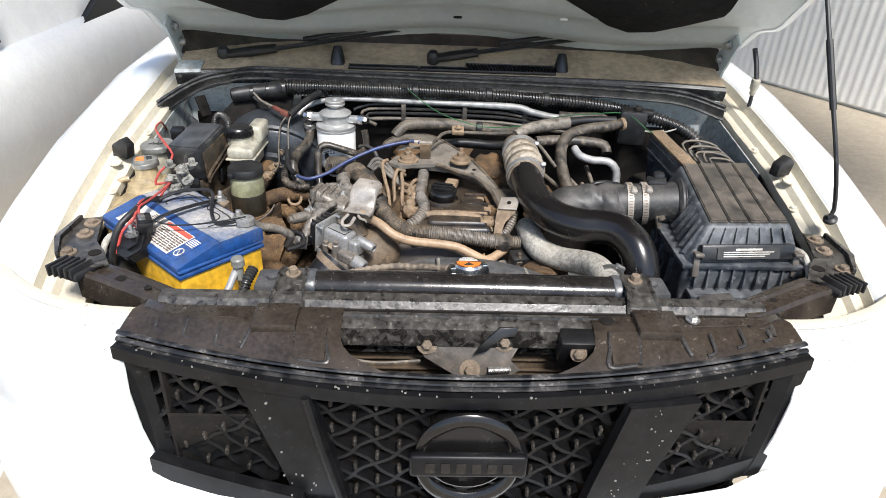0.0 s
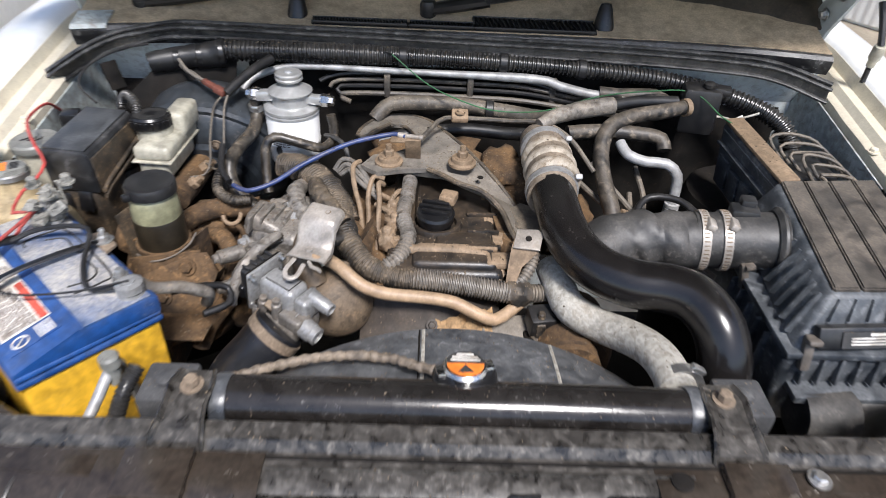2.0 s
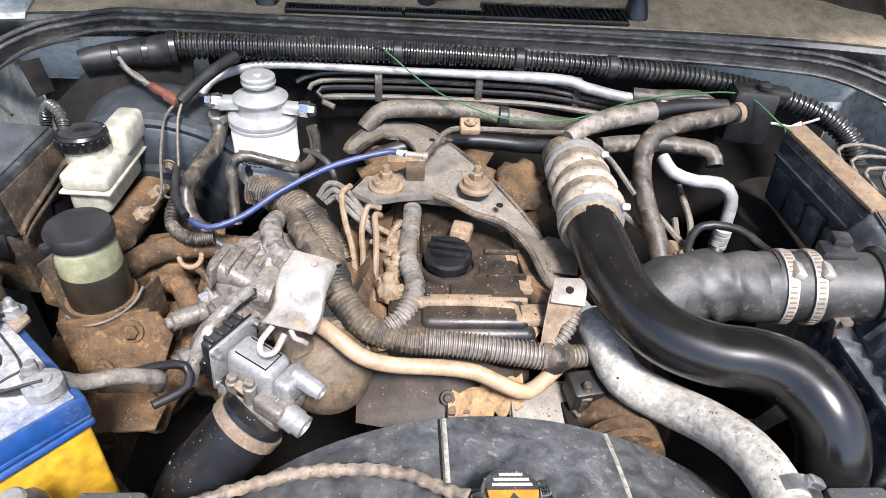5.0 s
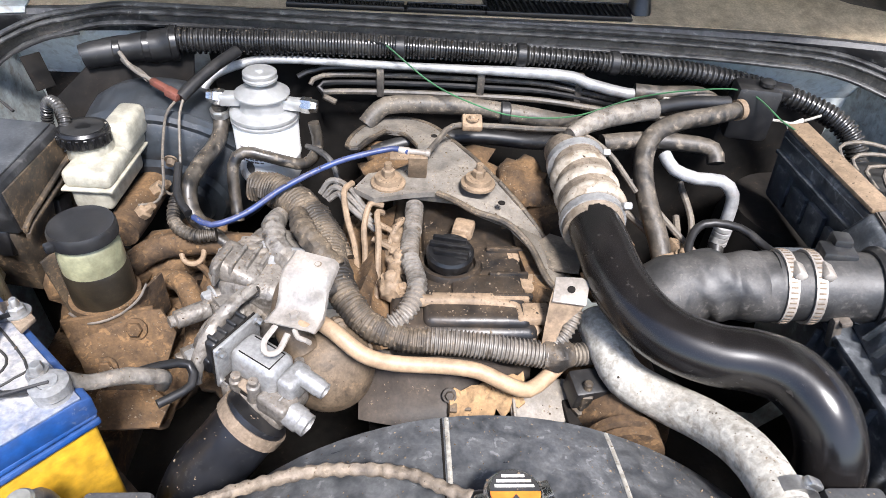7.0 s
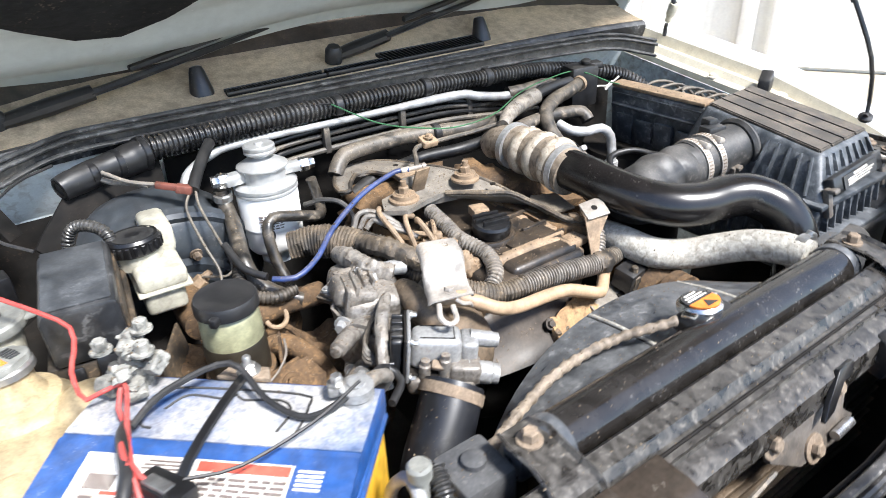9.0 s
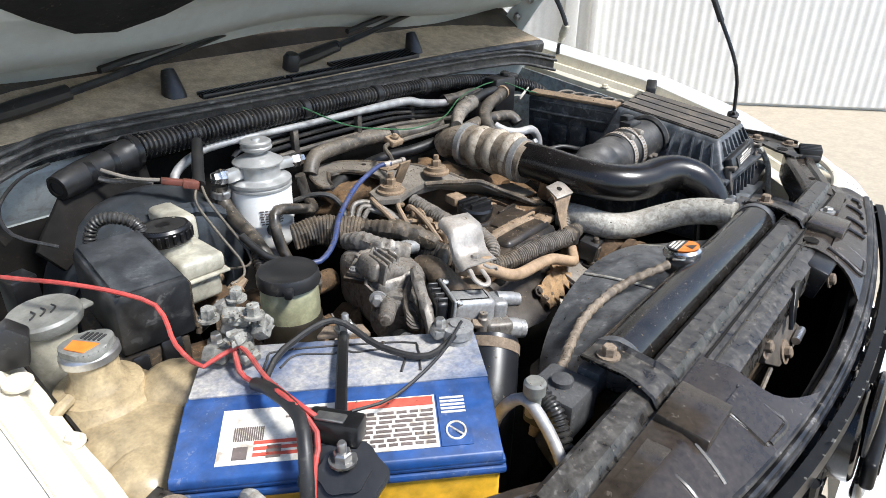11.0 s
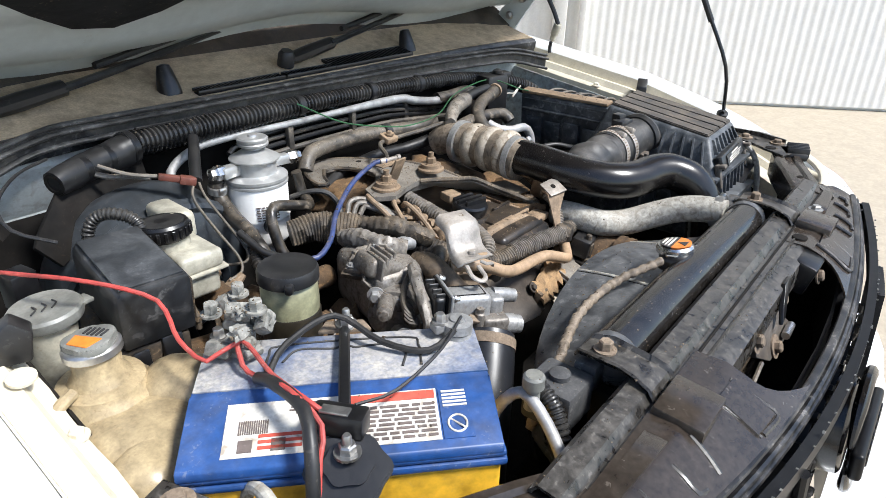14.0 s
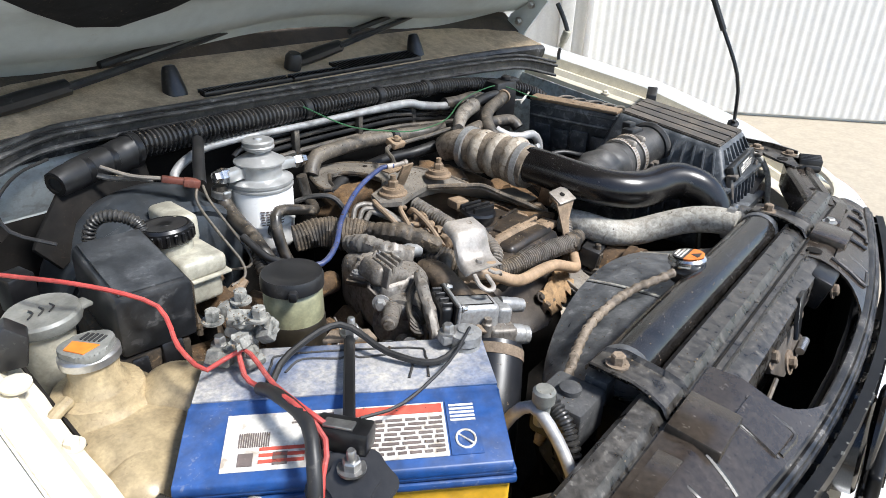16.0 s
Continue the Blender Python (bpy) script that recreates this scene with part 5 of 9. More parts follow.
def terminal(u, v, crusty):
    c = bp(u, v, 1.022)
    t = thing("battery_terminal", c, "corroded battery terminal clamp" if crusty else "grey battery terminal clamp on its lead post", "terminal", "battery terminals")
    bm = B()
    lathe(bm, [(0.016, 0), (0.015, 0.006), (0.0095, 0.007), (0.0085, 0.022)], Matrix.Translation(c), 20)
    part("post", bm, m_alu, t)
    bm = B()
    lathe(bm, [(0.010, 0.006), (0.0165, 0.008), (0.0165, 0.018), (0.010, 0.020)], Matrix.Translation(c), 20)
    box(bm, c + BU * 0.018 + Vector((0, 0, 0.013)), (0.022, 0.016, 0.011), (0, 0, BROT + 20), 0.003)
    part("clamp", bm, m_crust if crusty else m_alu, t)
    bm = B()
    bolt(bm, c + BU * 0.020 + Vector((0, 0, 0.018)), 0.006, 0.009)
    part("bolt", bm, m_steel, t)
    if crusty:
        r = random.Random(7)
        for i in range(9):
            bm = B()
            p = c + Vector((r.uniform(-0.032, 0.032), r.uniform(-0.028, 0.032), r.uniform(0.012, 0.045)))
            box(bm, p, (r.uniform(0.012, 0.03), r.uniform(0.012, 0.024), r.uniform(0.008, 0.02)), (r.uniform(-30, 30), r.uniform(-30, 30), r.uniform(0, 180)), 0.003)
            lump(bm, p + Vector((0, 0, 0.002)), (0.015, 0.013, 0.009), (0, 0, 40 * i), 0.5, i)
            part("fuse_link", bm, m_crust, t, "crusted fuse link")
        bolts([c + Vector((dx, dy, 0.048)) for dx, dy in ((-0.02, 0.01), (0.012, -0.018), (0.02, 0.022))], t, m_crust, 0.007, 0.012)
    return t


terminal(0.262, 0.150, True)
terminal(0.024, 0.150, False)

hold = thing("battery_clamp", bp(0.15, 0.08, 1.03), "black steel battery hold-down bar with studs", "clamp")
bm = B()
sweep(bm, [bp(0.150, -0.004, 1.012), bp(0.15, 0.05, 1.034), bp(0.15, 0.12, 1.036), bp(0.15, 0.168, 1.030)], 0.0055, 8, 0.02, flat=0.5)
part("bar", bm, m_plastic, hold)
bm = B()
lobes = [(0.036 * (1 + 0.06 * math.cos(6 * a)) * math.cos(a), 0.030 * (1 + 0.06 * math.cos(6 * a)) * math.sin(a)) for a in np.linspace(0, 2 * math.pi, 49)[:-1]]
HP = Matrix.Translation(bp(0.148, -0.006, 0.998)) @ pose(0, 0, 0, 0, 0, BROT + 180) @ pose(0, 0, 0, 38, 0, 0)
prism(bm, lobes, -0.010, 0.006, HP, 0.0)
prism(bm, [(x * 0.93, y * 0.93) for x, y in lobes], 0.006, 0.009, HP, 0.0)
prism(bm, [(x * 0.60, y * 0.60 + 0.004) for x, y in lobes], 0.009, 0.014, HP, 0.0)
part("front_plate", bm, m_plastic, hold)
bm = B()
prism(bm, [(-0.028, -0.004), (0.028, -0.004), (0.02, 0.014), (-0.02, 0.014)], 0, 0.005, Matrix.Translation(bp(0.15, 0.166, 1.026)) @ pose(0, 0, 0, 0, 0, BROT) @ Matrix.Diagonal((1, -1, 1, 1)), 0.001)
part("rear_plate", bm, m_dust, hold)
for v, z in ((-0.006, 1.018), (0.172, 1.030)):
    bm = bolt(B(), bp(0.148, v, z), 0.008, 0.009)
    lathe(bm, [(0.0042, 0), (0.0042, 0.010), (0.003, 0.012)], Matrix.Translation(bp(0.148, v, z + 0.008)), 12)
    part("stud", bm, m_steel, hold)
sw = thing("cable_connector", bp(0.155, 0.03, 1.03), "black plastic cable connector on the battery", "connector")
bm = B()
box(bm, bp(0.155, 0.022, 1.030), (0.05, 0.026, 0.022), (8, 0, BROT - 20), 0.004)
part("housing", bm, m_plastic, sw)
bm = B()
box(bm, bp(0.158, 0.020, 1.0425), (0.026, 0.012, 0.003), (8, 0, BROT - 20), 0.001)
part("latch", bm, m_steel, sw)

hose("battery_cable", [bp(0.235, 0.09, 1.030), bp(0.215, 0.06, 1.045), bp(0.185, 0.02, 1.045), bp(0.178, -0.02, 1.02), bp(0.180, -0.04, 0.95), bp(0.18, -0.045, 0.85)], 0.0062, m_rubber, "thick black battery cable over the lid", "cable")
hose("red_wire", [(-0.705, 0.60, 1.05), (-0.695, 0.55, 1.085), (-0.672, 0.46, 1.104), (-0.649, 0.412, 1.106), (-0.622, 0.375, 1.098), (-0.602, 0.352, 1.084), (-0.606, 0.325, 1.072), (-0.614, 0.300, 1.066), (-0.610, 0.262, 1.056), bp(0.255, 0.125, 1.050), bp(0.22, 0.075, 1.046), bp(0.185, 0.03, 1.050), bp(0.168, 0.022, 1.040)], 0.0024, m_red, "thin red wire running from the battery to the wing", "wire", seg=8)
hose("red_wire", [bp(0.262, 0.135, 1.05), bp(0.252, 0.105, 1.035), bp(0.236, 0.09, 1.032), bp(0.20, 0.04, 1.053), bp(0.170, 0.010, 1.036), bp(0.172, -0.012, 1.02), bp(0.175, -0.03, 0.98)], 0.0026, m_red, "short red wire beside the black cable", "wire", seg=8)
hose("black_wire", [bp(0.225, 0.085, 1.035), bp(0.21, 0.12, 1.045), bp(0.16, 0.16, 1.050), bp(0.11, 0.13, 1.034), bp(0.06, 0.115, 1.030), bp(0.02, 0.145, 1.04)], 0.0034, m_rubber, "black wire looped over the battery lid", "wire", seg=8)
hose("black_wire", [bp(0.02, 0.15, 1.045), bp(0.05, 0.10, 1.04), bp(0.10, 0.05, 1.035), bp(0.14, 0.028, 1.04)], 0.0016, m_rubber, "thin black wire across the battery label", "wire", seg=6)
tray = thing("battery_tray", (-0.5, 0.1, 0.78), "dusty black battery tray", "tray")
bm = B()
box(bm, bp(0.15, 0.086, 0.785), (0.31, 0.20, 0.012), (0, 0, BROT), 0.004)
part("base", bm, m_dust, tray)

# ---- bottles by the wing ----
exp = thing("coolant_bottle", (-0.665, 0.34, 0.82), "cream translucent coolant bottle with a grey warning cap", "bottle")
bm = B()
ER = 38
box(bm, (-0.668, 0.322, 0.905), (0.165, 0.175, 0.19), (0, 0, ER), 0.055, 6, (0.90, 0.88))
box(bm, (-0.603, 0.338, 0.930), (0.090, 0.115, 0.175), (0, 0, ER), 0.042, 6, (0.92, 0.9))
box(bm, (-0.672, 0.285, 0.955), (0.120, 0.075, 0.085), (12, 0, ER), 0.034, 5)
box(bm, (-0.640, 0.262, 0.925), (0.075, 0.05, 0.08), (0, 0, ER), 0.024, 5)
lathe(bm, [(0.075, -0.075), (0.066, -0.035), (0.052, -0.012), (0.043, -0.004), (0.041, 0.004), (0.030, 0.008), (0.023, 0.020), (0.023, 0.040)], pose(-0.668, 0.380, 1.008), 32)
part("body", bm, m_cream, exp)
bm = B()
pts = []
for i in range(36):
    a = 2 * math.pi * i / 36
    rr = 0.0245 * (1 + 0.09 * math.cos(3 * a + 0.5))
    pts.append((rr * math.cos(a), rr * math.sin(a)))
prism(bm, pts, 0, 0.011, pose(-0.668, 0.382, 1.050, -4, 0, 25), 0.003)
ecap = part("cap", bm, m_capgrey, exp, "grey cap with an orange warning triangle")
bm = B()
lathe(bm, [(0.0250, -0.006), (0.0275, -0.005), (0.0275, 0.002), (0.0250, 0.004)], pose(-0.668, 0.382, 1.050, -4, 0, 25), 36)
part("rim", bm, m_steel, ecap, "worn bright cap rim")
bm = B()
prism(bm, [(-0.018, -0.011), (-0.001, -0.015), (-0.001, 0.015), (-0.016, 0.012)], 0, 0.001, pose(-0.668, 0.382, 1.0612, -4, 0, 25))
part("warning_plate", bm, m_orange, ecap)
bm = B()
for i in range(5):
    box(bm, Vector((-0.668, 0.382, 1.0617)) + pose(0, 0, 0, 0, 0, 25) @ Vector((0.009, -0.010 + 0.005 * i, -0.0007 * (i - 2) * 0.5)), (0.013 - 0.001 * abs(i - 2), 0.0022, 0.0012), (-4, 0, 25), 0)
pieces("print_bar", bm, m_ink, ecap)
bm = B()
sweep(bm, [(-0.70, 0.365, 1.022), (-0.725, 0.355, 1.015), (-0.75, 0.36, 0.98)], 0.006, 10)
part("overflow_spout", bm, m_cream, exp)
nudge(exp, 0.0, -0.018, 0.008)
wash = thing("washer_bottle", (-0.675, 0.475, 0.9), "grey translucent washer bottle with a wide lid", "bottle")
bm = B()
lathe(bm, [(0.022, -0.15), (0.024, -0.06), (0.029, -0.02), (0.032, 0.0)], pose(-0.675, 0.476, 1.056), 28)
part("neck", bm, m_milk, wash)
bm = B()
lathe(bm, [(0.035, -0.004), (0.0365, 0.000), (0.0365, 0.007), (0.034, 0.010), (0.024, 0.0095), (0.01, 0.009)], pose(-0.672, 0.475, 1.055, 0, -3, 0), 32)
box(bm, (-0.636, 0.468, 1.060), (0.014, 0.018, 0.005), (0, 0, 10), 0.002)
wlid = part("lid", bm, m_capgrey, wash, "grey dusty snap lid")
for k in range(3):
    part("symbol", sweep(B(), [(-0.684 + 0.010 * k - 0.004, 0.466, 1.0655), (-0.684 + 0.010 * k + 0.004, 0.474, 1.0655), (-0.684 + 0.010 * k + 0.003, 0.482, 1.0655)], 0.0009, 5, 0.004), m_ink, wlid)
nudge(wash, 0.0, -0.024, 0.006)

# ---- fuse box ----
fuse = thing("fuse_box", (-0.58, 0.465, 0.93), "dusty black plastic fuse box with a clip-on lid", "fuse box")
FQ = Matrix.Translation((-0.580, 0.450, 1.022)) @ pose(0, 0, 0, 5, 0, -8)
bm = B()
prism(bm, [(-0.040, 0.0), (0.040, 0.0), (0.040, 0.065), (0.036, 0.073), (-0.034, 0.073), (-0.040, 0.065)], -0.067, 0.067, FQ @ pose(0, 0, 0, 90, 0, 0), 0.005)
lid = part("lid", bm, m_fusebox, fuse)
part("top_panel", prism(B(), [(-0.034, -0.062), (0.034, -0.062), (0.034, 0.062), (-0.034, 0.062)], 0.072, 0.0755, FQ, 0.0015), m_fusetop, lid, "grey dusty top panel, scratched")
part("side_panel", prism(B(), [(-0.062, 0.004), (0.062, 0.004), (0.062, 0.060), (-0.062, 0.062)], 0.0395, 0.0425, FQ @ Matrix(((0, 0, 1, 0), (1, 0, 0, 0), (0, 1, 0, 0), (0, 0, 0, 1))), 0.001), m_mudside, lid, "side brown with dried mud")
for k, (z0, z1) in enumerate(((0.012, 0.030), (0.002, 0.016))):
    part("rib", sweep(B(), [FQ @ Vector((0.044, -0.060, z0 - 0.01)), FQ @ Vector((0.045, -0.048, z0)), FQ @ Vector((0.045, 0.058, z1))], 0.0035, 8, 0.02), m_mudside, lid)
bm = B()
box(bm, (-0.586, 0.459, 0.970), (0.084, 0.137, 0.10), (4, 0, -10), 0.006)
fbase = part("base", bm, m_mudside, fuse)
for c, sz in (((-0.578, 0.386, 1.000), (0.024, 0.012, 0.035)), ((-0.541, 0.465, 0.995), (0.012, 0.028, 0.035)), ((-0.612, 0.392, 0.995), (0.018, 0.012, 0.03))):
    part("clip", box(B(), c, sz, (-12, 0, -6), 0.003), m_plastic, fbase)
bm = B()
prism(bm, [(-0.04, 0.0), (0.04, 0.01), (0.045, -0.08), (0.0, -0.13), (-0.035, -0.10)], -0.002, 0.002, Matrix.Translation((-0.512, 0.400, 0.985)) @ pose(0, 0, 0, 82, 0, 60), 0.001)
tagged(part("mounting_plate", bm, m_mudside), "muddy steel plate below the fuse box", "plate")
hose("wire_conduit", [(-0.575, 0.545, 1.03), (-0.572, 0.558, 1.085), (-0.555, 0.548, 1.108), (-0.530, 0.520, 1.100), (-0.53, 0.50, 1.06)], 0.008, m_bcond, "black corrugated conduit looping out of the fuse box", "conduit", pitch=0.005, depth=0.0014)
conn = thing("wire_connector", (-0.70, 0.54, 1.05), "small black connector with loose wires on the wing", "connector")
bm = B()
box(bm, (-0.66, 0.55, 1.05), (0.03, 0.03, 0.045), (0, 0, 10), 0.003)
part("housing", bm, m_plastic, conn)

# ---- brakes ----
boost = thing("brake_booster", (-0.45, 0.67, 0.95), "round black steel brake booster on the firewall, dusty and ridged", "brake booster")
BAX = axis((-0.458, 0.655, 0.945), (-0.458, 0.755, 0.985)) @ Matrix.Diagonal((1.14, 1.14, 1.0, 1))
bm = lathe(B(), [(0.03, -0.078), (0.060, -0.076), (0.066, -0.069), (0.078, -0.067), (0.084, -0.059), (0.098, -0.055), (0.106, -0.045), (0.120, -0.036), (0.124, -0.028)], BAX, 48)
part("front_shell", bm, m_boost, boost)
part("rim", lathe(B(), [(0.120, -0.030), (0.130, -0.030), (0.134, -0.024), (0.134, -0.012), (0.128, -0.006), (0.122, -0.006)], BAX, 48), m_boost, boost)
part("rear_shell", lathe(B(), [(0.124, -0.008), (0.124, 0.045), (0.115, 0.065), (0.09, 0.09)], BAX, 48), m_boost, boost)
part("plug", lathe(B(), [(0.017, 0), (0.0175, 0.012), (0.015, 0.015), (0.007, 0.015), (0.006, 0.021), (0.001, 0.022)], axis((-0.410, 0.618, 1.015), (-0.42, 0.58, 1.025)), 24), m_tan, boost, "dusty round valve plug")
for a in (0.6, 1.9, 3.4, 4.6):
    q = BAX @ Vector((0.092 * math.cos(a), 0.092 * math.sin(a), -0.060))
    part("stud", bolt(B(), q, 0.006, 0.010, (0, -0.93, -0.37)), m_dust, boost)
mc = thing("brake_reservoir", (-0.475, 0.49, 0.98), "milky brake fluid reservoir with a black screw cap", "reservoir")
RR = -3
bm = B()
box(bm, (-0.488, 0.512, 1.050), (0.060, 0.130, 0.026), (0, 0, RR), 0.008, 3)
box(bm, (-0.490, 0.507, 1.020), (0.050, 0.112, 0.036), (0, 0, RR), 0.007, 3)
box(bm, (-0.488, 0.512, 1.037), (0.065, 0.136, 0.004), (0, 0, RR), 0.0015)
box(bm, (-0.470, 0.548, 1.072), (0.036, 0.072, 0.042), (0, 0, RR), 0.009, 3)
lathe(bm, [(0.03, 0), (0.029, 0.022)], pose(-0.502, 0.508, 1.055), 28)
pieces("tank_section", bm, m_milk, mc)
bm = B()
lathe(bm, [(0.031, 0), (0.0325, 0.003), (0.0325, 0.017), (0.030, 0.0205), (0.027, 0.0195), (0.010, 0.0195), (0.009, 0.021), (0.001, 0.021)], pose(-0.504, 0.506, 1.074, -4, 0, 0), 48)
cap = part("cap", bm, m_plastic, mc, "black screw cap with a dusty face")
for i in range(22):
    a = 2 * math.pi * i / 22
    part("grip", box(B(), (-0.504 + 0.0325 * math.cos(a), 0.506 + 0.0325 * math.sin(a), 1.0825 - 0.0025 * math.sin(a)), (0.003, 0.0045, 0.013), (0, 0, math.degrees(a)), 0.0008, 1), m_plastic, cap)
part("face", lathe(B(), [(0.026, 0.0), (0.026, 0.0012), (0.0, 0.0013)][:2] + [(0.012, 0.0014)], pose(-0.504, 0.506, 1.0935, -4, 0, 0), 28), m_dplastic, cap, "embossed dusty face")
bm = B()
lathe(bm, [(0.022, 0), (0.024, 0.05), (0.022, 0.16), (0.03, 0.17), (0.03, 0.2)], axis((-0.462, 0.44, 0.975), (-0.455, 0.66, 0.965)), 20)
part("master_cylinder", bm, m_brown, mc, "muddy master cylinder")
for x, y in ((-0.445, 0.470), (-0.44, 0.525)):
    part("pipe_union", lathe(B(), [(0.011, -0.01), (0.011, 0.012), (0.007, 0.014), (0.005, 0.026)], axis((x, y, 0.985), (x + 0.02, y - 0.002, 1.0)), 6), m_tan, mc)
hose("brake_line", [(-0.405, 0.590, 1.098), (-0.420, 0.570, 1.080), (-0.419, 0.525, 1.046), (-0.414, 0.490, 1.016), (-0.422, 0.474, 1.002), (-0.445, 0.471, 0.998)], 0.0020, m_cond, "thin grey steel brake line", "pipe", "brake lines", seg=8, step=0.006)
hose("brake_line", [(-0.398, 0.590, 1.098), (-0.402, 0.568, 1.078), (-0.396, 0.520, 1.036), (-0.394, 0.497, 1.014), (-0.405, 0.488, 1.005), (-0.432, 0.520, 0.998)], 0.0020, m_cond, "thin grey steel brake line", "pipe", "brake lines", seg=8, step=0.006)
hose("pipe_sleeve", [(-0.402, 0.588, 1.098), (-0.385, 0.615, 1.110), (-0.362, 0.650, 1.122), (-0.340, 0.685, 1.128)], 0.0085, m_rubber, "black foam sleeve around the brake lines", "sleeve")
bm = B()
box(bm, (-0.432, 0.604, 1.108), (0.030, 0.010, 0.009), (0, 14, -28), 0.002)
box(bm, (-0.412, 0.592, 1.102), (0.022, 0.013, 0.012), (0, 14, -28), 0.002)
tagged(part("wire_connector", bm, m_brownconn), "dark red plastic wire connector by the brake booster", "connector")
hose("black_wire", [(-0.445, 0.612, 1.112), (-0.475, 0.632, 1.118), (-0.50, 0.66, 1.13)], 0.003, m_tape, "taped wire running to a red connector", "wire", seg=8)

# ---- power steering reservoir ----
ps = thing("steering_reservoir", (-0.45, 0.337, 0.94), "amber power steering reservoir with a black cap, half full", "reservoir")
bm = B()
lathe(bm, [(0.030, -0.105), (0.034, -0.095), (0.035, -0.03), (0.034, -0.008), (0.028, 0.0), (0.028, 0.01)], pose(-0.45, 0.337, 1.053), 32)
part("tank", bm, m_amber, ps)
bm = B()
lathe(bm, [(0.033, -0.107), (0.0362, -0.098), (0.0364, -0.044), (0.0352, -0.041)], pose(-0.45, 0.337, 1.053), 32)
part("fluid_band", bm, m_oil, ps, "dark oily fluid level and grime")
bm = B()
lathe(bm, [(0.033, 0), (0.0365, 0.001), (0.0365, 0.013), (0.0345, 0.017), (0.0325, 0.0162), (0.02, 0.0165)], pose(-0.45, 0.337, 1.052), 36)
box(bm, (-0.4735, 0.3065, 1.058), (0.012, 0.010, 0.012), (0, 0, 40), 0.003)
part("cap", bm, m_rubber, ps, "dusty black cap")
bm = B()
lathe(bm, [(0.041, 0), (0.041, 0.012)], pose(-0.45, 0.337, 0.953), 28)
prism(bm, [(-0.05, 0.0), (0.05, 0.0), (0.045, -0.06), (0.02, -0.12), (-0.03, -0.12), (-0.045, -0.05)], -0.003, 0.003, Matrix.Translation((-0.435, 0.300, 0.965)) @ pose(0, 0, 0, 80, 0, 15), 0.001)
box(bm, (-0.40, 0.335, 0.945), (0.004, 0.06, 0.06), (0, 0, -20), 0.001)
part("bracket", bm, m_brown, ps, "mud-caked steel bracket")
part("wire_strap", sweep(B(), [(-0.482, 0.306, 0.958), (-0.455, 0.291, 0.957), (-0.425, 0.298, 0.962), (-0.402, 0.312, 0.975), (-0.395, 0.330, 0.985)], 0.0016, 6, 0.006), m_latch, ps, "thin steel wire strap")
hose("steering_hose", [(-0.405, 0.40, 0.93), (-0.375, 0.385, 0.935), (-0.352, 0.345, 0.915), (-0.352, 0.295, 0.885), (-0.372, 0.262, 0.865), (-0.39, 0.245, 0.83)], 0.0145, m_brown, "mud-caked rubber steering hose", lumps=0.1, step=0.008)
hose("steering_hose", [(-0.47, 0.40, 0.93), (-0.42, 0.43, 0.955), (-0.37, 0.44, 0.96), (-0.29, 0.45, 0.95)], 0.017, m_brown, "dusty rubber hose running to the engine", lumps=0.1, step=0.008)
hose("wire_conduit", [(-0.375, 0.50, 1.02), (-0.395, 0.475, 1.005), (-0.392, 0.445, 0.99), (-0.365, 0.425, 0.985), (-0.335, 0.428, 0.985)], 0.009, m_drubber, "small muddy corrugated conduit loop", "conduit", pitch=0.005, depth=0.0015)
hose("battery_cable", [bp(0.03, 0.158, 1.035), (-0.385, 0.145, 1.03), (-0.36, 0.165, 1.015), (-0.335, 0.185, 0.99), (-0.345, 0.20, 0.96)], 0.008, m_tape, "dusty taped battery cable", "cable", lumps=0.15, step=0.006)
hose("battery_cable", [(-0.375, 0.168, 1.005), (-0.34, 0.20, 0.99), (-0.318, 0.215, 0.975), (-0.312, 0.195, 0.965), (-0.34, 0.17, 0.965)], 0.005, m_rubber, "black battery cable loop", "cable")
ring = thing("dipstick", (-0.357, 0.391, 0.98), "tan ring-pull dipstick handle", "dipstick")
part("ring", sweep(B(), [(-0.357 + 0.0145 * math.cos(a), 0.391 + 0.010 * math.sin(a), 0.995 + 0.011 * math.sin(a)) for a in np.linspace(0, 2 * math.pi, 18)], 0.0036, 8, 0.004), m_tan, ring)
part("stem", sweep(B(), [(-0.352, 0.386, 0.982), (-0.335, 0.38, 0.96), (-0.32, 0.37, 0.90)], 0.005, 8), m_brown, ring)
nudge(ring, -0.013, 0.034, -0.040)
pump = thing("steering_pump", (-0.38, 0.27, 0.82), "mud-caked power steering pump", "pump")
bm = B()
lathe(bm, [(0.03, -0.05), (0.052, -0.04), (0.055, 0.02), (0.04, 0.05), (0.02, 0.06)], axis((-0.405, 0.33, 0.84), (-0.40, 0.2, 0.84)), 24)
lump(bm, (-0.41, 0.36, 0.85), (0.10, 0.10, 0.08), (0, 0, 20), 0.3, 2.0)
part("housing", bm, m_brown, pump)
bm = B()
prism(bm, [(-0.06, 0.02), (-0.03, 0.03), (0.045, 0.03), (0.06, 0.0), (0.04, -0.05), (0.025, -0.10), (-0.02, -0.115), (-0.045, -0.06)], -0.003, 0.003, Matrix.Translation((-0.42, 0.292, 0.935)) @ pose(0, 0, 0, 62, 0, 8), 0.001)
plate = part("bracket", bm, m_brown, pump, "mud-caked steel mounting plate")
bolts([(-0.44, 0.27, 0.905), (-0.405, 0.295, 0.945), (-0.425, 0.25, 0.87)], plate, m_brown, 0.009, 0.008, (0, -0.88, 0.47))
rail = thing("frame_rail", (-0.45, 0.3, 0.75), "mud-caked steel rail low in the bay", "rail")
bm = B()
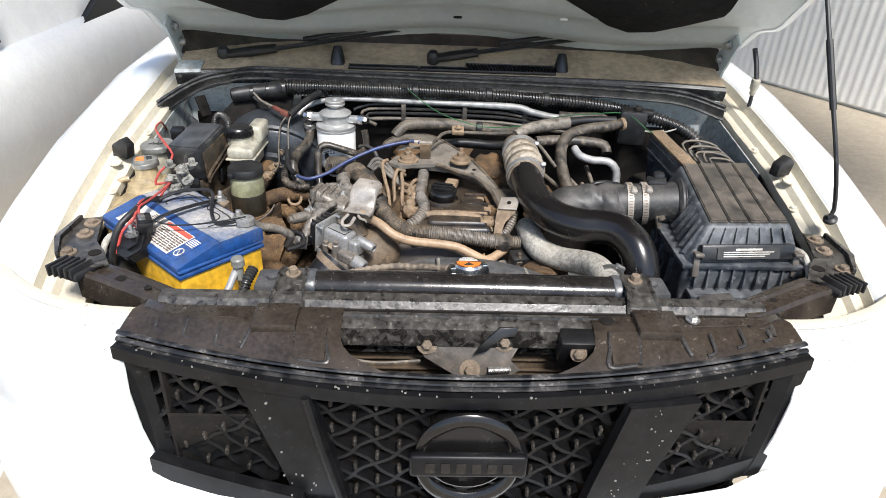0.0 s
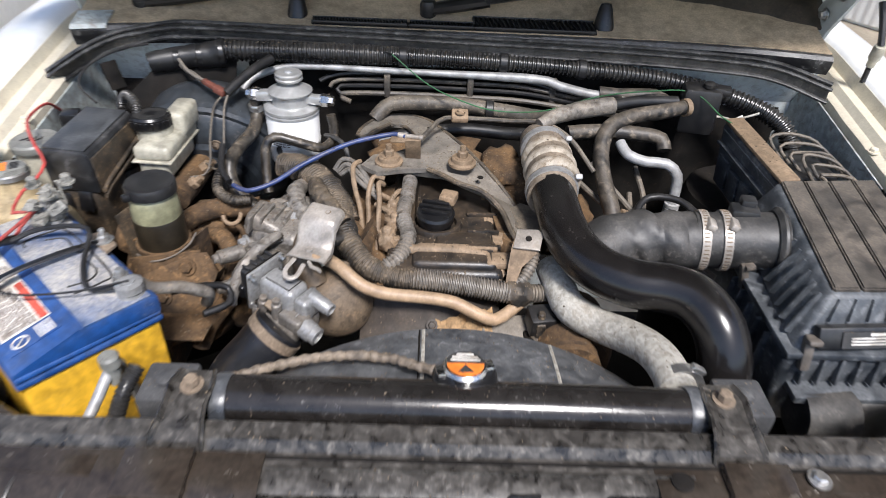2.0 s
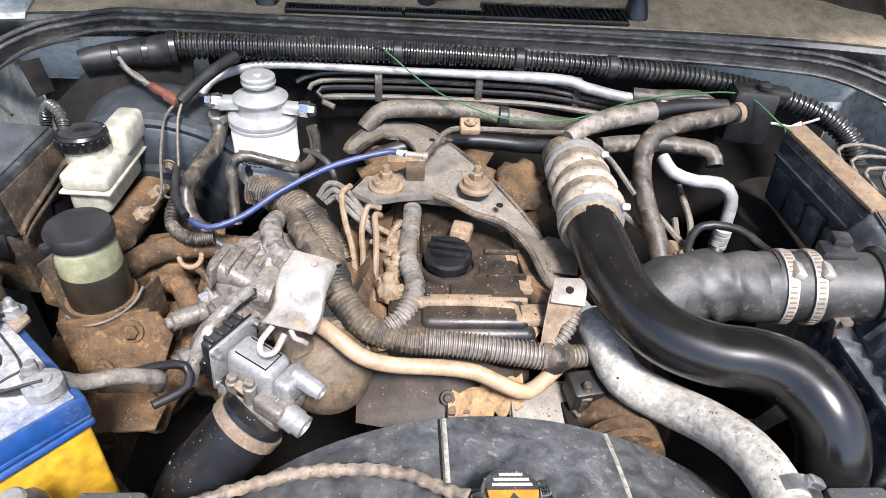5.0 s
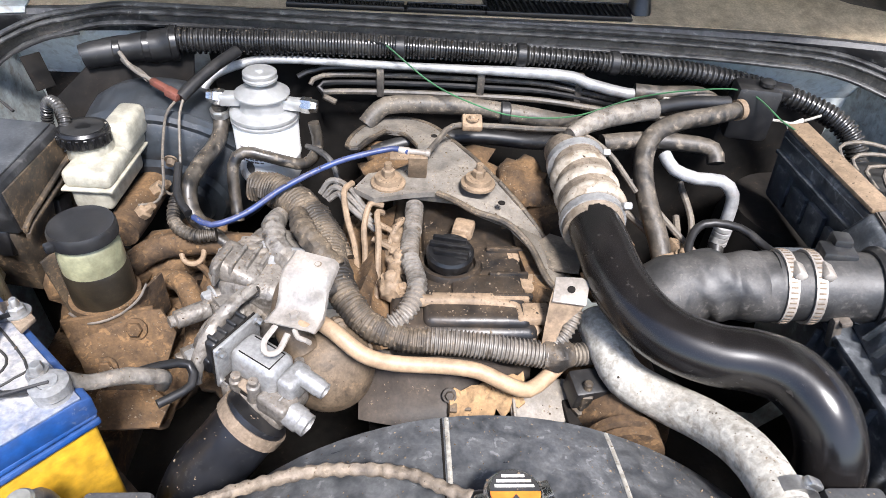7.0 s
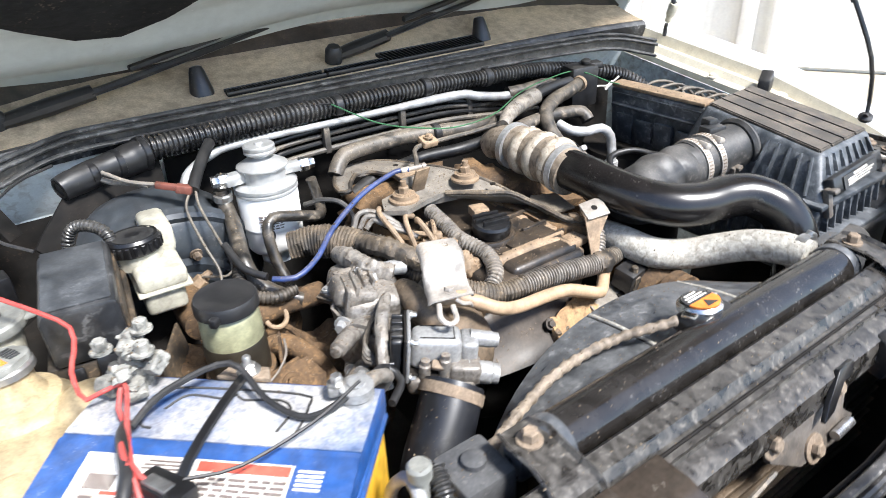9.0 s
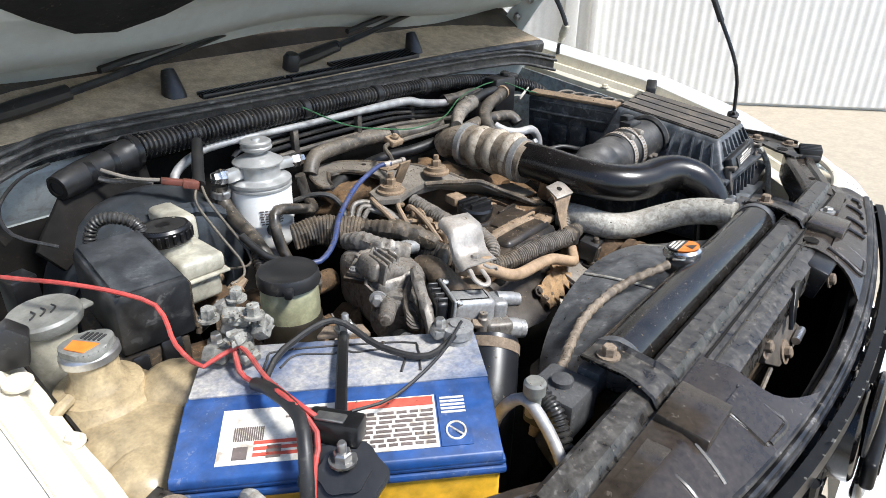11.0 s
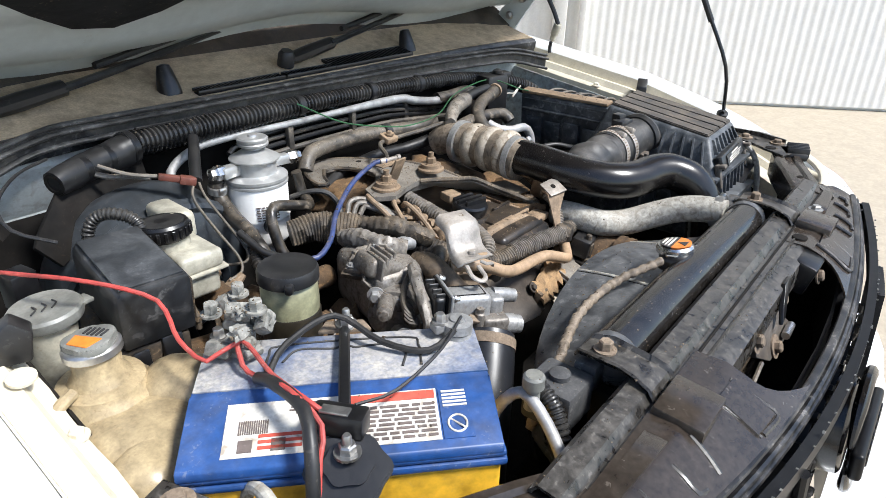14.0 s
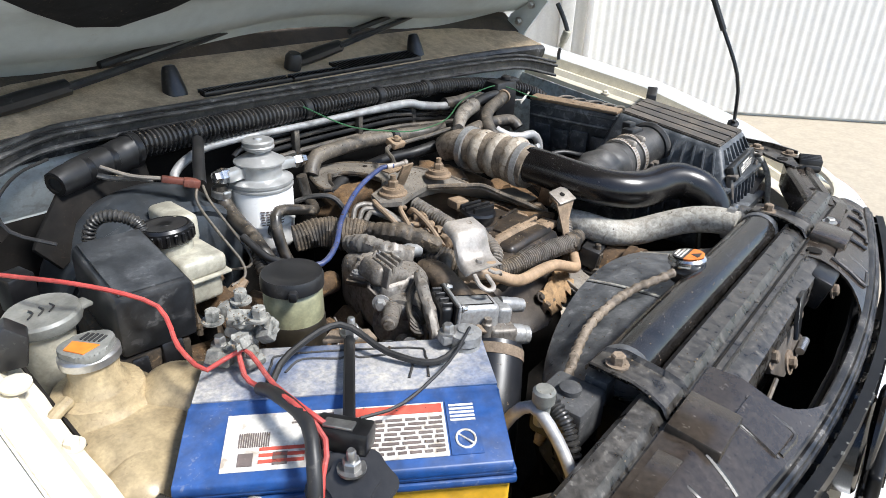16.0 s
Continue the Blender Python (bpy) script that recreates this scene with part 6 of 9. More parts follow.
box(bm, (-0.50, 0.36, 0.80), (0.14, 0.62, 0.08), (0, 0, 0), 0.012)
part("rail", bm, m_brown, rail)
bm = B()
prism(bm, [(-0.05, -0.02), (0.03, -0.03), (0.045, 0.0), (0.03, 0.02), (-0.03, 0.03)], 0, 0.004, pose(-0.40, 0.215, 0.895, 8, 10, 20), 0.001)
part("plate", bm, m_brown, rail, "mud-caked bracket plate with a hole")
for k, (c, sz) in enumerate((((-0.49, 0.42, 0.90), (0.10, 0.10, 0.10)), ((-0.40, 0.47, 0.90), (0.12, 0.08, 0.09)), ((-0.33, 0.40, 0.87), (0.07, 0.09, 0.10)), ((-0.31, 0.33, 0.84), (0.06, 0.08, 0.08)), ((-0.47, 0.24, 0.86), (0.07, 0.06, 0.06)))):
    lp = part("mud_clump", lump(B(), c, sz, (0, 0, 30 * k), 0.32, 4.0 + k), m_brown, rail, "caked mud over hidden brackets", 80)

# ---- engine ----
eng = thing("engine", (-0.01, 0.42, 0.5), "dusty diesel engine with a dark valve cover and cast front", "engine")
# block coloured black, standing in for shade behind the front covers
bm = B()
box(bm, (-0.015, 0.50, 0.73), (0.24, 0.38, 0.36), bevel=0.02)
part("block", bm, m_under, eng, "engine block in black for the shade around it")
bm = B()
box(bm, (-0.015, 0.45, 0.935), (0.18, 0.36, 0.07), bevel=0.014, seg=3)
box(bm, (0.0, 0.43, 0.965), (0.13, 0.30, 0.03), bevel=0.010, seg=3)
box(bm, (0.015, 0.335, 0.975), (0.09, 0.05, 0.02), bevel=0.006, seg=2)
vc = part("valve_cover", bm, m_vcover, eng, "black valve cover under patches of dust")
part("front_flange", box(B(), (-0.012, 0.285, 0.945), (0.17, 0.04, 0.03), bevel=0.008), m_vcover, vc)
for yy in (0.32, 0.36, 0.41):
    part("rib", box(B(), (0.045, yy, 0.982), (0.05, 0.006, 0.010), bevel=0.002), m_vcover, vc)
for i, y in enumerate((0.30, 0.355, 0.41, 0.47, 0.53)):
    part("rib", box(B(), (0.068, y, 0.973), (0.045, 0.03, 0.012), (0, 4, 6 * (-1) ** i), 0.003), m_tan, vc)
part("rib", box(B(), (0.005, 0.318, 0.982), (0.12, 0.010, 0.008), bevel=0.002), m_tan, vc)
bm = B()
for x, y, z in ((0.061, 0.335, 0.958), (-0.09, 0.34, 0.972), (-0.088, 0.45, 0.97), (0.075, 0.50, 0.975), (-0.05, 0.29, 0.965)):
    bm = lathe(B(), [(0.011, -0.03), (0.011, 0), (0.007, 0.001)], pose(x, y, z), 14)
    part("bolt", bolt(bm, (x, y, z), 0.007, 0.008), m_tan, vc)
bm = B()
rows = []
rng = random.Random(5)
for i in range(25):
    f = i / 24
    x = -0.142 + 0.215 * f
    bow = 0.020 * (2 * f - 1) ** 2
    low = 1.0 - 0.30 * max(0.0, (f - 0.45) / 0.55) + (0.05 * rng.uniform(-1, 1) if f > 0.3 else 0.0)
    rows.append([(x, 0.290 + 0.4 * bow, 0.934 - 0.2 * bow)] + [(x, 0.268 - 0.052 * low * g + bow, 0.928 - 0.070 * low * g - 0.010 * math.sin(3.14 * g) - 0.4 * bow) for g in (0.0, 0.2, 0.4, 0.6, 0.8, 1.0)] + [(x, 0.232 + bow + 0.02, 0.845 - 0.02 * low), (x, 0.30, 0.78)])
loft(bm, rows, 0.005)
tcov = part("timing_cover", bm, m_timing, eng, "dusty timing cover at the front of the engine")
part("bolt", bolt(B(), (-0.031, 0.240, 0.893), 0.006, 0.005, (0, -0.8, 0.6)), m_timing, tcov)
# black mass added where shade falls below the timing cover
part("front_shade", lump(B(), (0.0, 0.300, 0.79), (0.26, 0.07, 0.16), (0, 0, 0), 0.12, 3.3), m_under, eng, "black mass for the shade below the timing cover")
oc = thing("oil_cap", (-0.033, 0.373, 0.985), "black ribbed engine oil filler cap", "cap")
bm = B()
lathe(bm, [(0.026, -0.010), (0.027, 0.005), (0.0295, 0.008), (0.0305, 0.020), (0.028, 0.024), (0.01, 0.024)], pose(-0.031, 0.376, 0.988, 6, 0, 0), 32)
for i in range(3):
    box(bm, Vector((-0.031, 0.376, 1.0135)) + Vector((0, -0.0135 + 0.0135 * i, 0.001)), (0.054 - 0.010 * abs(i - 1), 0.0062, 0.010), (6, 0, -12), 0.002)
part("grip", bm, m_plastic, oc)
bm = B()
loft(bm, [[(-0.030 + 0.042 * k * math.cos(a), 0.379 + 0.036 * k * math.sin(a), z) for a in np.linspace(0, 2 * math.pi, 33)] for k, z in ((1.06, 0.965), (1.0, 0.984), (0.95, 0.988), (0.80, 0.988), (0.76, 0.980))])
part("collar", bm, m_vcover, oc, "raised oval collar around the cap")

side = part("head_casting", lump(lump(lump(B(), (0.088, 0.42, 0.945), (0.05, 0.20, 0.07), (0, 0, 4), 0.25, 1.0), (0.085, 0.56, 0.97), (0.07, 0.10, 0.08), (0, 0, 0), 0.3, 5.0), (0.075, 0.33, 0.945), (0.04, 0.06, 0.05), (0, 0, 0), 0.3, 7.0), m_brown, eng, "mud-caked casting beside the valve cover", 80)
part("head_casting", lump(lump(B(), (-0.135, 0.42, 0.93), (0.06, 0.26, 0.08), (0, 0, 0), 0.3, 2.5), (-0.05, 0.60, 0.97), (0.20, 0.08, 0.08), (0, 0, 0), 0.25, 8.5), m_brown, eng, "mud-caked injector side of the head", 80)
for k, (x, y) in enumerate(((-0.095, 0.385), (-0.10, 0.42), (-0.092, 0.455), (-0.105, 0.345))):
    bm = lump(B(), (x, y, 0.972), (0.030, 0.026, 0.03), (0, 0, 30 * k), 0.3, 3.0 + k)
    lathe(bm, [(0.008, 0), (0.008, 0.02), (0.005, 0.022)], pose(x, y, 0.975), 6)
    part("injector", bm, m_tan, eng, "dusty injector top", 80)
bm = B()
box(bm, (-0.018, 0.405, 1.0), (0.022, 0.02, 0.014), (0, 0, 5), 0.003)
box(bm, (-0.01, 0.432, 1.0), (0.028, 0.03, 0.016), (0, 0, -15), 0.004)
tagged(part("wire_connector", bm, m_tan), "small tan plug beside the oil cap", "connector")
# lifting plate across the valve cover
lift = thing("engine_bracket", (-0.03, 0.52, 1.02), "dusty pressed-steel bracket plate bolted over the engine", "bracket")
bm = B()
outer = [(-0.158, 0.478), (-0.130, 0.455), (-0.085, 0.468), (-0.045, 0.474), (-0.02, 0.455), (0.005, 0.432), (0.045, 0.42), (0.075, 0.395), (0.092, 0.345), (0.118, 0.33), (0.132, 0.342), (0.118, 0.385), (0.105, 0.44), (0.075, 0.48), (0.045, 0.515), (0.015, 0.56), (-0.02, 0.62), (-0.05, 0.662), (-0.09, 0.68), (-0.135, 0.67), (-0.165, 0.63), (-0.175, 0.59), (-0.16, 0.585), (-0.145, 0.61), (-0.12, 0.64), (-0.09, 0.635), (-0.07, 0.60), (-0.072, 0.555), (-0.10, 0.528), (-0.14, 0.515)]
tris = tessellate_polygon([[Vector((x, y, 0)) for x, y in outer]])
low, top = ([bm.verts.new((x, y, z)) for x, y in outer] for z in (1.022, 1.030))
for a, b, c in tris:
    bm.faces.new((top[a], top[b], top[c]))
    bm.faces.new((low[c], low[b], low[a]))
for i in range(len(outer)):
    j = (i + 1) % len(outer)
    bm.faces.new((low[i], low[j], top[j], top[i]))
bmesh.ops.recalc_face_normals(bm, faces=list(bm.faces))


def droop(v):
    """The plate's long arm bends down towards its end."""
    return Vector((v.x, v.y, v.z - 0.055 * max(0.0, min(1.0, (v.x - 0.02) / 0.09)) ** 1.5))


for v in bm.verts:
    v.co = droop(v.co)
part("plate", bm, m_plate, lift)
bm = B()
sweep(bm, [droop(Vector((*q, 1.028))) for q in outer[3:15]], 0.0045, 8, 0.006)
sweep(bm, [droop(Vector((*q, 1.028))) for q in outer[14:25]], 0.004, 8, 0.006)
sweep(bm, [droop(Vector((*q, 1.026))) for q in outer[22:29]], 0.004, 8, 0.006)
part("rim", bm, m_loom, lift)
for x, y in ((-0.112, 0.492), (0.012, 0.496)):
    bm = B()
    lathe(bm, [(0.024, 0), (0.024, 0.004), (0.019, 0.006), (0.018, 0.012), (0.012, 0.013)], pose(x, y, 1.029), 24)
    bolt(bm, (x, y, 1.040), 0.009, 0.012)
    lathe(bm, [(0.005, 0), (0.005, 0.01)], pose(x, y, 1.052), 12)
    part("stud", bm, m_tan, lift)
for x, y, z in ((0.042, 0.46, 1.0235), (-0.045, 0.625, 1.0295)):
    part("hole", lathe(B(), [(0.005, 0), (0.005, 0.0012)], pose(x, y, z), 12), m_under, lift)
bm = B()
box(bm, (-0.072, 0.505, 1.048), (0.026, 0.004, 0.05), (25, 0, 0), 0.001)
box(bm, (-0.085, 0.512, 1.062), (0.05, 0.02, 0.003), (0, 0, 0), 0.001)
part("tab", bm, m_tan, lift)
bm = B()
prism(bm, [(0.085, 0.37), (0.135, 0.36), (0.15, 0.42), (0.11, 0.44), (0.09, 0.42)], 0.985, 0.989, None)
part("foot", bm, m_cond, lift)
bm = B()
bolt(bm, (0.118, 0.345, 0.977), 0.009, 0.008)
part("bolt", bm, m_tan, lift)

# injector lines, tan steel
for i, (a, b, c, d, e) in enumerate((
        ((-0.118, 0.46, 1.015), (-0.135, 0.455, 1.02), (-0.142, 0.43, 1.0), (-0.14, 0.41, 0.97), (-0.14, 0.38, 0.94)),
        ((-0.118, 0.45, 1.01), (-0.125, 0.435, 1.02), (-0.122, 0.41, 1.005), (-0.122, 0.38, 0.98), (-0.122, 0.33, 0.93)),
        ((-0.09, 0.45, 1.0), (-0.10, 0.43, 1.0), (-0.108, 0.415, 0.985), (-0.112, 0.40, 0.96), (-0.115, 0.39, 0.93)),
        ((-0.16, 0.49, 1.03), (-0.17, 0.47, 1.03), (-0.165, 0.44, 1.01), (-0.155, 0.42, 0.98), (-0.15, 0.40, 0.95)))):
    hose("injector_line", [a, b, c, d, e], 0.0042, m_tan, "dusty bent steel injector line", "pipe", "injector lines", seg=8, step=0.006)
for x, y in ((-0.085, 0.405), (-0.082, 0.44)):
    bm = B()
    lathe(bm, [(0.009, 0), (0.009, 0.02), (0.006, 0.022)], axis((x - 0.02, y, 0.985), (x + 0.02, y - 0.01, 0.98)), 6)
    sweep(bm, [(x - 0.045, y + 0.012, 0.992), (x - 0.02, y, 0.985)], 0.004, 8)
    tagged(part("pipe_union", bm, m_tan), "dusty hexagonal injector pipe union", "union", "pipe unions")

# cloth and tape wrapped looms
LOOM = [(-0.30, 0.52, 1.0), (-0.262, 0.50, 1.005), (-0.225, 0.465, 1.0), (-0.195, 0.42, 0.99), (-0.178, 0.37, 0.985), (-0.160, 0.325, 0.975), (-0.13, 0.29, 0.962), (-0.09, 0.275, 0.955), (-0.05, 0.27, 0.955)]
hose("wiring_loom", LOOM, [0.020, 0.025, 0.026, 0.025, 0.022, 0.020, 0.018, 0.017, 0.016], m_loom, "thick engine wiring loom in dirty tape", "loom", pitch=0.0052, depth=0.0012, lumps=0.14)
hose("wire_conduit", [(-0.06, 0.271, 0.956), (-0.02, 0.268, 0.955), (0.04, 0.262, 0.95), (0.085, 0.258, 0.945)], 0.0165, m_gcond, "grey split corrugated conduit along the front of the engine", "conduit", pitch=0.0048, depth=0.0026, seg=16)
hose("wiring_loom", [(0.078, 0.259, 0.946), (0.095, 0.259, 0.945), (0.112, 0.262, 0.943)], [0.017, 0.019, 0.017], m_loom, "muddy tape joint between two conduits", "loom", lumps=0.25, step=0.004)
hose("wire_conduit", [(0.105, 0.261, 0.943), (0.13, 0.265, 0.941), (0.165, 0.275, 0.94)], 0.0145, m_cond, "dark grey corrugated conduit end", "conduit", pitch=0.0048, depth=0.0024, seg=14)
hose("wire_conduit", [(0.085, 0.262, 0.95), (0.105, 0.275, 0.965), (0.118, 0.295, 0.985), (0.112, 0.31, 1.0)], 0.0095, m_gcond, "thin grey corrugated conduit rising to a clip", "conduit", pitch=0.0055, depth=0.002)
hose("wire_conduit", [(-0.075, 0.475, 1.005), (-0.078, 0.43, 0.998), (-0.082, 0.385, 0.992), (-0.072, 0.335, 0.985), (-0.085, 0.30, 0.975), (-0.105, 0.285, 0.965)], 0.0125, m_gcond, "grey corrugated conduit over the valve cover", "conduit", pitch=0.006, depth=0.0025, lumps=0.08)
hose("wiring_loom", [(-0.225, 0.47, 1.0), (-0.20, 0.455, 0.995), (-0.178, 0.425, 0.985), (-0.165, 0.40, 0.97)], 0.012, m_loom, "branch of the loom in muddy tape", "loom", pitch=0.006, depth=0.0015, lumps=0.12)
for pts in ([(-0.255, 0.45, 1.0), (-0.256, 0.415, 1.012), (-0.247, 0.378, 1.008), (-0.222, 0.352, 1.0)], [(-0.226, 0.43, 1.018), (-0.214, 0.392, 1.024), (-0.195, 0.365, 1.015), (-0.172, 0.345, 1.0)]):
    hose("wiring_loom", pts, [0.013, 0.015, 0.016, 0.015], m_tape if pts[0][0] < -0.24 else m_loom, "loom branch in dirty grey tape", "loom", lumps=0.18, step=0.004, pitch=0.011, depth=0.0012)
cn = thing("wire_connector", (-0.255, 0.375, 0.99), "dusty grey multi-way connector on the loom", "connector")
bm = B()
for i in range(4):
    box(bm, (-0.280 + 0.004 * i, 0.350 + 0.013 * i, 1.0 + 0.003 * (i % 2)), (0.05, 0.010, 0.016), (0, 0, 20 - 8 * i), 0.003)
part("housing", bm, m_tape, cn)
for i in range(4):
    hose("black_wire", [(-0.262, 0.355 + 0.01 * i, 1.0 + 0.004 * i), (-0.297 - 0.005 * (i % 2), 0.350 + 0.008 * i, 1.006 - 0.006 * i), (-0.322 + 0.008 * i, 0.342 + 0.004 * i, 0.992 - 0.003 * i), (-0.31, 0.328, 0.975), (-0.30, 0.31, 0.95)], 0.003, m_drubber, "thin dusty sensor wire", "wire", "sensor wires", seg=6, lumps=0.2)
TP = Matrix.Translation((-0.285, 0.368, 0.992)) @ pose(0, 0, 0, 14, -10, 0)
tri = [(-0.036, 0.014), (0.010, 0.034), (0.036, 0.010), (0.020, -0.028), (-0.010, -0.030)]
part("gasket", prism(B(), [(x * 1.12, y * 1.12) for x, y in tri], -0.006, 0.002, TP, 0.001), m_loom, cn, "dark muddy gasket edge")
part("cover_plate", prism(B(), tri, 0.001, 0.010, TP, 0.003), m_cast, cn, "grey cast cover plate")
for x, y in ((-0.026, 0.010), (0.026, 0.012), (0.012, -0.022)):
    part("screw", bolt(B(), TP @ Vector((x, y, 0.010)), 0.004, 0.004), m_alu, cn)

# tan steel coolant pipe across the front
hose("coolant_pipe", [(-0.20, 0.285, 0.985), (-0.166, 0.255, 0.985), (-0.135, 0.238, 0.968), (-0.10, 0.236, 0.955), (-0.04, 0.238, 0.948), (0.0, 0.236, 0.942), (0.035, 0.228, 0.928), (0.06, 0.228, 0.918), (0.085, 0.245, 0.922), (0.105, 0.262, 0.93)], 0.0095, m_steeltan, "dusty tan steel coolant pipe", "pipe", seg=12)
# flat brown hose along the valve cover front
hose("breather_pipe", [(-0.07, 0.315, 0.978), (0.0, 0.315, 0.978), (0.045, 0.31, 0.975), (0.06, 0.295, 0.965), (0.075, 0.285, 0.955)], 0.008, m_tan, "dusty breather pipe along the valve cover", "pipe")
# right-hand angle bracket
ab = thing("angle_bracket", (0.10, 0.28, 0.97), "dusty bent steel bracket with a slot", "bracket")
bm = B()
loft(bm, [[(0.075, 0.262, 0.955), (0.090, 0.262, 0.96)], [(0.078, 0.275, 0.985), (0.098, 0.270, 0.985)], [(0.082, 0.288, 1.012), (0.120, 0.276, 1.010)], [(0.090, 0.308, 1.020), (0.125, 0.300, 1.016)], [(0.096, 0.312, 1.005), (0.125, 0.304, 1.002)]], 0.003)
part("plate", bm, m_tan, ab)
bm = B()
prism(bm, [(-0.021, -0.016), (0.018, -0.018), (0.021, 0.012), (0.012, 0.018), (-0.018, 0.017)], 0.0, 0.003, pose(0.106, 0.293, 1.0175, 22, -6, -12), 0.001)
tabp = part("tab", bm, m_bracket, ab, "bright bent tab")
part("hole", lathe(B(), [(0.0048, 0), (0.0048, 0.0012), (0.002, 0.0013)], pose(0.106, 0.293, 1.0202, 22, -6, -12), 14), m_under, tabp)

# ---- exhaust gas valve, motor and bright bracket ----
egr = thing("egr_valve", (-0.24, 0.23, 0.9), "grey cast aluminium exhaust gas valve with its motor", "valve")
EM = Matrix.Translation((-0.241, 0.223, 0.986)) @ pose(0, 0, 0, 0, 6, -32)


def cast_block(c, size, bevel=0.004, seg=3, taper=None):
    """Rounded block in the valve's own frame: x along its motor, z up from the motor's top."""
    bm = box(B(), (0, 0, 0), size, (0, 0, 0), bevel, seg, taper)
    bm.transform(EM @ Matrix.Translation(c))
    return bm


def cast_pipe(a, b, prof, seg=18):
    return lathe(B(), prof, axis(EM @ Vector(a), EM @ Vector(b)), seg)


motor = part("motor", cast_block((0, 0, -0.022), (0.064, 0.042, 0.044), 0.009, 4, (0.95, 0.92)), m_alu, egr)
for c, sz in (((0, 0.0125, 0.0002), (0.042, 0.0010, 0.0012)), ((0, -0.0125, 0.0002), (0.042, 0.0010, 0.0012)), ((0.021, 0, 0.0002), (0.0010, 0.026, 0.0012))):
    part("groove", cast_block(c, sz, 0.0), m_under, motor)
flange = part("flange", cast_block((-0.035, 0.0, -0.022), (0.005, 0.068, 0.064), 0.0022), m_alu, egr)
part("gasket", cast_block((-0.0392, 0.0, -0.022), (0.003, 0.066, 0.062), 0.001), m_under, flange)
for y, z in ((0.029, 0.005), (-0.029, 0.005), (-0.029, -0.048), (0.029, -0.048)):
    part("bolt", bolt(B(), EM @ Vector((-0.0325, y, z)), 0.0038, 0.007, EM.to_3x3() @ Vector((1, 0, 0))), m_steel, flange)
plug = part("plug", cast_block((-0.049, 0.0, -0.022), (0.016, 0.056, 0.054), 0.005), m_dplastic, egr, "dusty black connector cover")
for k in range(4):
    part("rib", cast_block((-0.049, -0.021 + 0.014 * k, 0.006), (0.014, 0.004, 0.008), 0.0015), m_dplastic, plug)
part("socket", cast_block((-0.062, -0.020, -0.036), (0.026, 0.022, 0.022), 0.004), m_plastic, plug)
for i in range(4):
    q = [EM @ Vector((-0.072, -0.020 + 0.004 * i, -0.036)), EM @ Vector((-0.088, -0.010 + 0.004 * i, -0.034 + 0.004 * i)), EM @ Vector((-0.080, 0.030 + 0.003 * i, -0.012)), EM @ Vector((-0.060, 0.062, 0.002 + 0.003 * i))]
    part("wire", sweep(B(), q, 0.0032, 6, 0.006, lumps=0.15), m_drubber, plug, "dusty sensor wire")
part("end_block", cast_block((0.041, 0.004, -0.026), (0.022, 0.038, 0.036), 0.006), m_alu, egr)
part("end_block", cast_block((0.036, -0.018, -0.044), (0.040, 0.030, 0.028), 0.006), m_cast, egr)
part("stub", cast_pipe((0.048, 0.010, -0.015), (0.082, 0.010, -0.019), [(0.0105, -0.006), (0.0105, 0.022), (0.0095, 0.024), (0.0095, 0.030), (0.0070, 0.031), (0.0065, 0.024)]), m_alu, egr)
part("stub", cast_pipe((0.046, -0.018, -0.045), (0.082, -0.018, -0.050), [(0.0145, -0.008), (0.0145, 0.022), (0.0130, 0.024), (0.0130, 0.032), (0.0095, 0.033), (0.0090, 0.026)]), m_alu, egr)
for x, y, z in ((0.010, -0.026, -0.026), (-0.014, -0.027, -0.034), (0.030, 0.026, -0.030)):
    part("lug", cast_pipe((x, y, z - 0.02), (x, y, z + 0.02), [(0.0075, 0), (0.0075, 0.024), (0.0055, 0.026), (0.0055, 0.032), (0.001, 0.033)], 12), m_cast, egr)
part("seam", cast_block((0.0, -0.003, -0.046), (0.074, 0.052, 0.006), 0.002), m_under, egr)
part("base", cast_block((0.008, -0.006, -0.060), (0.085, 0.058, 0.026), 0.008), m_cast, egr, "dirty cast base")
bm = lathe(B(), [(0.030, -0.075), (0.046, -0.055), (0.055, -0.02), (0.056, 0.008), (0.050, 0.028), (0.034, 0.042), (0.012, 0.046)], axis((-0.178, 0.275, 0.905), (-0.150, 0.205, 0.955)), 32)
body = part("body", bm, m_warmcast, egr, "tan dusty round cast body")
for a in (0.3, 1.2, 2.4):
    q = axis((-0.178, 0.275, 0.905), (-0.150, 0.205, 0.955)) @ Vector((0.052 * math.cos(a), 0.052 * math.sin(a), 0.012))
    part("lug", lathe(B(), [(0.010, -0.012), (0.010, 0.006), (0.006, 0.008), (0.006, 0.014), (0.001, 0.015)], axis(q, q + Vector((0.03, -0.07, 0.05))), 12), m_warmcast, body)
part("neck", sweep(B(), [(-0.222, 0.330, 0.985), (-0.224, 0.305, 0.990), (-0.222, 0.280, 0.975), (-0.205, 0.262, 0.945)], [0.017, 0.018, 0.019, 0.021], 18, 0.006), m_warmcast, egr, "tan cast neck")
part("flange_loom", sweep(B(), [(-0.262, 0.305, 1.004), (-0.282, 0.282, 1.000), (-0.302, 0.252, 0.985), (-0.315, 0.232, 0.962), (-0.318, 0.218, 0.940)], [0.0075, 0.0085, 0.0085, 0.008, 0.007], 12, 0.004, lumps=0.22), m_tape, egr, "muddy taped wires along the flange")
wb = thing("support_bracket", (-0.18, 0.27, 1.0), "bright bent steel bracket over the exhaust gas valve", "bracket")
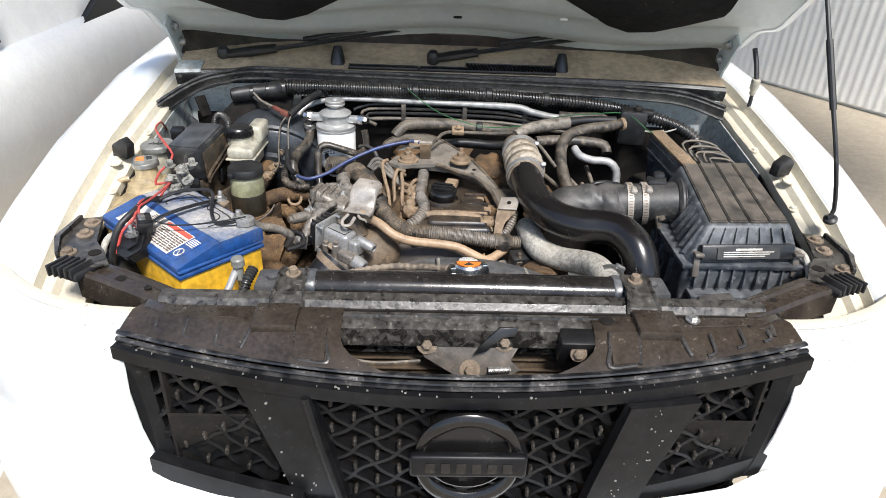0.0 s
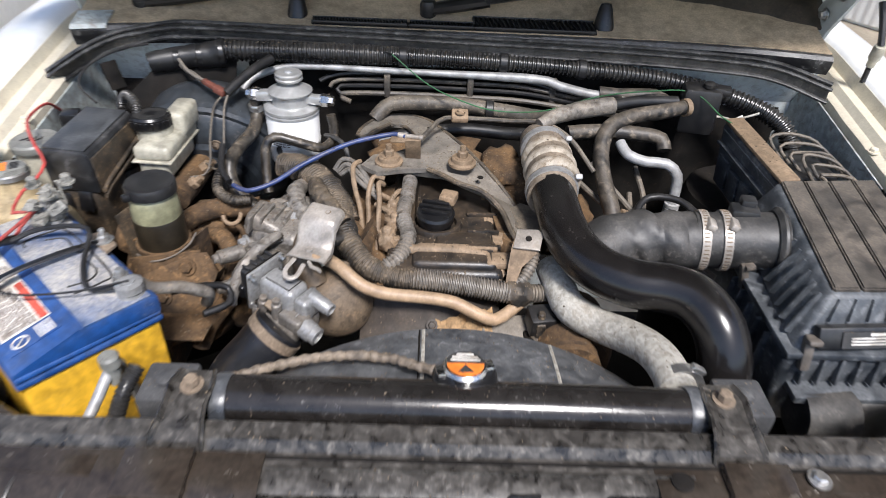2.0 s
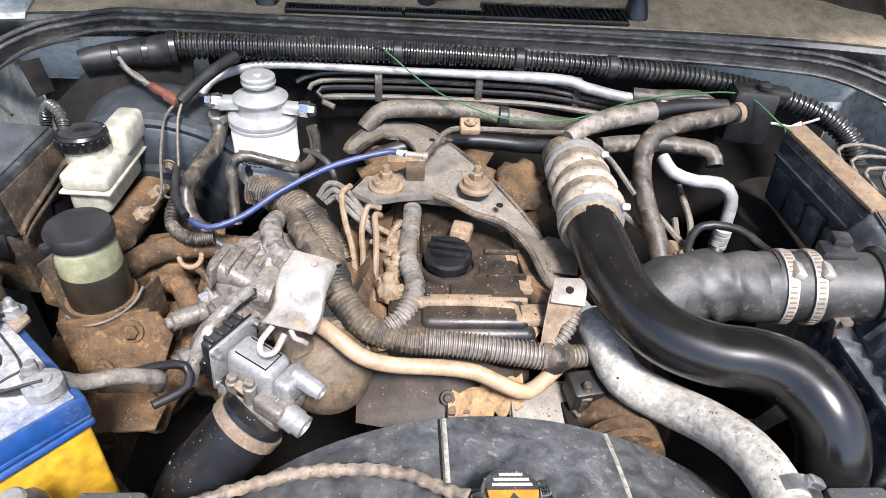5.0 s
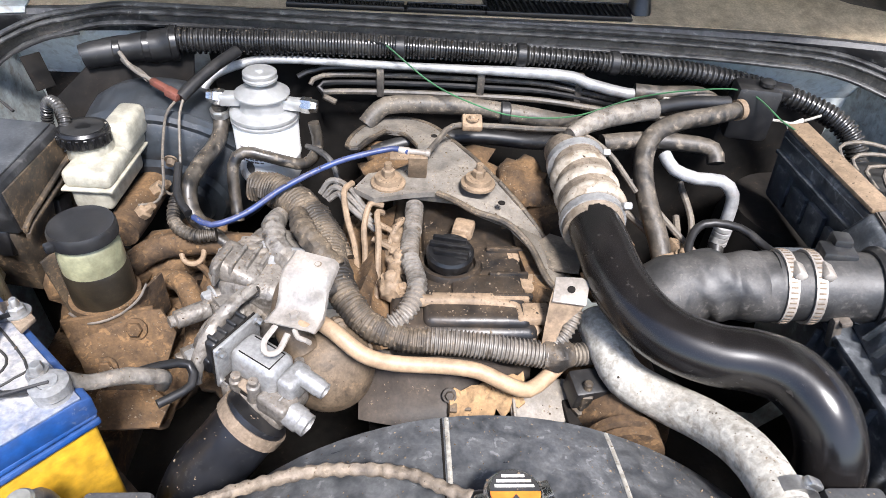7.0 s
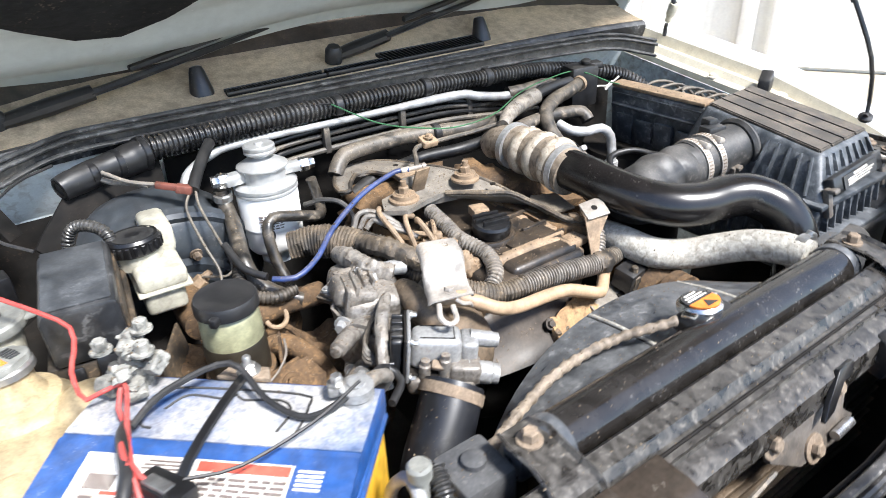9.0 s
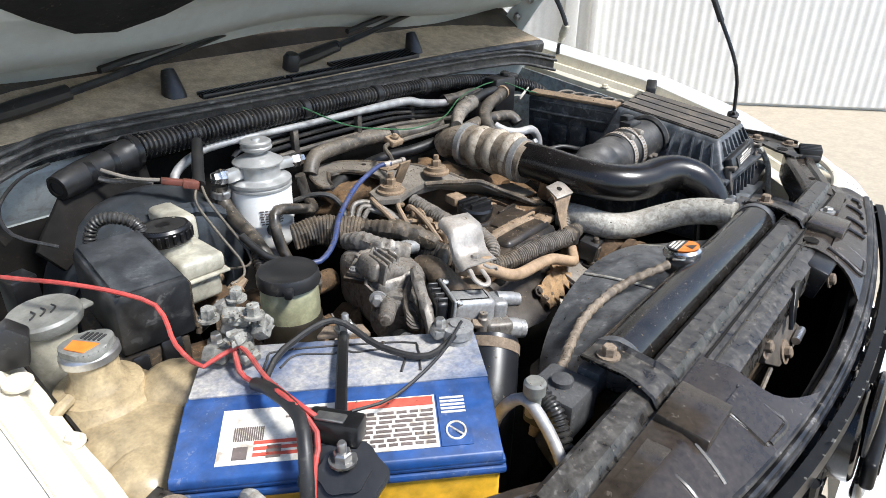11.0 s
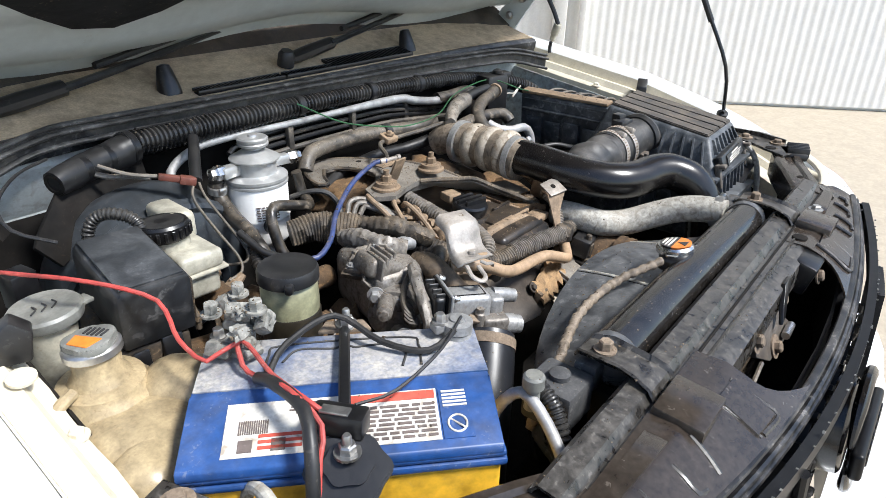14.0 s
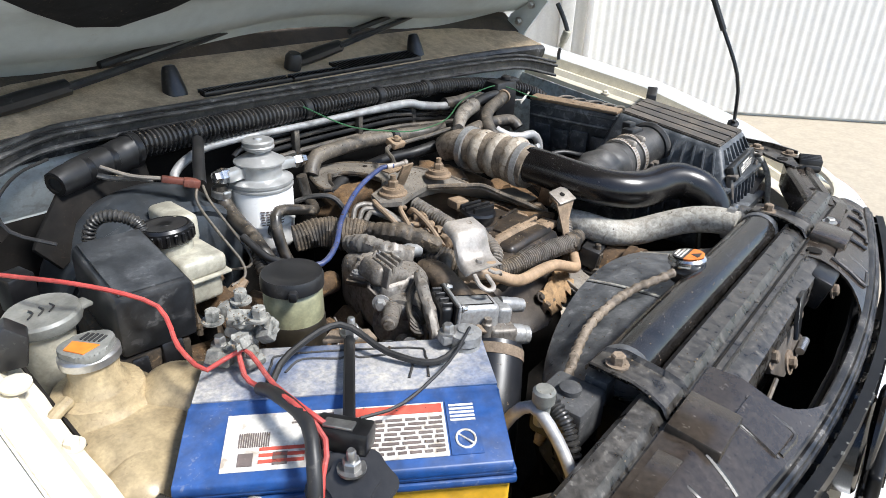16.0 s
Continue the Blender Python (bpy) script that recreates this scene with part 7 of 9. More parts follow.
ends = [((-0.208, 0.304, 1.061), (-0.164, 0.289, 1.060)), ((-0.217, 0.281, 1.057), (-0.170, 0.266, 1.055)), ((-0.220, 0.275, 1.052), (-0.173, 0.260, 1.050)), ((-0.222, 0.270, 1.038), (-0.175, 0.256, 1.037)), ((-0.224, 0.264, 1.026), (-0.177, 0.250, 1.026)), ((-0.226, 0.256, 1.020), (-0.179, 0.242, 1.020)), ((-0.236, 0.238, 1.016), (-0.186, 0.222, 1.017))]
rows = []
for k, (a, b) in enumerate(ends):
    a, b = Vector(a), Vector(b)
    side = (b - a).normalized() * 0.0015
    fall = Vector((0, 0.002, -0.009)) if k < 6 else Vector((0, 0.004, -0.004))
    sag = 0.0012 * math.sin(2.1 * k)
    rows.append([a - side + fall, a - side * 0.6 + fall * 0.2] + [a.lerp(b, g) + Vector((0, 0, 0.0015 + sag * math.sin(math.pi * g))) for g in (0.06, 0.35, 0.65, 0.94)] + [b + side * 0.6 + fall * 0.2, b + side + fall])
bm = B()
loft(bm, rows, 0.0022)
wplate = part("plate", bm, m_bracket, wb, "bent plate with rolled sides", 50)
part("hole", lathe(B(), [(0.0046, 0), (0.0046, 0.0012), (0.0030, 0.0016), (0.0028, 0.0006), (0.0004, 0.0006)], pose(-0.183, 0.283, 1.0608, 8, 0, -18), 16), m_dust, wplate)
bolts([(-0.206, 0.244, 1.0195)], wb, m_bracket, 0.006, 0.005)
part("boss", lathe(B(), [(0.011, 0), (0.0105, 0.0015), (0.008, 0.0022)], pose(-0.192, 0.238, 1.0195), 18), m_steeltan, wplate)
part("eyelet", sweep(B(), [(-0.226, 0.238, 1.012), (-0.236, 0.220, 1.006), (-0.232, 0.208, 1.002), (-0.220, 0.210, 1.003), (-0.212, 0.228, 1.010)], 0.0036, 8, 0.004, flat=0.7), m_bracket, wb)
part("tab", sweep(B(), [(-0.205, 0.230, 1.015), (-0.200, 0.222, 1.011), (-0.192, 0.219, 1.010), (-0.188, 0.221, 1.004)], 0.003, 8, 0.003, flat=0.7), m_bracket, wb)
# throttle inlet hose, black rubber, with band
nh = hose("inlet_hose", [(-0.245, 0.186, 0.93), (-0.275, 0.165, 0.90), (-0.31, 0.145, 0.86), (-0.335, 0.13, 0.78), (-0.34, 0.12, 0.66)], 0.038, m_inlet, "thick black rubber inlet hose going down", seg=24)
bm = B()
clamp(bm, (-0.252, 0.182, 0.922), (-0.8, -0.5, -0.8), 0.039, 0.014)
screw_housing(bm, (-0.255, 0.20, 0.955), (30, 20, -30))
part("clamp", bm, m_dust, nh, "rusty worm clamp")

# intake body behind, seen from the side
ib = thing("intake_manifold", (-0.22, 0.36, 0.9), "cast aluminium intake housing with a round cover", "manifold")
bm = B()
box(bm, (-0.215, 0.36, 0.91), (0.09, 0.13, 0.09), (0, 0, -15), 0.02, 3)
box(bm, (-0.245, 0.335, 0.955), (0.06, 0.05, 0.03), (0, 25, -15), 0.010, 3)
lathe(bm, [(0.035, -0.04), (0.038, 0), (0.036, 0.02)], axis((-0.25, 0.30, 0.90), (-0.30, 0.262, 0.905)), 24)
part("body", bm, m_cast, ib)
bm = B()
lathe(bm, [(0.030, 0.018), (0.030, 0.024), (0.027, 0.026)], axis((-0.25, 0.30, 0.90), (-0.30, 0.262, 0.905)), 28)
part("cover", bm, m_cast, ib, "round grey cover")
bm = B()
for p in ((-0.275, 0.312, 0.93), (-0.285, 0.25, 0.895), (-0.28, 0.29, 0.87)):
    bolt(bm, p, 0.008, 0.012, (-0.6, -0.5, 0.05))
pieces("bolt", bm, m_alu, ib)
for p, q in (((-0.262, 0.318, 0.925), (-0.293, 0.294, 0.928)), ((-0.288, 0.262, 0.885), (-0.312, 0.245, 0.887)), ((-0.262, 0.31, 0.872), (-0.290, 0.29, 0.874)), ((-0.292, 0.278, 0.93), (-0.312, 0.263, 0.932))):
    part("lug", lathe(B(), [(0.012, -0.02), (0.011, 0.018), (0.007, 0.020), (0.007, 0.026), (0.001, 0.027)], axis(p, q), 12), m_cast, ib)
for k in range(4):
    part("rib", box(B(), (-0.262 + 0.016 * k, 0.325 + 0.008 * k, 0.965 - 0.004 * k), (0.005, 0.045, 0.03), (0, 12, -15), 0.002), m_cast, ib)
ib.location = (-0.262, 0.372, 0.945)
for pts, r, m in (([(-0.262, 0.35, 0.945), (-0.262, 0.36, 0.985), (-0.235, 0.365, 1.005), (-0.20, 0.36, 1.0)], 0.011, m_alu), ([(-0.225, 0.30, 0.935), (-0.222, 0.30, 0.975), (-0.20, 0.31, 0.99), (-0.17, 0.33, 0.985)], 0.011, m_drubber), ([(-0.20, 0.335, 0.96), (-0.23, 0.325, 0.975), (-0.265, 0.33, 0.965), (-0.28, 0.35, 0.95)], 0.007, m_drubber)):
    hose("coolant_hose", pts, r, m, "small dusty coolant hose on the intake", group="coolant hoses")

# ---- fuel filter ----
FX, FY = -0.292, 0.601
ff = thing("fuel_filter", (FX, FY, 0.95), "white fuel filter canister under an aluminium priming head", "filter")
bm = B()
lathe(bm, [(0.028, -0.004), (0.040, 0.002), (0.0455, 0.012), (0.046, 0.040), (0.0465, 0.043), (0.0475, 0.045), (0.0475, 0.048), (0.0465, 0.050), (0.0470, 0.094), (0.0455, 0.100)], pose(FX, FY, 0.966), 40)
can = part("canister", bm, m_white, ff, "white painted canister")
bm = B()
lathe(bm, [(0.012, 0), (0.026, 0.004), (0.026, 0.024)], pose(FX, FY, 0.942), 20)
part("drain", bm, m_white, ff)
for k in range(6):
    bm = B()
    for i in range(5):
        a0 = math.radians(-128 + 9 * i)
        box(bm, (FX + 0.0474 * math.cos(a0), FY + 0.0474 * math.sin(a0), 1.038 - 0.0042 * k), (0.0066 - 0.002 * ((k + i) % 2), 0.0008, 0.0016), (0, 0, math.degrees(a0) + 90), 0)
    part("print_bar", bm, m_print, can, "small grey print")
bm = B()
q = Vector((FX + 0.0468 * math.cos(-2.0), FY + 0.0468 * math.sin(-2.0), 1.007))
lathe(bm, [(0.0085, 0), (0.0085, 0.0012)], axis(q, q + Vector((math.cos(-2.0), math.sin(-2.0), 0))) @ Matrix.Diagonal((0.75, 1.15, 1, 1)), 24)
part("mark", bm, m_ink, can, "black oval mark")
bm = B()
lathe(bm, [(0.046, 0), (0.0485, 0.002), (0.0485, 0.005), (0.0465, 0.006), (0.0465, 0.008), (0.0485, 0.009), (0.0485, 0.013), (0.042, 0.017), (0.033, 0.018), (0.032, 0.036), (0.030, 0.038)], pose(FX, FY, 1.064), 40)
box(bm, (FX - 0.044, FY + 0.002, 1.093), (0.036, 0.020, 0.019), (0, 0, 5), 0.005)
box(bm, (FX + 0.044, FY - 0.007, 1.092), (0.034, 0.018, 0.017), (0, 0, -10), 0.005)
part("head", bm, m_bright, ff, "cast aluminium head")
bm = B()
lathe(bm, [(0.036, 0), (0.0385, 0.0015), (0.0385, 0.0035), (0.034, 0.006), (0.022, 0.013), (0.012, 0.016), (0.009, 0.022)], pose(FX, FY, 1.102), 36)
part("dome", bm, m_bright, ff, "bright zinc dome")
bm = B()
lathe(bm, [(0.019, -0.003), (0.0235, 0), (0.0240, 0.003), (0.0225, 0.0045), (0.0235, 0.0065), (0.0235, 0.0105), (0.021, 0.0125), (0.007, 0.0128), (0.006, 0.0155), (0.001, 0.016)], pose(FX, FY, 1.125), 36)
part("pump_knob", bm, m_bright, ff, "bright ribbed priming knob")
for p, q2 in (((FX - 0.058, FY + 0.003, 1.094), (FX - 0.09, FY + 0.004, 1.096)), ((FX + 0.058, FY - 0.009, 1.092), (FX + 0.09, FY - 0.014, 1.092))):
    part("union_nut", lathe(B(), [(0.0105, -0.004), (0.0115, -0.002), (0.0115, 0.010), (0.0095, 0.012), (0.0085, 0.020), (0.005, 0.021)], axis(p, q2), 6), m_chrome, ff, "bright hexagonal union")

hose("fuel_hose", [(-0.357, 0.612, 1.078), (-0.357, 0.607, 1.055), (-0.360, 0.575, 1.035), (-0.372, 0.525, 1.030), (-0.380, 0.488, 1.018), (-0.374, 0.466, 0.992), (-0.352, 0.450, 0.972), (-0.325, 0.438, 0.958)], 0.0115, m_fuelhose, "dusty black rubber fuel hose from the filter head", seg=16, lumps=0.05, step=0.006)
fcl = clamp(B(), (-0.357, 0.610, 1.068), (0, -0.2, 1), 0.0125, 0.010)
tagged(part("hose_clamp", screw_housing(fcl, (-0.357, 0.596, 1.070), (90, 0, 0), 0.6) or fcl, m_steel), "small steel clamp on the fuel hose", "clamp", "hose clamps")
hose("fuel_hose", [(FX + 0.07, FY - 0.01, 1.065), (FX + 0.075, FY - 0.015, 1.03), (FX + 0.06, FY - 0.05, 1.02), (FX + 0.02, FY - 0.062, 1.035), (FX - 0.02, FY - 0.064, 1.045), (FX - 0.035, FY - 0.075, 1.03), (FX - 0.035, FY - 0.09, 0.99), (FX - 0.03, FY - 0.11, 0.96)], 0.0085, m_fuelhose, "thin black fuel hose looped in front of the filter", seg=12)
hose("vacuum_hose", [(-0.085, 0.515, 1.066), (-0.107, 0.523, 1.066), (-0.18, 0.503, 1.055), (-0.248, 0.470, 1.034), (-0.295, 0.434, 1.016), (-0.335, 0.418, 1.008), (-0.362, 0.434, 1.008)], 0.0041, m_bluehose, "blue rubber vacuum hose arched over the loom", seg=12)
hose("vacuum_hose", [(-0.368, 0.436, 1.013), (-0.388, 0.465, 1.02), (-0.395, 0.51, 1.04)], 0.0054, m_rubber, "dark end of the vacuum hose")

tagged(part("pipe_union", lathe(B(), [(0.0052, 0), (0.0052, 0.014), (0.004, 0.015), (0.004, 0.036), (0.0055, 0.037), (0.0055, 0.043)], axis((-0.098, 0.520, 1.066), (-0.05, 0.512, 1.066)), 12), m_bracket), "small dull steel union at the vacuum hose", "union")
# thin black pipes between the filter and the engine
hose("fuel_pipe", [(-0.235, 0.60, 1.02), (-0.215, 0.565, 1.035), (-0.195, 0.545, 1.030), (-0.185, 0.530, 1.005), (-0.20, 0.515, 0.985)], 0.0045, m_dhose, "thin black bent fuel pipe", "pipe", seg=8, step=0.006)
for k in range(3):
    hose("sensor_pipe", [(-0.205 + 0.006 * k, 0.492 - 0.008 * k, 1.01), (-0.190 + 0.006 * k, 0.498 - 0.010 * k, 1.028 - 0.004 * k), (-0.165, 0.485 - 0.012 * k, 1.026 - 0.006 * k), (-0.135 + 0.004 * k, 0.455 - 0.010 * k, 1.0 - 0.004 * k)], 0.0042, m_tape, "pale bent metal pipe beside the bracket", "pipe", "sensor pipes", seg=8, step=0.006)

# ---- charge pipe, intake and air cleaner ----
cp = thing("charge_pipe", (0.25, 0.2, 0.9), "glossy black S-bent charge air pipe", "pipe")
PIPE = [(0.150, 0.395, 1.042), (0.153, 0.350, 1.040), (0.158, 0.300, 1.034), (0.172, 0.252, 1.028), (0.198, 0.216, 1.024), (0.238, 0.193, 1.023), (0.278, 0.180, 1.027), (0.310, 0.160, 1.026), (0.332, 0.126, 1.010), (0.342, 0.098, 0.970), (0.343, 0.085, 0.91), (0.343, 0.08, 0.80), (0.343, 0.08, 0.70)]
part("tube", sweep(B(), PIPE, 0.0335, 32, 0.008), m_pipe, cp)
bm = B()
clamp(bm, (0.343, 0.082, 0.868), (0, 0.05, 1), 0.035, 0.012)
tagged(part("hose_clamp", bm, m_steel), "steel clamp at the lower end of the charge pipe", "clamp", "hose clamps")
cpl = thing("silicone_coupler", (0.155, 0.47, 1.0), "grey-brown ribbed silicone coupler covered in dust", "hose")
CP = [(0.145, 0.590, 1.030), (0.150, 0.560, 1.045), (0.158, 0.520, 1.045), (0.158, 0.475, 1.042), (0.154, 0.43, 1.040), (0.150, 0.385, 1.035)]
part("sleeve", sweep(B(), CP, [0.026, 0.033, 0.038, 0.041, 0.041, 0.039], 28, 0.006), m_silicone, cpl)
bm = B()
for y, r in ((0.500, 0.0425), (0.462, 0.0435), (0.425, 0.0435)):
    lathe(bm, [(r - 0.004, -0.012), (r, -0.007), (r + 0.0012, 0), (r, 0.007), (r - 0.004, 0.012)], axis((0.156, y, 1.0415), (0.155, y - 0.1, 1.037)), 32)
part("rib", bm, m_ribs, cpl, "raised pale rib")
for y, x in ((0.535, 0.156), (0.405, 0.152)):
    bm = B()
    clamp(bm, (x, y, 1.042 if y > 0.5 else 1.037), (0, -1, -0.04), 0.0405, 0.012)
    screw_housing(bm, (x + 0.038, y, 1.062), (0, 40, 90))
    part("band", bm, m_alu, cpl, "dull steel band clamp")
# lower hose, grey
lh = [(0.150, 0.31, 0.955), (0.156, 0.268, 0.955), (0.168, 0.222, 0.950), (0.205, 0.190, 0.948), (0.232, 0.155, 0.962), (0.248, 0.115, 0.980), (0.256, 0.075, 0.990), (0.258, 0.035, 0.992)]
rh = hose("radiator_hose", lh, [0.024, 0.024, 0.024, 0.024, 0.024, 0.0235, 0.0235, 0.023], m_palehose, "pale grey dusty radiator hose beneath the charge pipe", seg=24)
bm = B()
clamp(bm, (0.264, 0.048, 0.989), (0, 1, 0), 0.0265, 0.014)
screw_housing(bm, (0.28, 0.048, 1.014), (0, 30, 0), 0.9)
part("clamp", bm, m_steel, rh, "steel worm clamp at the tank")

# intake duct
it = [(0.175, 0.275, 0.99), (0.20, 0.285, 1.01), (0.245, 0.29, 1.022), (0.275, 0.289, 1.024), (0.285, 0.289, 1.025), (0.295, 0.288, 1.026), (0.305, 0.287, 1.027), (0.315, 0.287, 1.027), (0.325, 0.286, 1.028), (0.345, 0.284, 1.03)]
ih = hose("intake_hose", it, [0.036, 0.042, 0.044, 0.0445, 0.0415, 0.0445, 0.0420, 0.0450, 0.0425, 0.0425], m_dhose, "dusty grey-black rubber air intake hose with creases", seg=32, lumps=0.10, step=0.004)
bm = B()
sweep(bm, [(0.335, 0.285, 1.029), (0.375, 0.279, 1.034), (0.42, 0.272, 1.04), (0.455, 0.266, 1.042)], [0.0425, 0.042, 0.042, 0.044], 28, 0.008)
lathe(bm, [(0.046, -0.004), (0.052, 0.0), (0.052, 0.004), (0.047, 0.010)], axis((0.450, 0.2665, 1.042), (0.44, 0.268, 1.041)), 32)
snout = tagged(part("intake_snout", bm, m_dhose), "dusty grey-black plastic snout of the air cleaner", "duct")
for p, d in (((0.345, 0.284, 1.03), (1, -0.13, 0.1)), ((0.375, 0.279, 1.034), (1, -0.14, 0.12))):
    bm = B()
    clamp(bm, p, d, 0.0435, 0.012)
    screw_housing(bm, (p[0], p[1] - 0.018, p[2] + 0.040), (25, 0, 80), 1.1)
    band = part("clamp", bm, m_bracket, ih, "dull dusty band clamp")
    ring = axis(p, Vector(p) + Vector(d))
    slots = B()
    for i in range(46):
        q = ring @ Matrix.Rotation(2 * math.pi * i / 46, 4, "Z") @ Matrix.Translation((0.0452, 0, 0))
        r = bmesh.ops.create_cube(slots, size=1.0, matrix=q @ Matrix.Diagonal((0.0012, 0.0018, 0.0072, 1)))
    pieces("slot", slots, m_dust, band)
nudge(ih, 0.018, 0.022, -0.010)
nudge(snout, 0.018, 0.022, -0.010)

ac = thing("air_cleaner", (0.53, 0.2, 0.85), "dusty black plastic air cleaner box with a ribbed lid", "air cleaner")
LC = {"fl": (0.449, 0.125, 1.057), "bl": (0.466, 0.355, 1.086), "br": (0.618, 0.362, 1.090), "fr": (0.610, 0.127, 1.060)}


def lidp(u, v, dz=0.0):
    a = Vector(LC["fl"]).lerp(Vector(LC["fr"]), u)
    b = Vector(LC["bl"]).lerp(Vector(LC["br"]), u)
    return a.lerp(b, v) + Vector((0, 0, dz))


bm = B()
top = [lidp(*q) for q in ((0, 0), (1, 0), (1, 1), (0, 1))]
low = [Vector((0.405, 0.085, 0.985)), Vector((0.640, 0.100, 0.985)), Vector((0.640, 0.385, 1.0)), Vector((0.440, 0.385, 1.0))]
mid = [t.lerp(q, 0.12) + Vector((0, 0, -0.002)) for t, q in zip(top, low)]
vt, vl = [bm.verts.new(p) for p in top], [bm.verts.new(p) for p in low]
bm.faces.new(vt)
bm.faces.new(vl[::-1])
for i in range(4):
    bm.faces.new((vl[i], vl[(i + 1) % 4], vt[(i + 1) % 4], vt[i]))
bmesh.ops.bevel(bm, geom=list(bm.edges), offset=0.008, segments=3, affect="EDGES", profile=0.5)
lidob = part("lid", bm, m_acside, ac, "dusty blue-black lid")
for u0, u1 in ((0.03, 0.245), (0.262, 0.49), (0.507, 0.735), (0.752, 0.97)):
    bm = B()
    quad = [lidp(u, v, -0.003) for u, v in ((u0, 0.02), (u1, 0.02), (u1, 0.98), (u0, 0.98))]
    lo = [bm.verts.new(q) for q in quad]
    hi = [bm.verts.new(q + Vector((0, 0, 0.008))) for q in quad]
    bm.faces.new(hi)
    for i in range(4):
        bm.faces.new((lo[i], lo[(i + 1) % 4], hi[(i + 1) % 4], hi[i]))
    bmesh.ops.bevel(bm, geom=list(hi[0].link_edges) + list(hi[2].link_edges), offset=0.002, segments=2, affect="EDGES")
    part("top_panel", bm, m_aclid, lidob, "tan dusty top between grooves")


def wall_rib(a, b, out, thick, depth, material, parent, name="rib"):
    """Fin standing on a sloping wall from a to b, pushed along out."""
    a, b, out = Vector(a), Vector(b), Vector(out).normalized()
    side = (b - a).normalized().cross(out) * thick / 2
    bm = B()
    vs = []
    for p, d in ((a, depth * 0.5), (b, depth)):
        for k in (-1, 1):
            vs.append([bm.verts.new(p + side * k - out * 0.004), bm.verts.new(p + side * k * 0.6 + out * d)])
    bm.faces.new((vs[0][0], vs[0][1], vs[2][1], vs[2][0]))
    bm.faces.new((vs[1][0], vs[3][0], vs[3][1], vs[1][1]))
    bm.faces.new((vs[0][1], vs[1][1], vs[3][1], vs[2][1]))
    bm.faces.new((vs[0][0], vs[1][0], vs[1][1], vs[0][1]))
    bm.faces.new((vs[2][0], vs[2][1], vs[3][1], vs[3][0]))
    return part(name, bm, material, parent)


for i in range(6):
    f = 0.06 + 0.085 * i
    a = Vector(top[0]).lerp(Vector(top[3]), f).lerp(Vector(low[0]).lerp(Vector(low[3]), f), 0.12)
    b = Vector(top[0]).lerp(Vector(top[3]), f + 0.035).lerp(Vector(low[0]).lerp(Vector(low[3]), f + 0.035), 0.86)
    wall_rib(a, b, (-1, -0.1, 0.45), 0.005, 0.009, m_acside, lidob)
for i in range(7):
    f = (i + 0.7) / 7.6
    a, b = Vector(top[0]).lerp(Vector(top[1]), f), Vector(low[0]).lerp(Vector(low[1]), f)
    wall_rib(a.lerp(b, 0.08), a.lerp(b, 0.42), (0, -1, 0.4), 0.004, 0.008, m_acside, lidob)
rim = box(B(), (0.523, 0.098, 1.014), (0.185, 0.016, 0.030), (-22, 0, 4), 0.003)
rim = part("front_rim", rim, m_dplastic, lidob)
LBL = Matrix.Translation((0.522, 0.0885, 1.0165)) @ pose(0, 0, 0, -22, 0, 4)
lab = part("label", prism(B(), [(-0.062, -0.011), (0.062, -0.011), (0.062, 0.011), (-0.062, 0.011)], 0, 0.001, LBL @ pose(0, 0, 0, 90, 0, 0)), m_ink, rim, "black label with small white print")
for k in range(4):
    w, x, z = ((0.052, 0.0, 0.0075), (0.10, 0.0, 0.0025), (0.092, -0.004, -0.0015), (0.082, -0.009, -0.0055))[k]
    h = 0.0018 if k == 0 else 0.0009
    tagged(part("print_bar", prism(B(), [(x - w / 2, -h), (x + w / 2, -h), (x + w / 2, h), (x - w / 2, h)], 0.001, 0.0016, LBL @ pose(0, 0, z, 90, 0, 0)), m_paper, rim), "small white print")
bm = B()
box(bm, (0.525, 0.24, 0.915), (0.225, 0.29, 0.135), (0, 0, 0), 0.012, 3, (1.06, 1.05))
box(bm, (0.525, 0.24, 0.988), (0.252, 0.318, 0.010), (0, 0, 0), 0.003)
box(bm, (0.525, 0.085, 0.930), (0.21, 0.05, 0.012), (0, 0, 0), 0.003, 2)
basep = part("base", bm, m_acside, ac)
bm = B()
box(bm, (0.545, 0.080, 0.890), (0.14, 0.05, 0.085), (0, 0, 0), 0.014, 3)
lathe(bm, [(0.036, -0.03), (0.037, 0.035), (0.035, 0.04)], axis((0.465, 0.066, 0.900), (0.535, 0.066, 0.900)), 28)
part("snorkel", bm, m_dhose, basep, "dusty grey inlet snorkel")
for i in range(9):
    part("base_rib", box(B(), (0.43 + 0.024 * i, 0.090, 0.962), (0.004, 0.018, 0.045), (-8, 0, 0), 0.001), m_acside, basep)
for i in range(5):
    part("base_rib", box(B(), (0.402, 0.14 + 0.03 * i, 0.93), (0.014, 0.004, 0.09), (0, 4, 0), 0.001), m_acside, basep)
for x, y, r in ((0.425, 0.086, 0), (0.62, 0.094, 0), (0.402, 0.24, 90)):
    bm = B()
    box(bm, (x, y, 0.992), (0.014, 0.012, 0.050), (-15, 0, r), 0.004)
    box(bm, (x, y - 0.004, 1.014), (0.018, 0.014, 0.008), (-15, 0, r), 0.003)
    part("clip", bm, m_latch, basep, "spring clip")

nudge(ac, 0.018, 0.018)

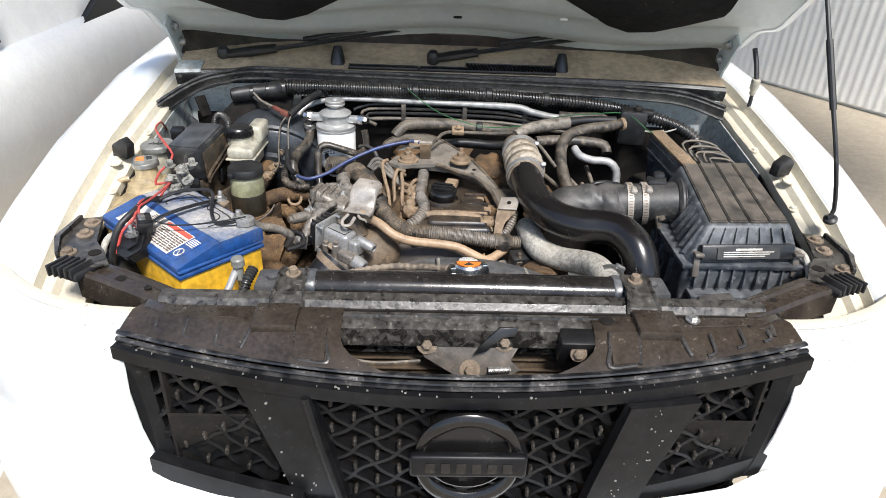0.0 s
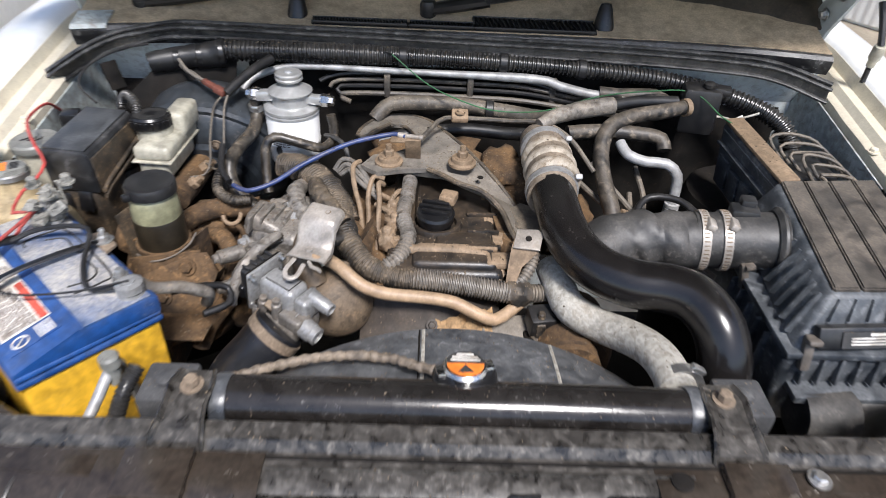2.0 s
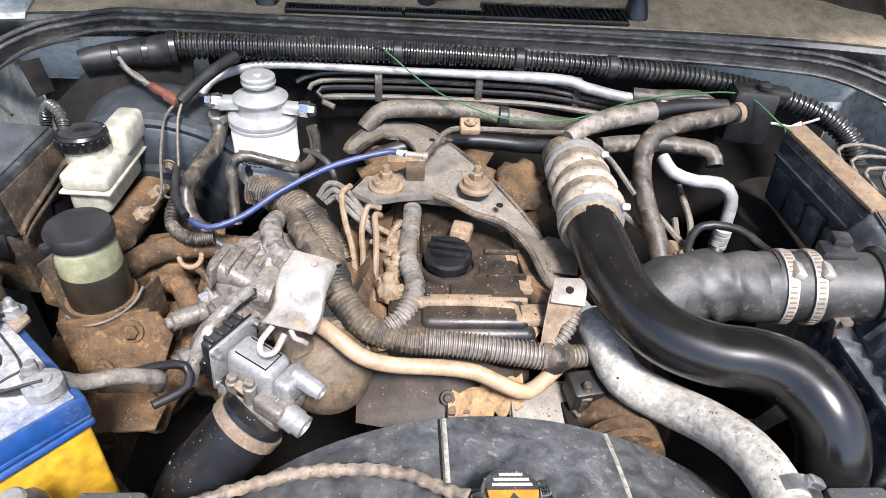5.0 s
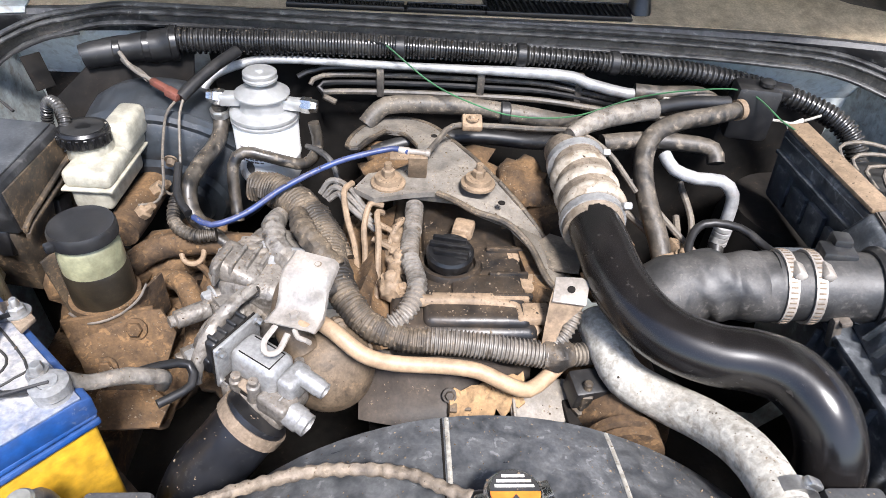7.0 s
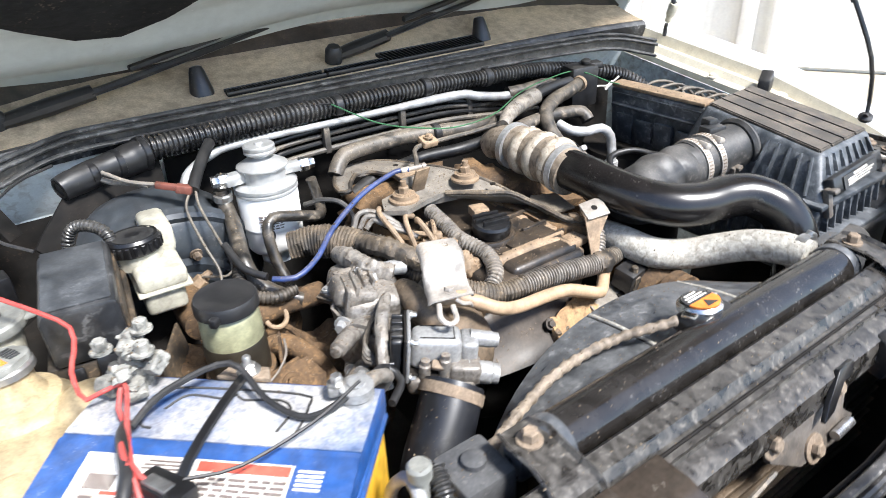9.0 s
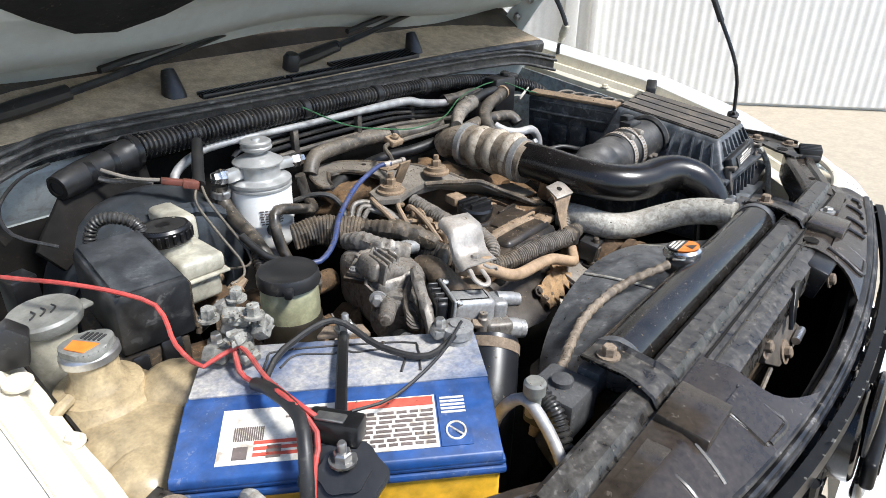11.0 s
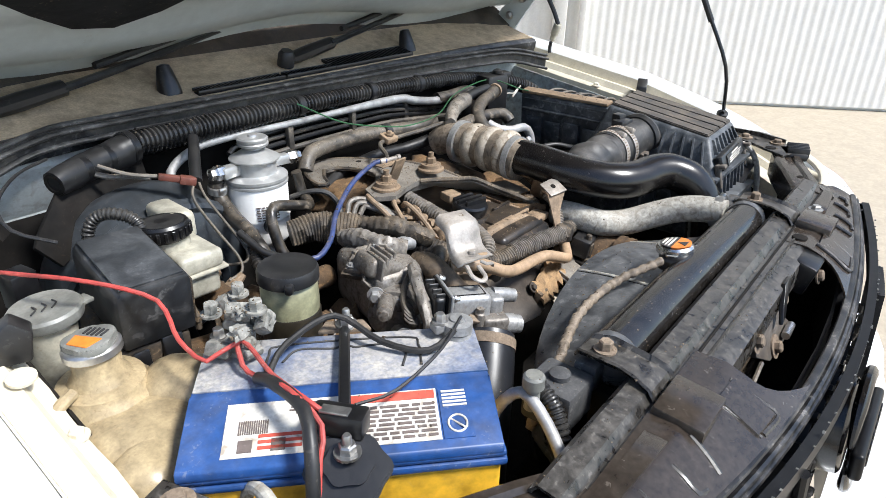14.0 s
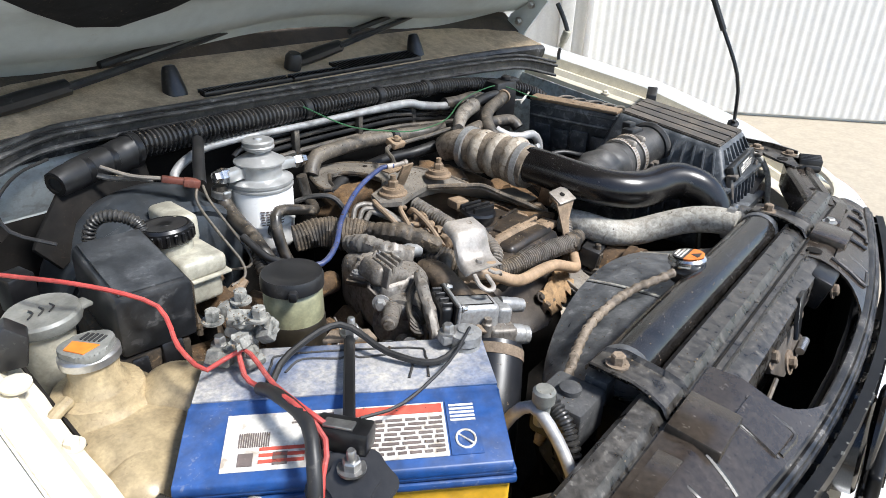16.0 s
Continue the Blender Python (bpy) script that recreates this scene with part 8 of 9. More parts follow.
# back of the headlamp in the gap beside the air cleaner
for s in (-1, 1):
    lb = thing("headlamp_boot", (s * 0.665, 0.16, 0.9), "black rubber boot on the back of a headlamp", "boot", "headlamp boots")
    bm = B()
    lathe(bm, [(0.075, 0.0), (0.075, 0.05), (0.066, 0.062), (0.05, 0.066), (0.045, 0.08), (0.03, 0.085), (0.002, 0.085)], axis((s * 0.668, 0.10, 0.895), (s * 0.66, 0.3, 0.93)), 28)
    part("cup", bm, m_rubber, lb)
    part("breather", sweep(B(), [(s * 0.655, 0.17, 0.955), (s * 0.65, 0.15, 1.0), (s * 0.655, 0.115, 1.008), (s * 0.66, 0.085, 0.97), (s * 0.66, 0.07, 0.90)], 0.006, 10, 0.01), m_palehose, lb, "thin dusty breather hose")

# relay panel behind the air cleaner
rp = thing("relay_box", (0.51, 0.49, 0.95), "black relay box with a dusty tan top edge", "relay box")
bm = B()
box(bm, (0.510, 0.492, 1.005), (0.026, 0.225, 0.12), (0, -6, 2), 0.005)
rb = part("housing", bm, m_acside, rp)
for i in range(4):
    part("relay", box(B(), (0.495, 0.415 + 0.05 * i, 0.985), (0.008, 0.040, 0.045 + 0.010 * (i % 2)), (0, -6, 2), 0.002), m_acside, rb)
part("ledge", box(B(), (0.492, 0.49, 1.030), (0.012, 0.215, 0.006), (0, -6, 2), 0.002), m_acside, rb)
part("ledge", box(B(), (0.494, 0.49, 1.054), (0.008, 0.215, 0.004), (0, -6, 2), 0.0015), m_acside, rb)
bm = B()
box(bm, (0.508, 0.494, 1.070), (0.032, 0.222, 0.008), (0, -6, 2), 0.003)
part("top_edge", bm, m_tan, rp, "top edge under tan dust")
nudge(rp, 0.0, 0.0, 0.010)
# brake actuator with lines behind it
ab2 = thing("brake_actuator", (0.60, 0.53, 0.95), "black brake actuator block with steel lines", "actuator")
bm = B()
box(bm, (0.60, 0.53, 1.0), (0.11, 0.10, 0.07), (0, 0, 5), 0.006)
part("block", bm, m_dplastic, ab2)
for i in range(6):
    y = 0.575 - 0.026 * i
    hose("brake_line", [(0.585 + 0.008 * i, y - 0.02, 1.03), (0.565 + 0.008 * i, y, 1.06 - 0.004 * (i % 3)), (0.60, y + 0.004, 1.068 - 0.005 * (i % 3)), (0.645, y - 0.008, 1.060), (0.672, y - 0.03, 1.03)], 0.0031, m_cond, "thin dark steel brake line", "pipe", "brake lines", seg=8)

# ---- firewall pipes and looms ----
H = [(-0.44, 0.702, 1.135), (-0.32, 0.712, 1.133), (-0.14, 0.72, 1.130), (0.04, 0.722, 1.126), (0.22, 0.722, 1.118), (0.383, 0.72, 1.106), (0.516, 0.70, 1.086), (0.60, 0.665, 1.063), (0.636, 0.63, 1.028), (0.64, 0.60, 0.97)]
loom = hose("main_loom", H, [0.021, 0.020, 0.019, 0.0168, 0.0158, 0.0158, 0.0165, 0.0175, 0.018, 0.018], m_bcond, "thick black corrugated wiring conduit along the firewall", "conduit", pitch=0.0085, depth=0.0036, seg=16, step=0.0019)
for x, y, z in ((-0.10, 0.7205, 1.129), (0.09, 0.7225, 1.124), (0.24, 0.7222, 1.117)):
    bm = B()
    lathe(bm, [(0.017, -0.008), (0.0188, -0.006), (0.0188, 0.006), (0.017, 0.008)], axis((x, y, z), (x + 0.1, y, z - 0.003)), 20)
    part("tape_wrap", bm, m_rubber, loom, "black tape wrap")
boot = thing("loom_boot", (-0.48, 0.69, 1.12), "black taped box joint at the end of the main conduit", "boot")
part("wrap", sweep(B(), [(-0.432, 0.702, 1.130), (-0.455, 0.700, 1.126), (-0.50, 0.687, 1.124), (-0.54, 0.672, 1.121), (-0.556, 0.666, 1.118)], [0.023, 0.021, 0.018, 0.018, 0.016], 16, 0.005, lumps=0.10, flat=1.1), m_rubber, boot, "black tape wound in folds")
for x, y, z, k in ((-0.436, 0.7025, 1.130, 1.0), (-0.474, 0.6955, 1.125, 0.86), (-0.512, 0.683, 1.123, 0.78)):
    part("strap", lathe(B(), [(0.0235 * k, -0.006), (0.0255 * k, -0.004), (0.0255 * k, 0.004), (0.0235 * k, 0.006)], axis((x, y, z), (x + 0.1, y + 0.03, z)), 22), m_plastic, boot)
part("opening", lathe(B(), [(0.013, -0.004), (0.015, 0.001), (0.010, 0.002), (0.009, -0.002)], axis((-0.556, 0.666, 1.118), (-0.60, 0.645, 1.112)), 18), m_under, boot)
part("lead", sweep(B(), [(-0.505, 0.672, 1.118), (-0.488, 0.655, 1.112), (-0.470, 0.637, 1.113), (-0.452, 0.618, 1.110)], 0.0042, 8, 0.006), m_tape, boot, "dusty lead to the red connector")
bm = B()
prism(bm, [(-0.072, -0.048), (-0.060, -0.036), (-0.01, 0.006), (0.06, 0.020), (0.14, 0.020), (0.13, -0.040), (0.02, -0.060), (-0.05, -0.085)], -0.004, 0.004, Matrix.Translation((-0.545, 0.675, 1.098)) @ pose(0, 0, 0, 68, 0, 16), 0.002)
part("bracket", bm, m_under, boot, "black grimy carrier below the tape")
hose("air_con_pipe", [(-0.40, 0.66, 1.06), (-0.385, 0.685, 1.085), (-0.34, 0.705, 1.10), (-0.285, 0.712, 1.106), (-0.10, 0.710, 1.104), (0.148, 0.708, 1.100), (0.20, 0.702, 1.090), (0.25, 0.695, 1.081), (0.28, 0.69, 1.079)], [0.007, 0.007, 0.006, 0.006, 0.006, 0.007, 0.009, 0.009, 0.009], m_tube, "bright aluminium air-conditioning pipe along the firewall", "pipe")
hose("air_con_hose", [(0.275, 0.695, 1.082), (0.32, 0.69, 1.082), (0.38, 0.688, 1.083), (0.41, 0.68, 1.07)], 0.0135, m_drubber, "dusty rubber end of the air-conditioning pipe", lumps=0.08)
for i, (y, z, r) in enumerate(((0.728, 1.088, 0.0045), (0.722, 1.078, 0.004), (0.72, 1.066, 0.0045), (0.712, 1.054, 0.005))):
    hose("firewall_pipe", [(-0.26 + 0.02 * i, y - 0.01, z - 0.012), (-0.22, y, z), (-0.10, y + 0.002, z + 0.003), (0.05, y, z + 0.002), (0.14, y - 0.004, z), (0.20 + 0.02 * i, y - 0.012, z - 0.012), (0.30 + 0.02 * i, y - 0.02, z - 0.02)], r, m_cond if i % 2 else m_rubber, "thin dark metal pipe along the firewall", "pipe", "firewall pipes", seg=8, step=0.03)
for x in (-0.13, 0.03, 0.19):
    bm = B()
    box(bm, (x, 0.715, 1.075), (0.012, 0.012, 0.05), bevel=0.002)
    tagged(part("pipe_clip", bm, m_cond), "grey pipe clip on the firewall", "clip", "pipe clips")
# long grey pipe behind the engine
hose("coolant_pipe", [(-0.15, 0.655, 1.03), (-0.13, 0.668, 1.05), (-0.10, 0.672, 1.058), (0.0, 0.668, 1.06), (0.09, 0.655, 1.056), (0.14, 0.64, 1.055), (0.175, 0.61, 1.065)], 0.014, m_cond, "dusty grey coolant pipe behind the engine", "pipe", seg=14)
bm = B()
lathe(bm, [(0.0145, -0.008), (0.017, -0.006), (0.017, 0.006), (0.0145, 0.008)], axis((0.065, 0.657, 1.057), (0.1, 0.656, 1.056)), 18)
tagged(part("pipe_clip", bm, m_rubber), "black rubber clip on the coolant pipe", "clip", "pipe clips")
hose("coolant_pipe", [(-0.14, 0.62, 1.0), (-0.08, 0.64, 1.01), (0.02, 0.645, 1.02), (0.10, 0.635, 1.02), (0.15, 0.615, 1.03)], 0.012, m_rubber, "dark hose below the grey pipe", "hose")
hose("steel_pipe", [(-0.065, 0.525, 1.05), (-0.045, 0.555, 1.06), (-0.02, 0.592, 1.066), (0.04, 0.60, 1.064), (0.10, 0.592, 1.066), (0.155, 0.57, 1.075), (0.20, 0.54, 1.06), (0.24, 0.50, 1.02)], 0.0042, m_cond, "thin dusty steel vacuum pipe", "pipe", seg=8)
bm = B()
box(bm, (0.008, 0.597, 1.070), (0.03, 0.026, 0.012), (20, 0, 0), 0.003)
bolt(bm, (0.008, 0.594, 1.077), 0.006, 0.005)
tagged(part("pipe_clip", bm, m_tan), "dusty bolted pipe clip", "clip", "pipe clips")
# vacuum sleeve and hoses at the back right
hose("sleeved_pipe", [(0.145, 0.555, 1.078), (0.175, 0.575, 1.086), (0.23, 0.605, 1.088), (0.285, 0.622, 1.09)], [0.011, 0.014, 0.016, 0.016], m_tape, "pipe wrapped in silver heat sleeve", "pipe", lumps=0.06, step=0.006)
hose("heater_hose", [(0.28, 0.622, 1.09), (0.34, 0.64, 1.092), (0.41, 0.65, 1.09)], 0.011, m_rubber, "plain black rubber heater hose")
hose("heater_hose", [(0.428, 0.64, 1.085), (0.38, 0.622, 1.082), (0.32, 0.605, 1.078), (0.275, 0.58, 1.066), (0.258, 0.545, 1.04), (0.258, 0.50, 1.01), (0.268, 0.455, 0.98), (0.275, 0.42, 0.95)], [0.013, 0.014, 0.014, 0.0145, 0.0145, 0.0145, 0.0145, 0.0145], m_drubber, "dusty rubber heater hose bending down", seg=16, lumps=0.05)
bm = B()
clamp(bm, (0.425, 0.639, 1.0845), (1, 0.35, 0.05), 0.0145, 0.010)
tagged(part("hose_clamp", bm, m_tan), "small clamp on the heater hose", "clamp", "hose clamps")
hose("heater_hose", [(0.20, 0.575, 1.055), (0.26, 0.585, 1.056), (0.33, 0.583, 1.055), (0.37, 0.575, 1.05), (0.375, 0.56, 1.035)], 0.013, m_drubber, "short dusty hose beside the charge pipe", seg=14, lumps=0.05)
hose("air_con_pipe", [(0.295, 0.565, 1.045), (0.305, 0.54, 1.035), (0.335, 0.525, 1.03), (0.37, 0.52, 1.03), (0.392, 0.515, 1.01), (0.395, 0.51, 0.97), (0.39, 0.505, 0.93)], 0.0095, m_tube, "bright bent aluminium air-conditioning pipe", "pipe", seg=14)
bm = B()
for k in range(4):
    lathe(bm, [(0.009, -0.004), (0.0135, -0.003), (0.0135, 0.003), (0.009, 0.004)], pose(0.3945, 0.5085, 0.955 - 0.009 * k), 18)
tagged(part("crimp_collar", bm, m_tube), "ribbed aluminium crimp collar", "collar")
hose("air_con_hose", [(0.392, 0.507, 0.925), (0.385, 0.48, 0.90), (0.37, 0.45, 0.88)], 0.012, m_rubber, "black rubber hose below the crimp")
bm = B()
box(bm, (0.455, 0.655, 1.055), (0.07, 0.05, 0.09), (0, 0, -10), 0.010)
lathe(bm, [(0.012, 0), (0.012, 0.006), (0.006, 0.010)], pose(0.462, 0.645, 1.102), 14)
box(bm, (0.48, 0.65, 1.095), (0.05, 0.03, 0.014), (0, 0, -20), 0.004)
nudge(tagged(part("heater_valve", bm, m_rubber), "black valve housing at the firewall with a bright bolt", "valve"), 0.007, 0.018, 0.014)
hose("sensor_wire", [(0.29, 0.35, 0.96), (0.30, 0.42, 0.985), (0.33, 0.455, 1.0), (0.375, 0.44, 1.005), (0.40, 0.40, 1.0), (0.405, 0.35, 1.02), (0.40, 0.31, 1.06)], 0.006, m_rubber, "black wire loop to the intake sensor", "wire")
sn = thing("air_sensor", (0.40, 0.29, 1.07), "small dusty air flow sensor on the intake snout", "sensor")
bm = B()
box(bm, (0.398, 0.288, 1.079), (0.04, 0.028, 0.016), (0, 0, -10), 0.004)
box(bm, (0.405, 0.30, 1.086), (0.022, 0.022, 0.02), (0, 0, -10), 0.004)
part("housing", bm, m_dplastic, sn)
nudge(sn, 0.018, 0.022, -0.010)
for pts in ([(0.20, 0.54, 1.0), (0.28, 0.46, 0.96), (0.36, 0.38, 0.93)], [(0.31, 0.50, 0.98), (0.305, 0.44, 0.95), (0.295, 0.39, 0.92)], [(0.24, 0.53, 1.02), (0.33, 0.42, 0.96), (0.42, 0.33, 0.93)], [(0.33, 0.56, 1.0), (0.34, 0.50, 0.96), (0.32, 0.44, 0.9)]):
    hose("steel_pipe", pts, 0.005, m_cond, "thin dark pipe in the shade by the charge pipe", "pipe", "shaded pipes", seg=8)
tb = thing("turbo_bracket", (0.30, 0.42, 0.94), "dusty metal actuator bracket with bolts", "bracket")
bm = B()
box(bm, (0.285, 0.40, 0.945), (0.05, 0.06, 0.05), (10, 0, 20), 0.006)
box(bm, (0.30, 0.43, 0.965), (0.03, 0.05, 0.02), (0, 20, 10), 0.004)
bolt(bm, (0.27, 0.385, 0.972), 0.009, 0.009)
bolt(bm, (0.295, 0.415, 0.975), 0.008, 0.008)
part("casting", bm, m_tan, tb)
hose("green_wire", [(-0.12, 0.70, 1.14), (-0.05, 0.66, 1.10), (0.02, 0.62, 1.085), (0.08, 0.605, 1.078), (0.16, 0.60, 1.085), (0.26, 0.64, 1.098), (0.36, 0.67, 1.10), (0.44, 0.66, 1.105), (0.48, 0.60, 1.085), (0.50, 0.575, 1.08)], 0.0013, m_green, "thin green wire hanging across the firewall", "wire", seg=6)
hose("black_wire", [(-0.12, 0.70, 1.14), (-0.15, 0.71, 1.142), (-0.30, 0.715, 1.15), (-0.42, 0.70, 1.157)], 0.0018, m_rubber, "thin black wire along the main conduit", "wire", seg=6)
# small hose over the shroud to the cap
hose("overflow_hose", [(0.0, 0.035, 1.012), (-0.035, 0.042, 1.008), (-0.06, 0.058, 1.0), (-0.085, 0.075, 0.99), (-0.13, 0.082, 0.985), (-0.18, 0.085, 0.975), (-0.23, 0.075, 0.968), (-0.275, 0.062, 0.962), (-0.31, 0.055, 0.95), (-0.335, 0.06, 0.90)], 0.0066, m_silicone, "dusty twisted overflow hose along the radiator", seg=14, lumps=0.15, pitch=0.014, depth=0.0012, step=0.005)
acv = thing("air_con_port", (-0.33, 0.05, 0.98), "aluminium air-conditioning service port with a capped valve", "valve")
part("pipe", sweep(B(), [(-0.345, 0.10, 0.90), (-0.345, 0.09, 0.96), (-0.338, 0.065, 0.992), (-0.345, 0.03, 0.975), (-0.36, -0.005, 0.94), (-0.37, -0.03, 0.88)], 0.0065, 14), m_tube, acv)
bm = B()
lathe(bm, [(0.008, -0.025), (0.008, 0), (0.0115, 0.002), (0.0115, 0.014), (0.009, 0.017), (0.001, 0.0172)], pose(-0.334, 0.055, 1.0), 20)
part("cap", bm, m_capgrey, acv, "grey dust cap")
nudge(acv, -0.060, -0.025, 0.011)
hose("wire_conduit", [(-0.372, 0.040, 1.00), (-0.380, 0.010, 0.985), (-0.392, -0.012, 0.94), (-0.40, -0.022, 0.85)], 0.010, m_bcond, "black corrugated conduit beside the battery", "conduit", pitch=0.006, depth=0.002)

# dusty tan casting and belt cover in front of the engine
fc = thing("belt_cover", (0.07, 0.215, 0.85), "dusty grey cover and torn tan insulation at the engine front", "cover")
bm = B()
prism(bm, [(-0.040, -0.026), (0.040, -0.028), (0.044, 0.018), (0.030, 0.026), (-0.034, 0.024), (-0.042, 0.010)], -0.003, 0.003, pose(0.083, 0.236, 0.888, 24, 0, 3), 0.002)
cov = part("cover", bm, m_plate, fc, "flat dusty grey plate")
part("rib", box(B(), (0.046, 0.235, 0.892), (0.004, 0.052, 0.012), (24, 0, 3), 0.0015), m_plate, cov)
bm = B()
rows = []
rng = random.Random(21)
for i in range(15):
    f = i / 14
    x = -0.030 + 0.088 * f
    rows.append([(x + rng.uniform(-0.002, 0.002), 0.240 + 0.016 * f + 0.004 * rng.uniform(-1, 1) - 0.030 * g, 0.897 + 0.020 * f - 0.026 * g + 0.005 * rng.uniform(-1, 1)) for g in (0, 0.25, 0.5, 0.75, 1 + rng.uniform(-0.15, 0.35))])
loft(bm, rows, 0.005)
part("insulation", bm, m_insulation, fc, "torn tan insulation", 70)
for i in range(4):
    part("brace", box(B(), (-0.028 + 0.020 * i, 0.232 + 0.002 * i, 0.870), (0.010, 0.012, 0.034), (16, 6 * (-1) ** i, 0), 0.002), m_warmcast, fc)
st = B()
lathe(st, [(0.013, 0), (0.013, 0.006), (0.009, 0.008), (0.009, 0.024), (0.011, 0.025), (0.011, 0.034), (0.008, 0.036)], pose(0.128, 0.222, 0.888), 6)
lathe(st, [(0.0055, 0), (0.0055, 0.016), (0.004, 0.018)], pose(0.128, 0.222, 0.922), 14)
part("stud", st, m_loom, fc, "rusty threaded stud with a nut")
part("foot", box(B(), (0.133, 0.220, 0.884), (0.050, 0.040, 0.010), (10, 0, 8), 0.003), m_under, fc)
part("plug", box(box(B(), (0.135, 0.235, 0.915), (0.05, 0.035, 0.035), (10, 0, 10), 0.004), (0.165, 0.25, 0.92), (0.035, 0.03, 0.025), (0, 0, 20), 0.004), m_rubber, fc, "black wire plug")
tc = thing("turbocharger", (0.13, 0.5, 0.9), "dark cast iron turbocharger in the shade", "turbocharger")
part("housing", lump(lathe(B(), [(0.03, -0.04), (0.06, -0.03), (0.065, 0.02), (0.04, 0.05)], axis((0.14, 0.52, 0.93), (0.14, 0.62, 0.93)), 24), (0.20, 0.47, 0.92), (0.08, 0.10, 0.08), (0, 0, 0), 0.3, 6.6), m_brown, tc)
pul = thing("alternator", (0.20, 0.16, 0.85), "dusty alternator pulley below the hoses", "alternator")
part("pulley", lathe(B(), [(0.03, 0), (0.045, 0.004), (0.045, 0.012), (0.038, 0.016), (0.045, 0.02), (0.045, 0.03), (0.02, 0.032)], axis((0.165, 0.185, 0.89), (0.165, 0.10, 0.89)), 28), m_brown, pul)
part("case", lathe(B(), [(0.05, 0), (0.06, 0.02), (0.06, 0.10)], axis((0.18, 0.19, 0.87), (0.18, 0.30, 0.87)), 24), m_brown, pul)

# hanging cable with a pale connector by the bonnet hinge
hc = thing("hanging_cable", (0.758, 0.675, 1.18), "black cable with a white connector hanging by the bonnet hinge", "cable")
part("lead", sweep(B(), [(0.745, 0.70, 1.27), (0.75, 0.68, 1.235), (0.753, 0.666, 1.203)], 0.006, 8, 0.01), m_rubber, hc)
part("connector", lathe(B(), [(0.009, 0), (0.011, 0.006), (0.011, 0.03), (0.008, 0.035), (0.008, 0.048), (0.004, 0.05)], axis((0.753, 0.666, 1.204), (0.764, 0.689, 1.152)), 14), m_milk, hc, "white plastic connector")
part("tail", sweep(B(), [(0.764, 0.689, 1.154), (0.766, 0.692, 1.14), (0.764, 0.69, 1.125)], 0.005, 8, 0.01), m_rubber, hc)
# flat black bracket plate and looped wire near the wing
bm = B()
prism(bm, [(-0.014, -0.026), (0.014, -0.026), (0.017, 0.026), (-0.012, 0.026)], -0.002, 0.002, Matrix.Translation((-0.636, 0.680, 1.086)) @ pose(0, 0, 0, 58, 0, 50), 0.001)
tagged(part("plastic_flap", bm, m_under), "black plastic plate below the bonnet seal", "flap")
hose("black_wire", [(-0.555, 0.675, 1.15), (-0.60, 0.655, 1.145), (-0.64, 0.615, 1.13), (-0.645, 0.575, 1.11), (-0.61, 0.55, 1.09)], 0.0022, m_rubber, "thin black wire looping beside the fuse box", "wire", seg=6)
for k, (x, y, z, a) in enumerate(((0.40, 0.655, 1.085, 20), (0.53, 0.66, 1.06, -30))):
    tg = thing("cable_tag", (x, y, z), "small white tag on a grey wire", "tag", "cable tags")
    part("wire", sweep(B(), [(x - 0.09, y + 0.005, z + 0.005), (x - 0.03, y - 0.012, z + 0.004), (x, y - 0.01, z), (x + 0.06, y + 0.004, z + 0.012)], 0.0022, 6, 0.01), m_palehose, tg)
    part("label", box(B(), (x, y - 0.012, z), (0.026, 0.002, 0.008), (0, a, 0), 0.0006), m_paper, tg)


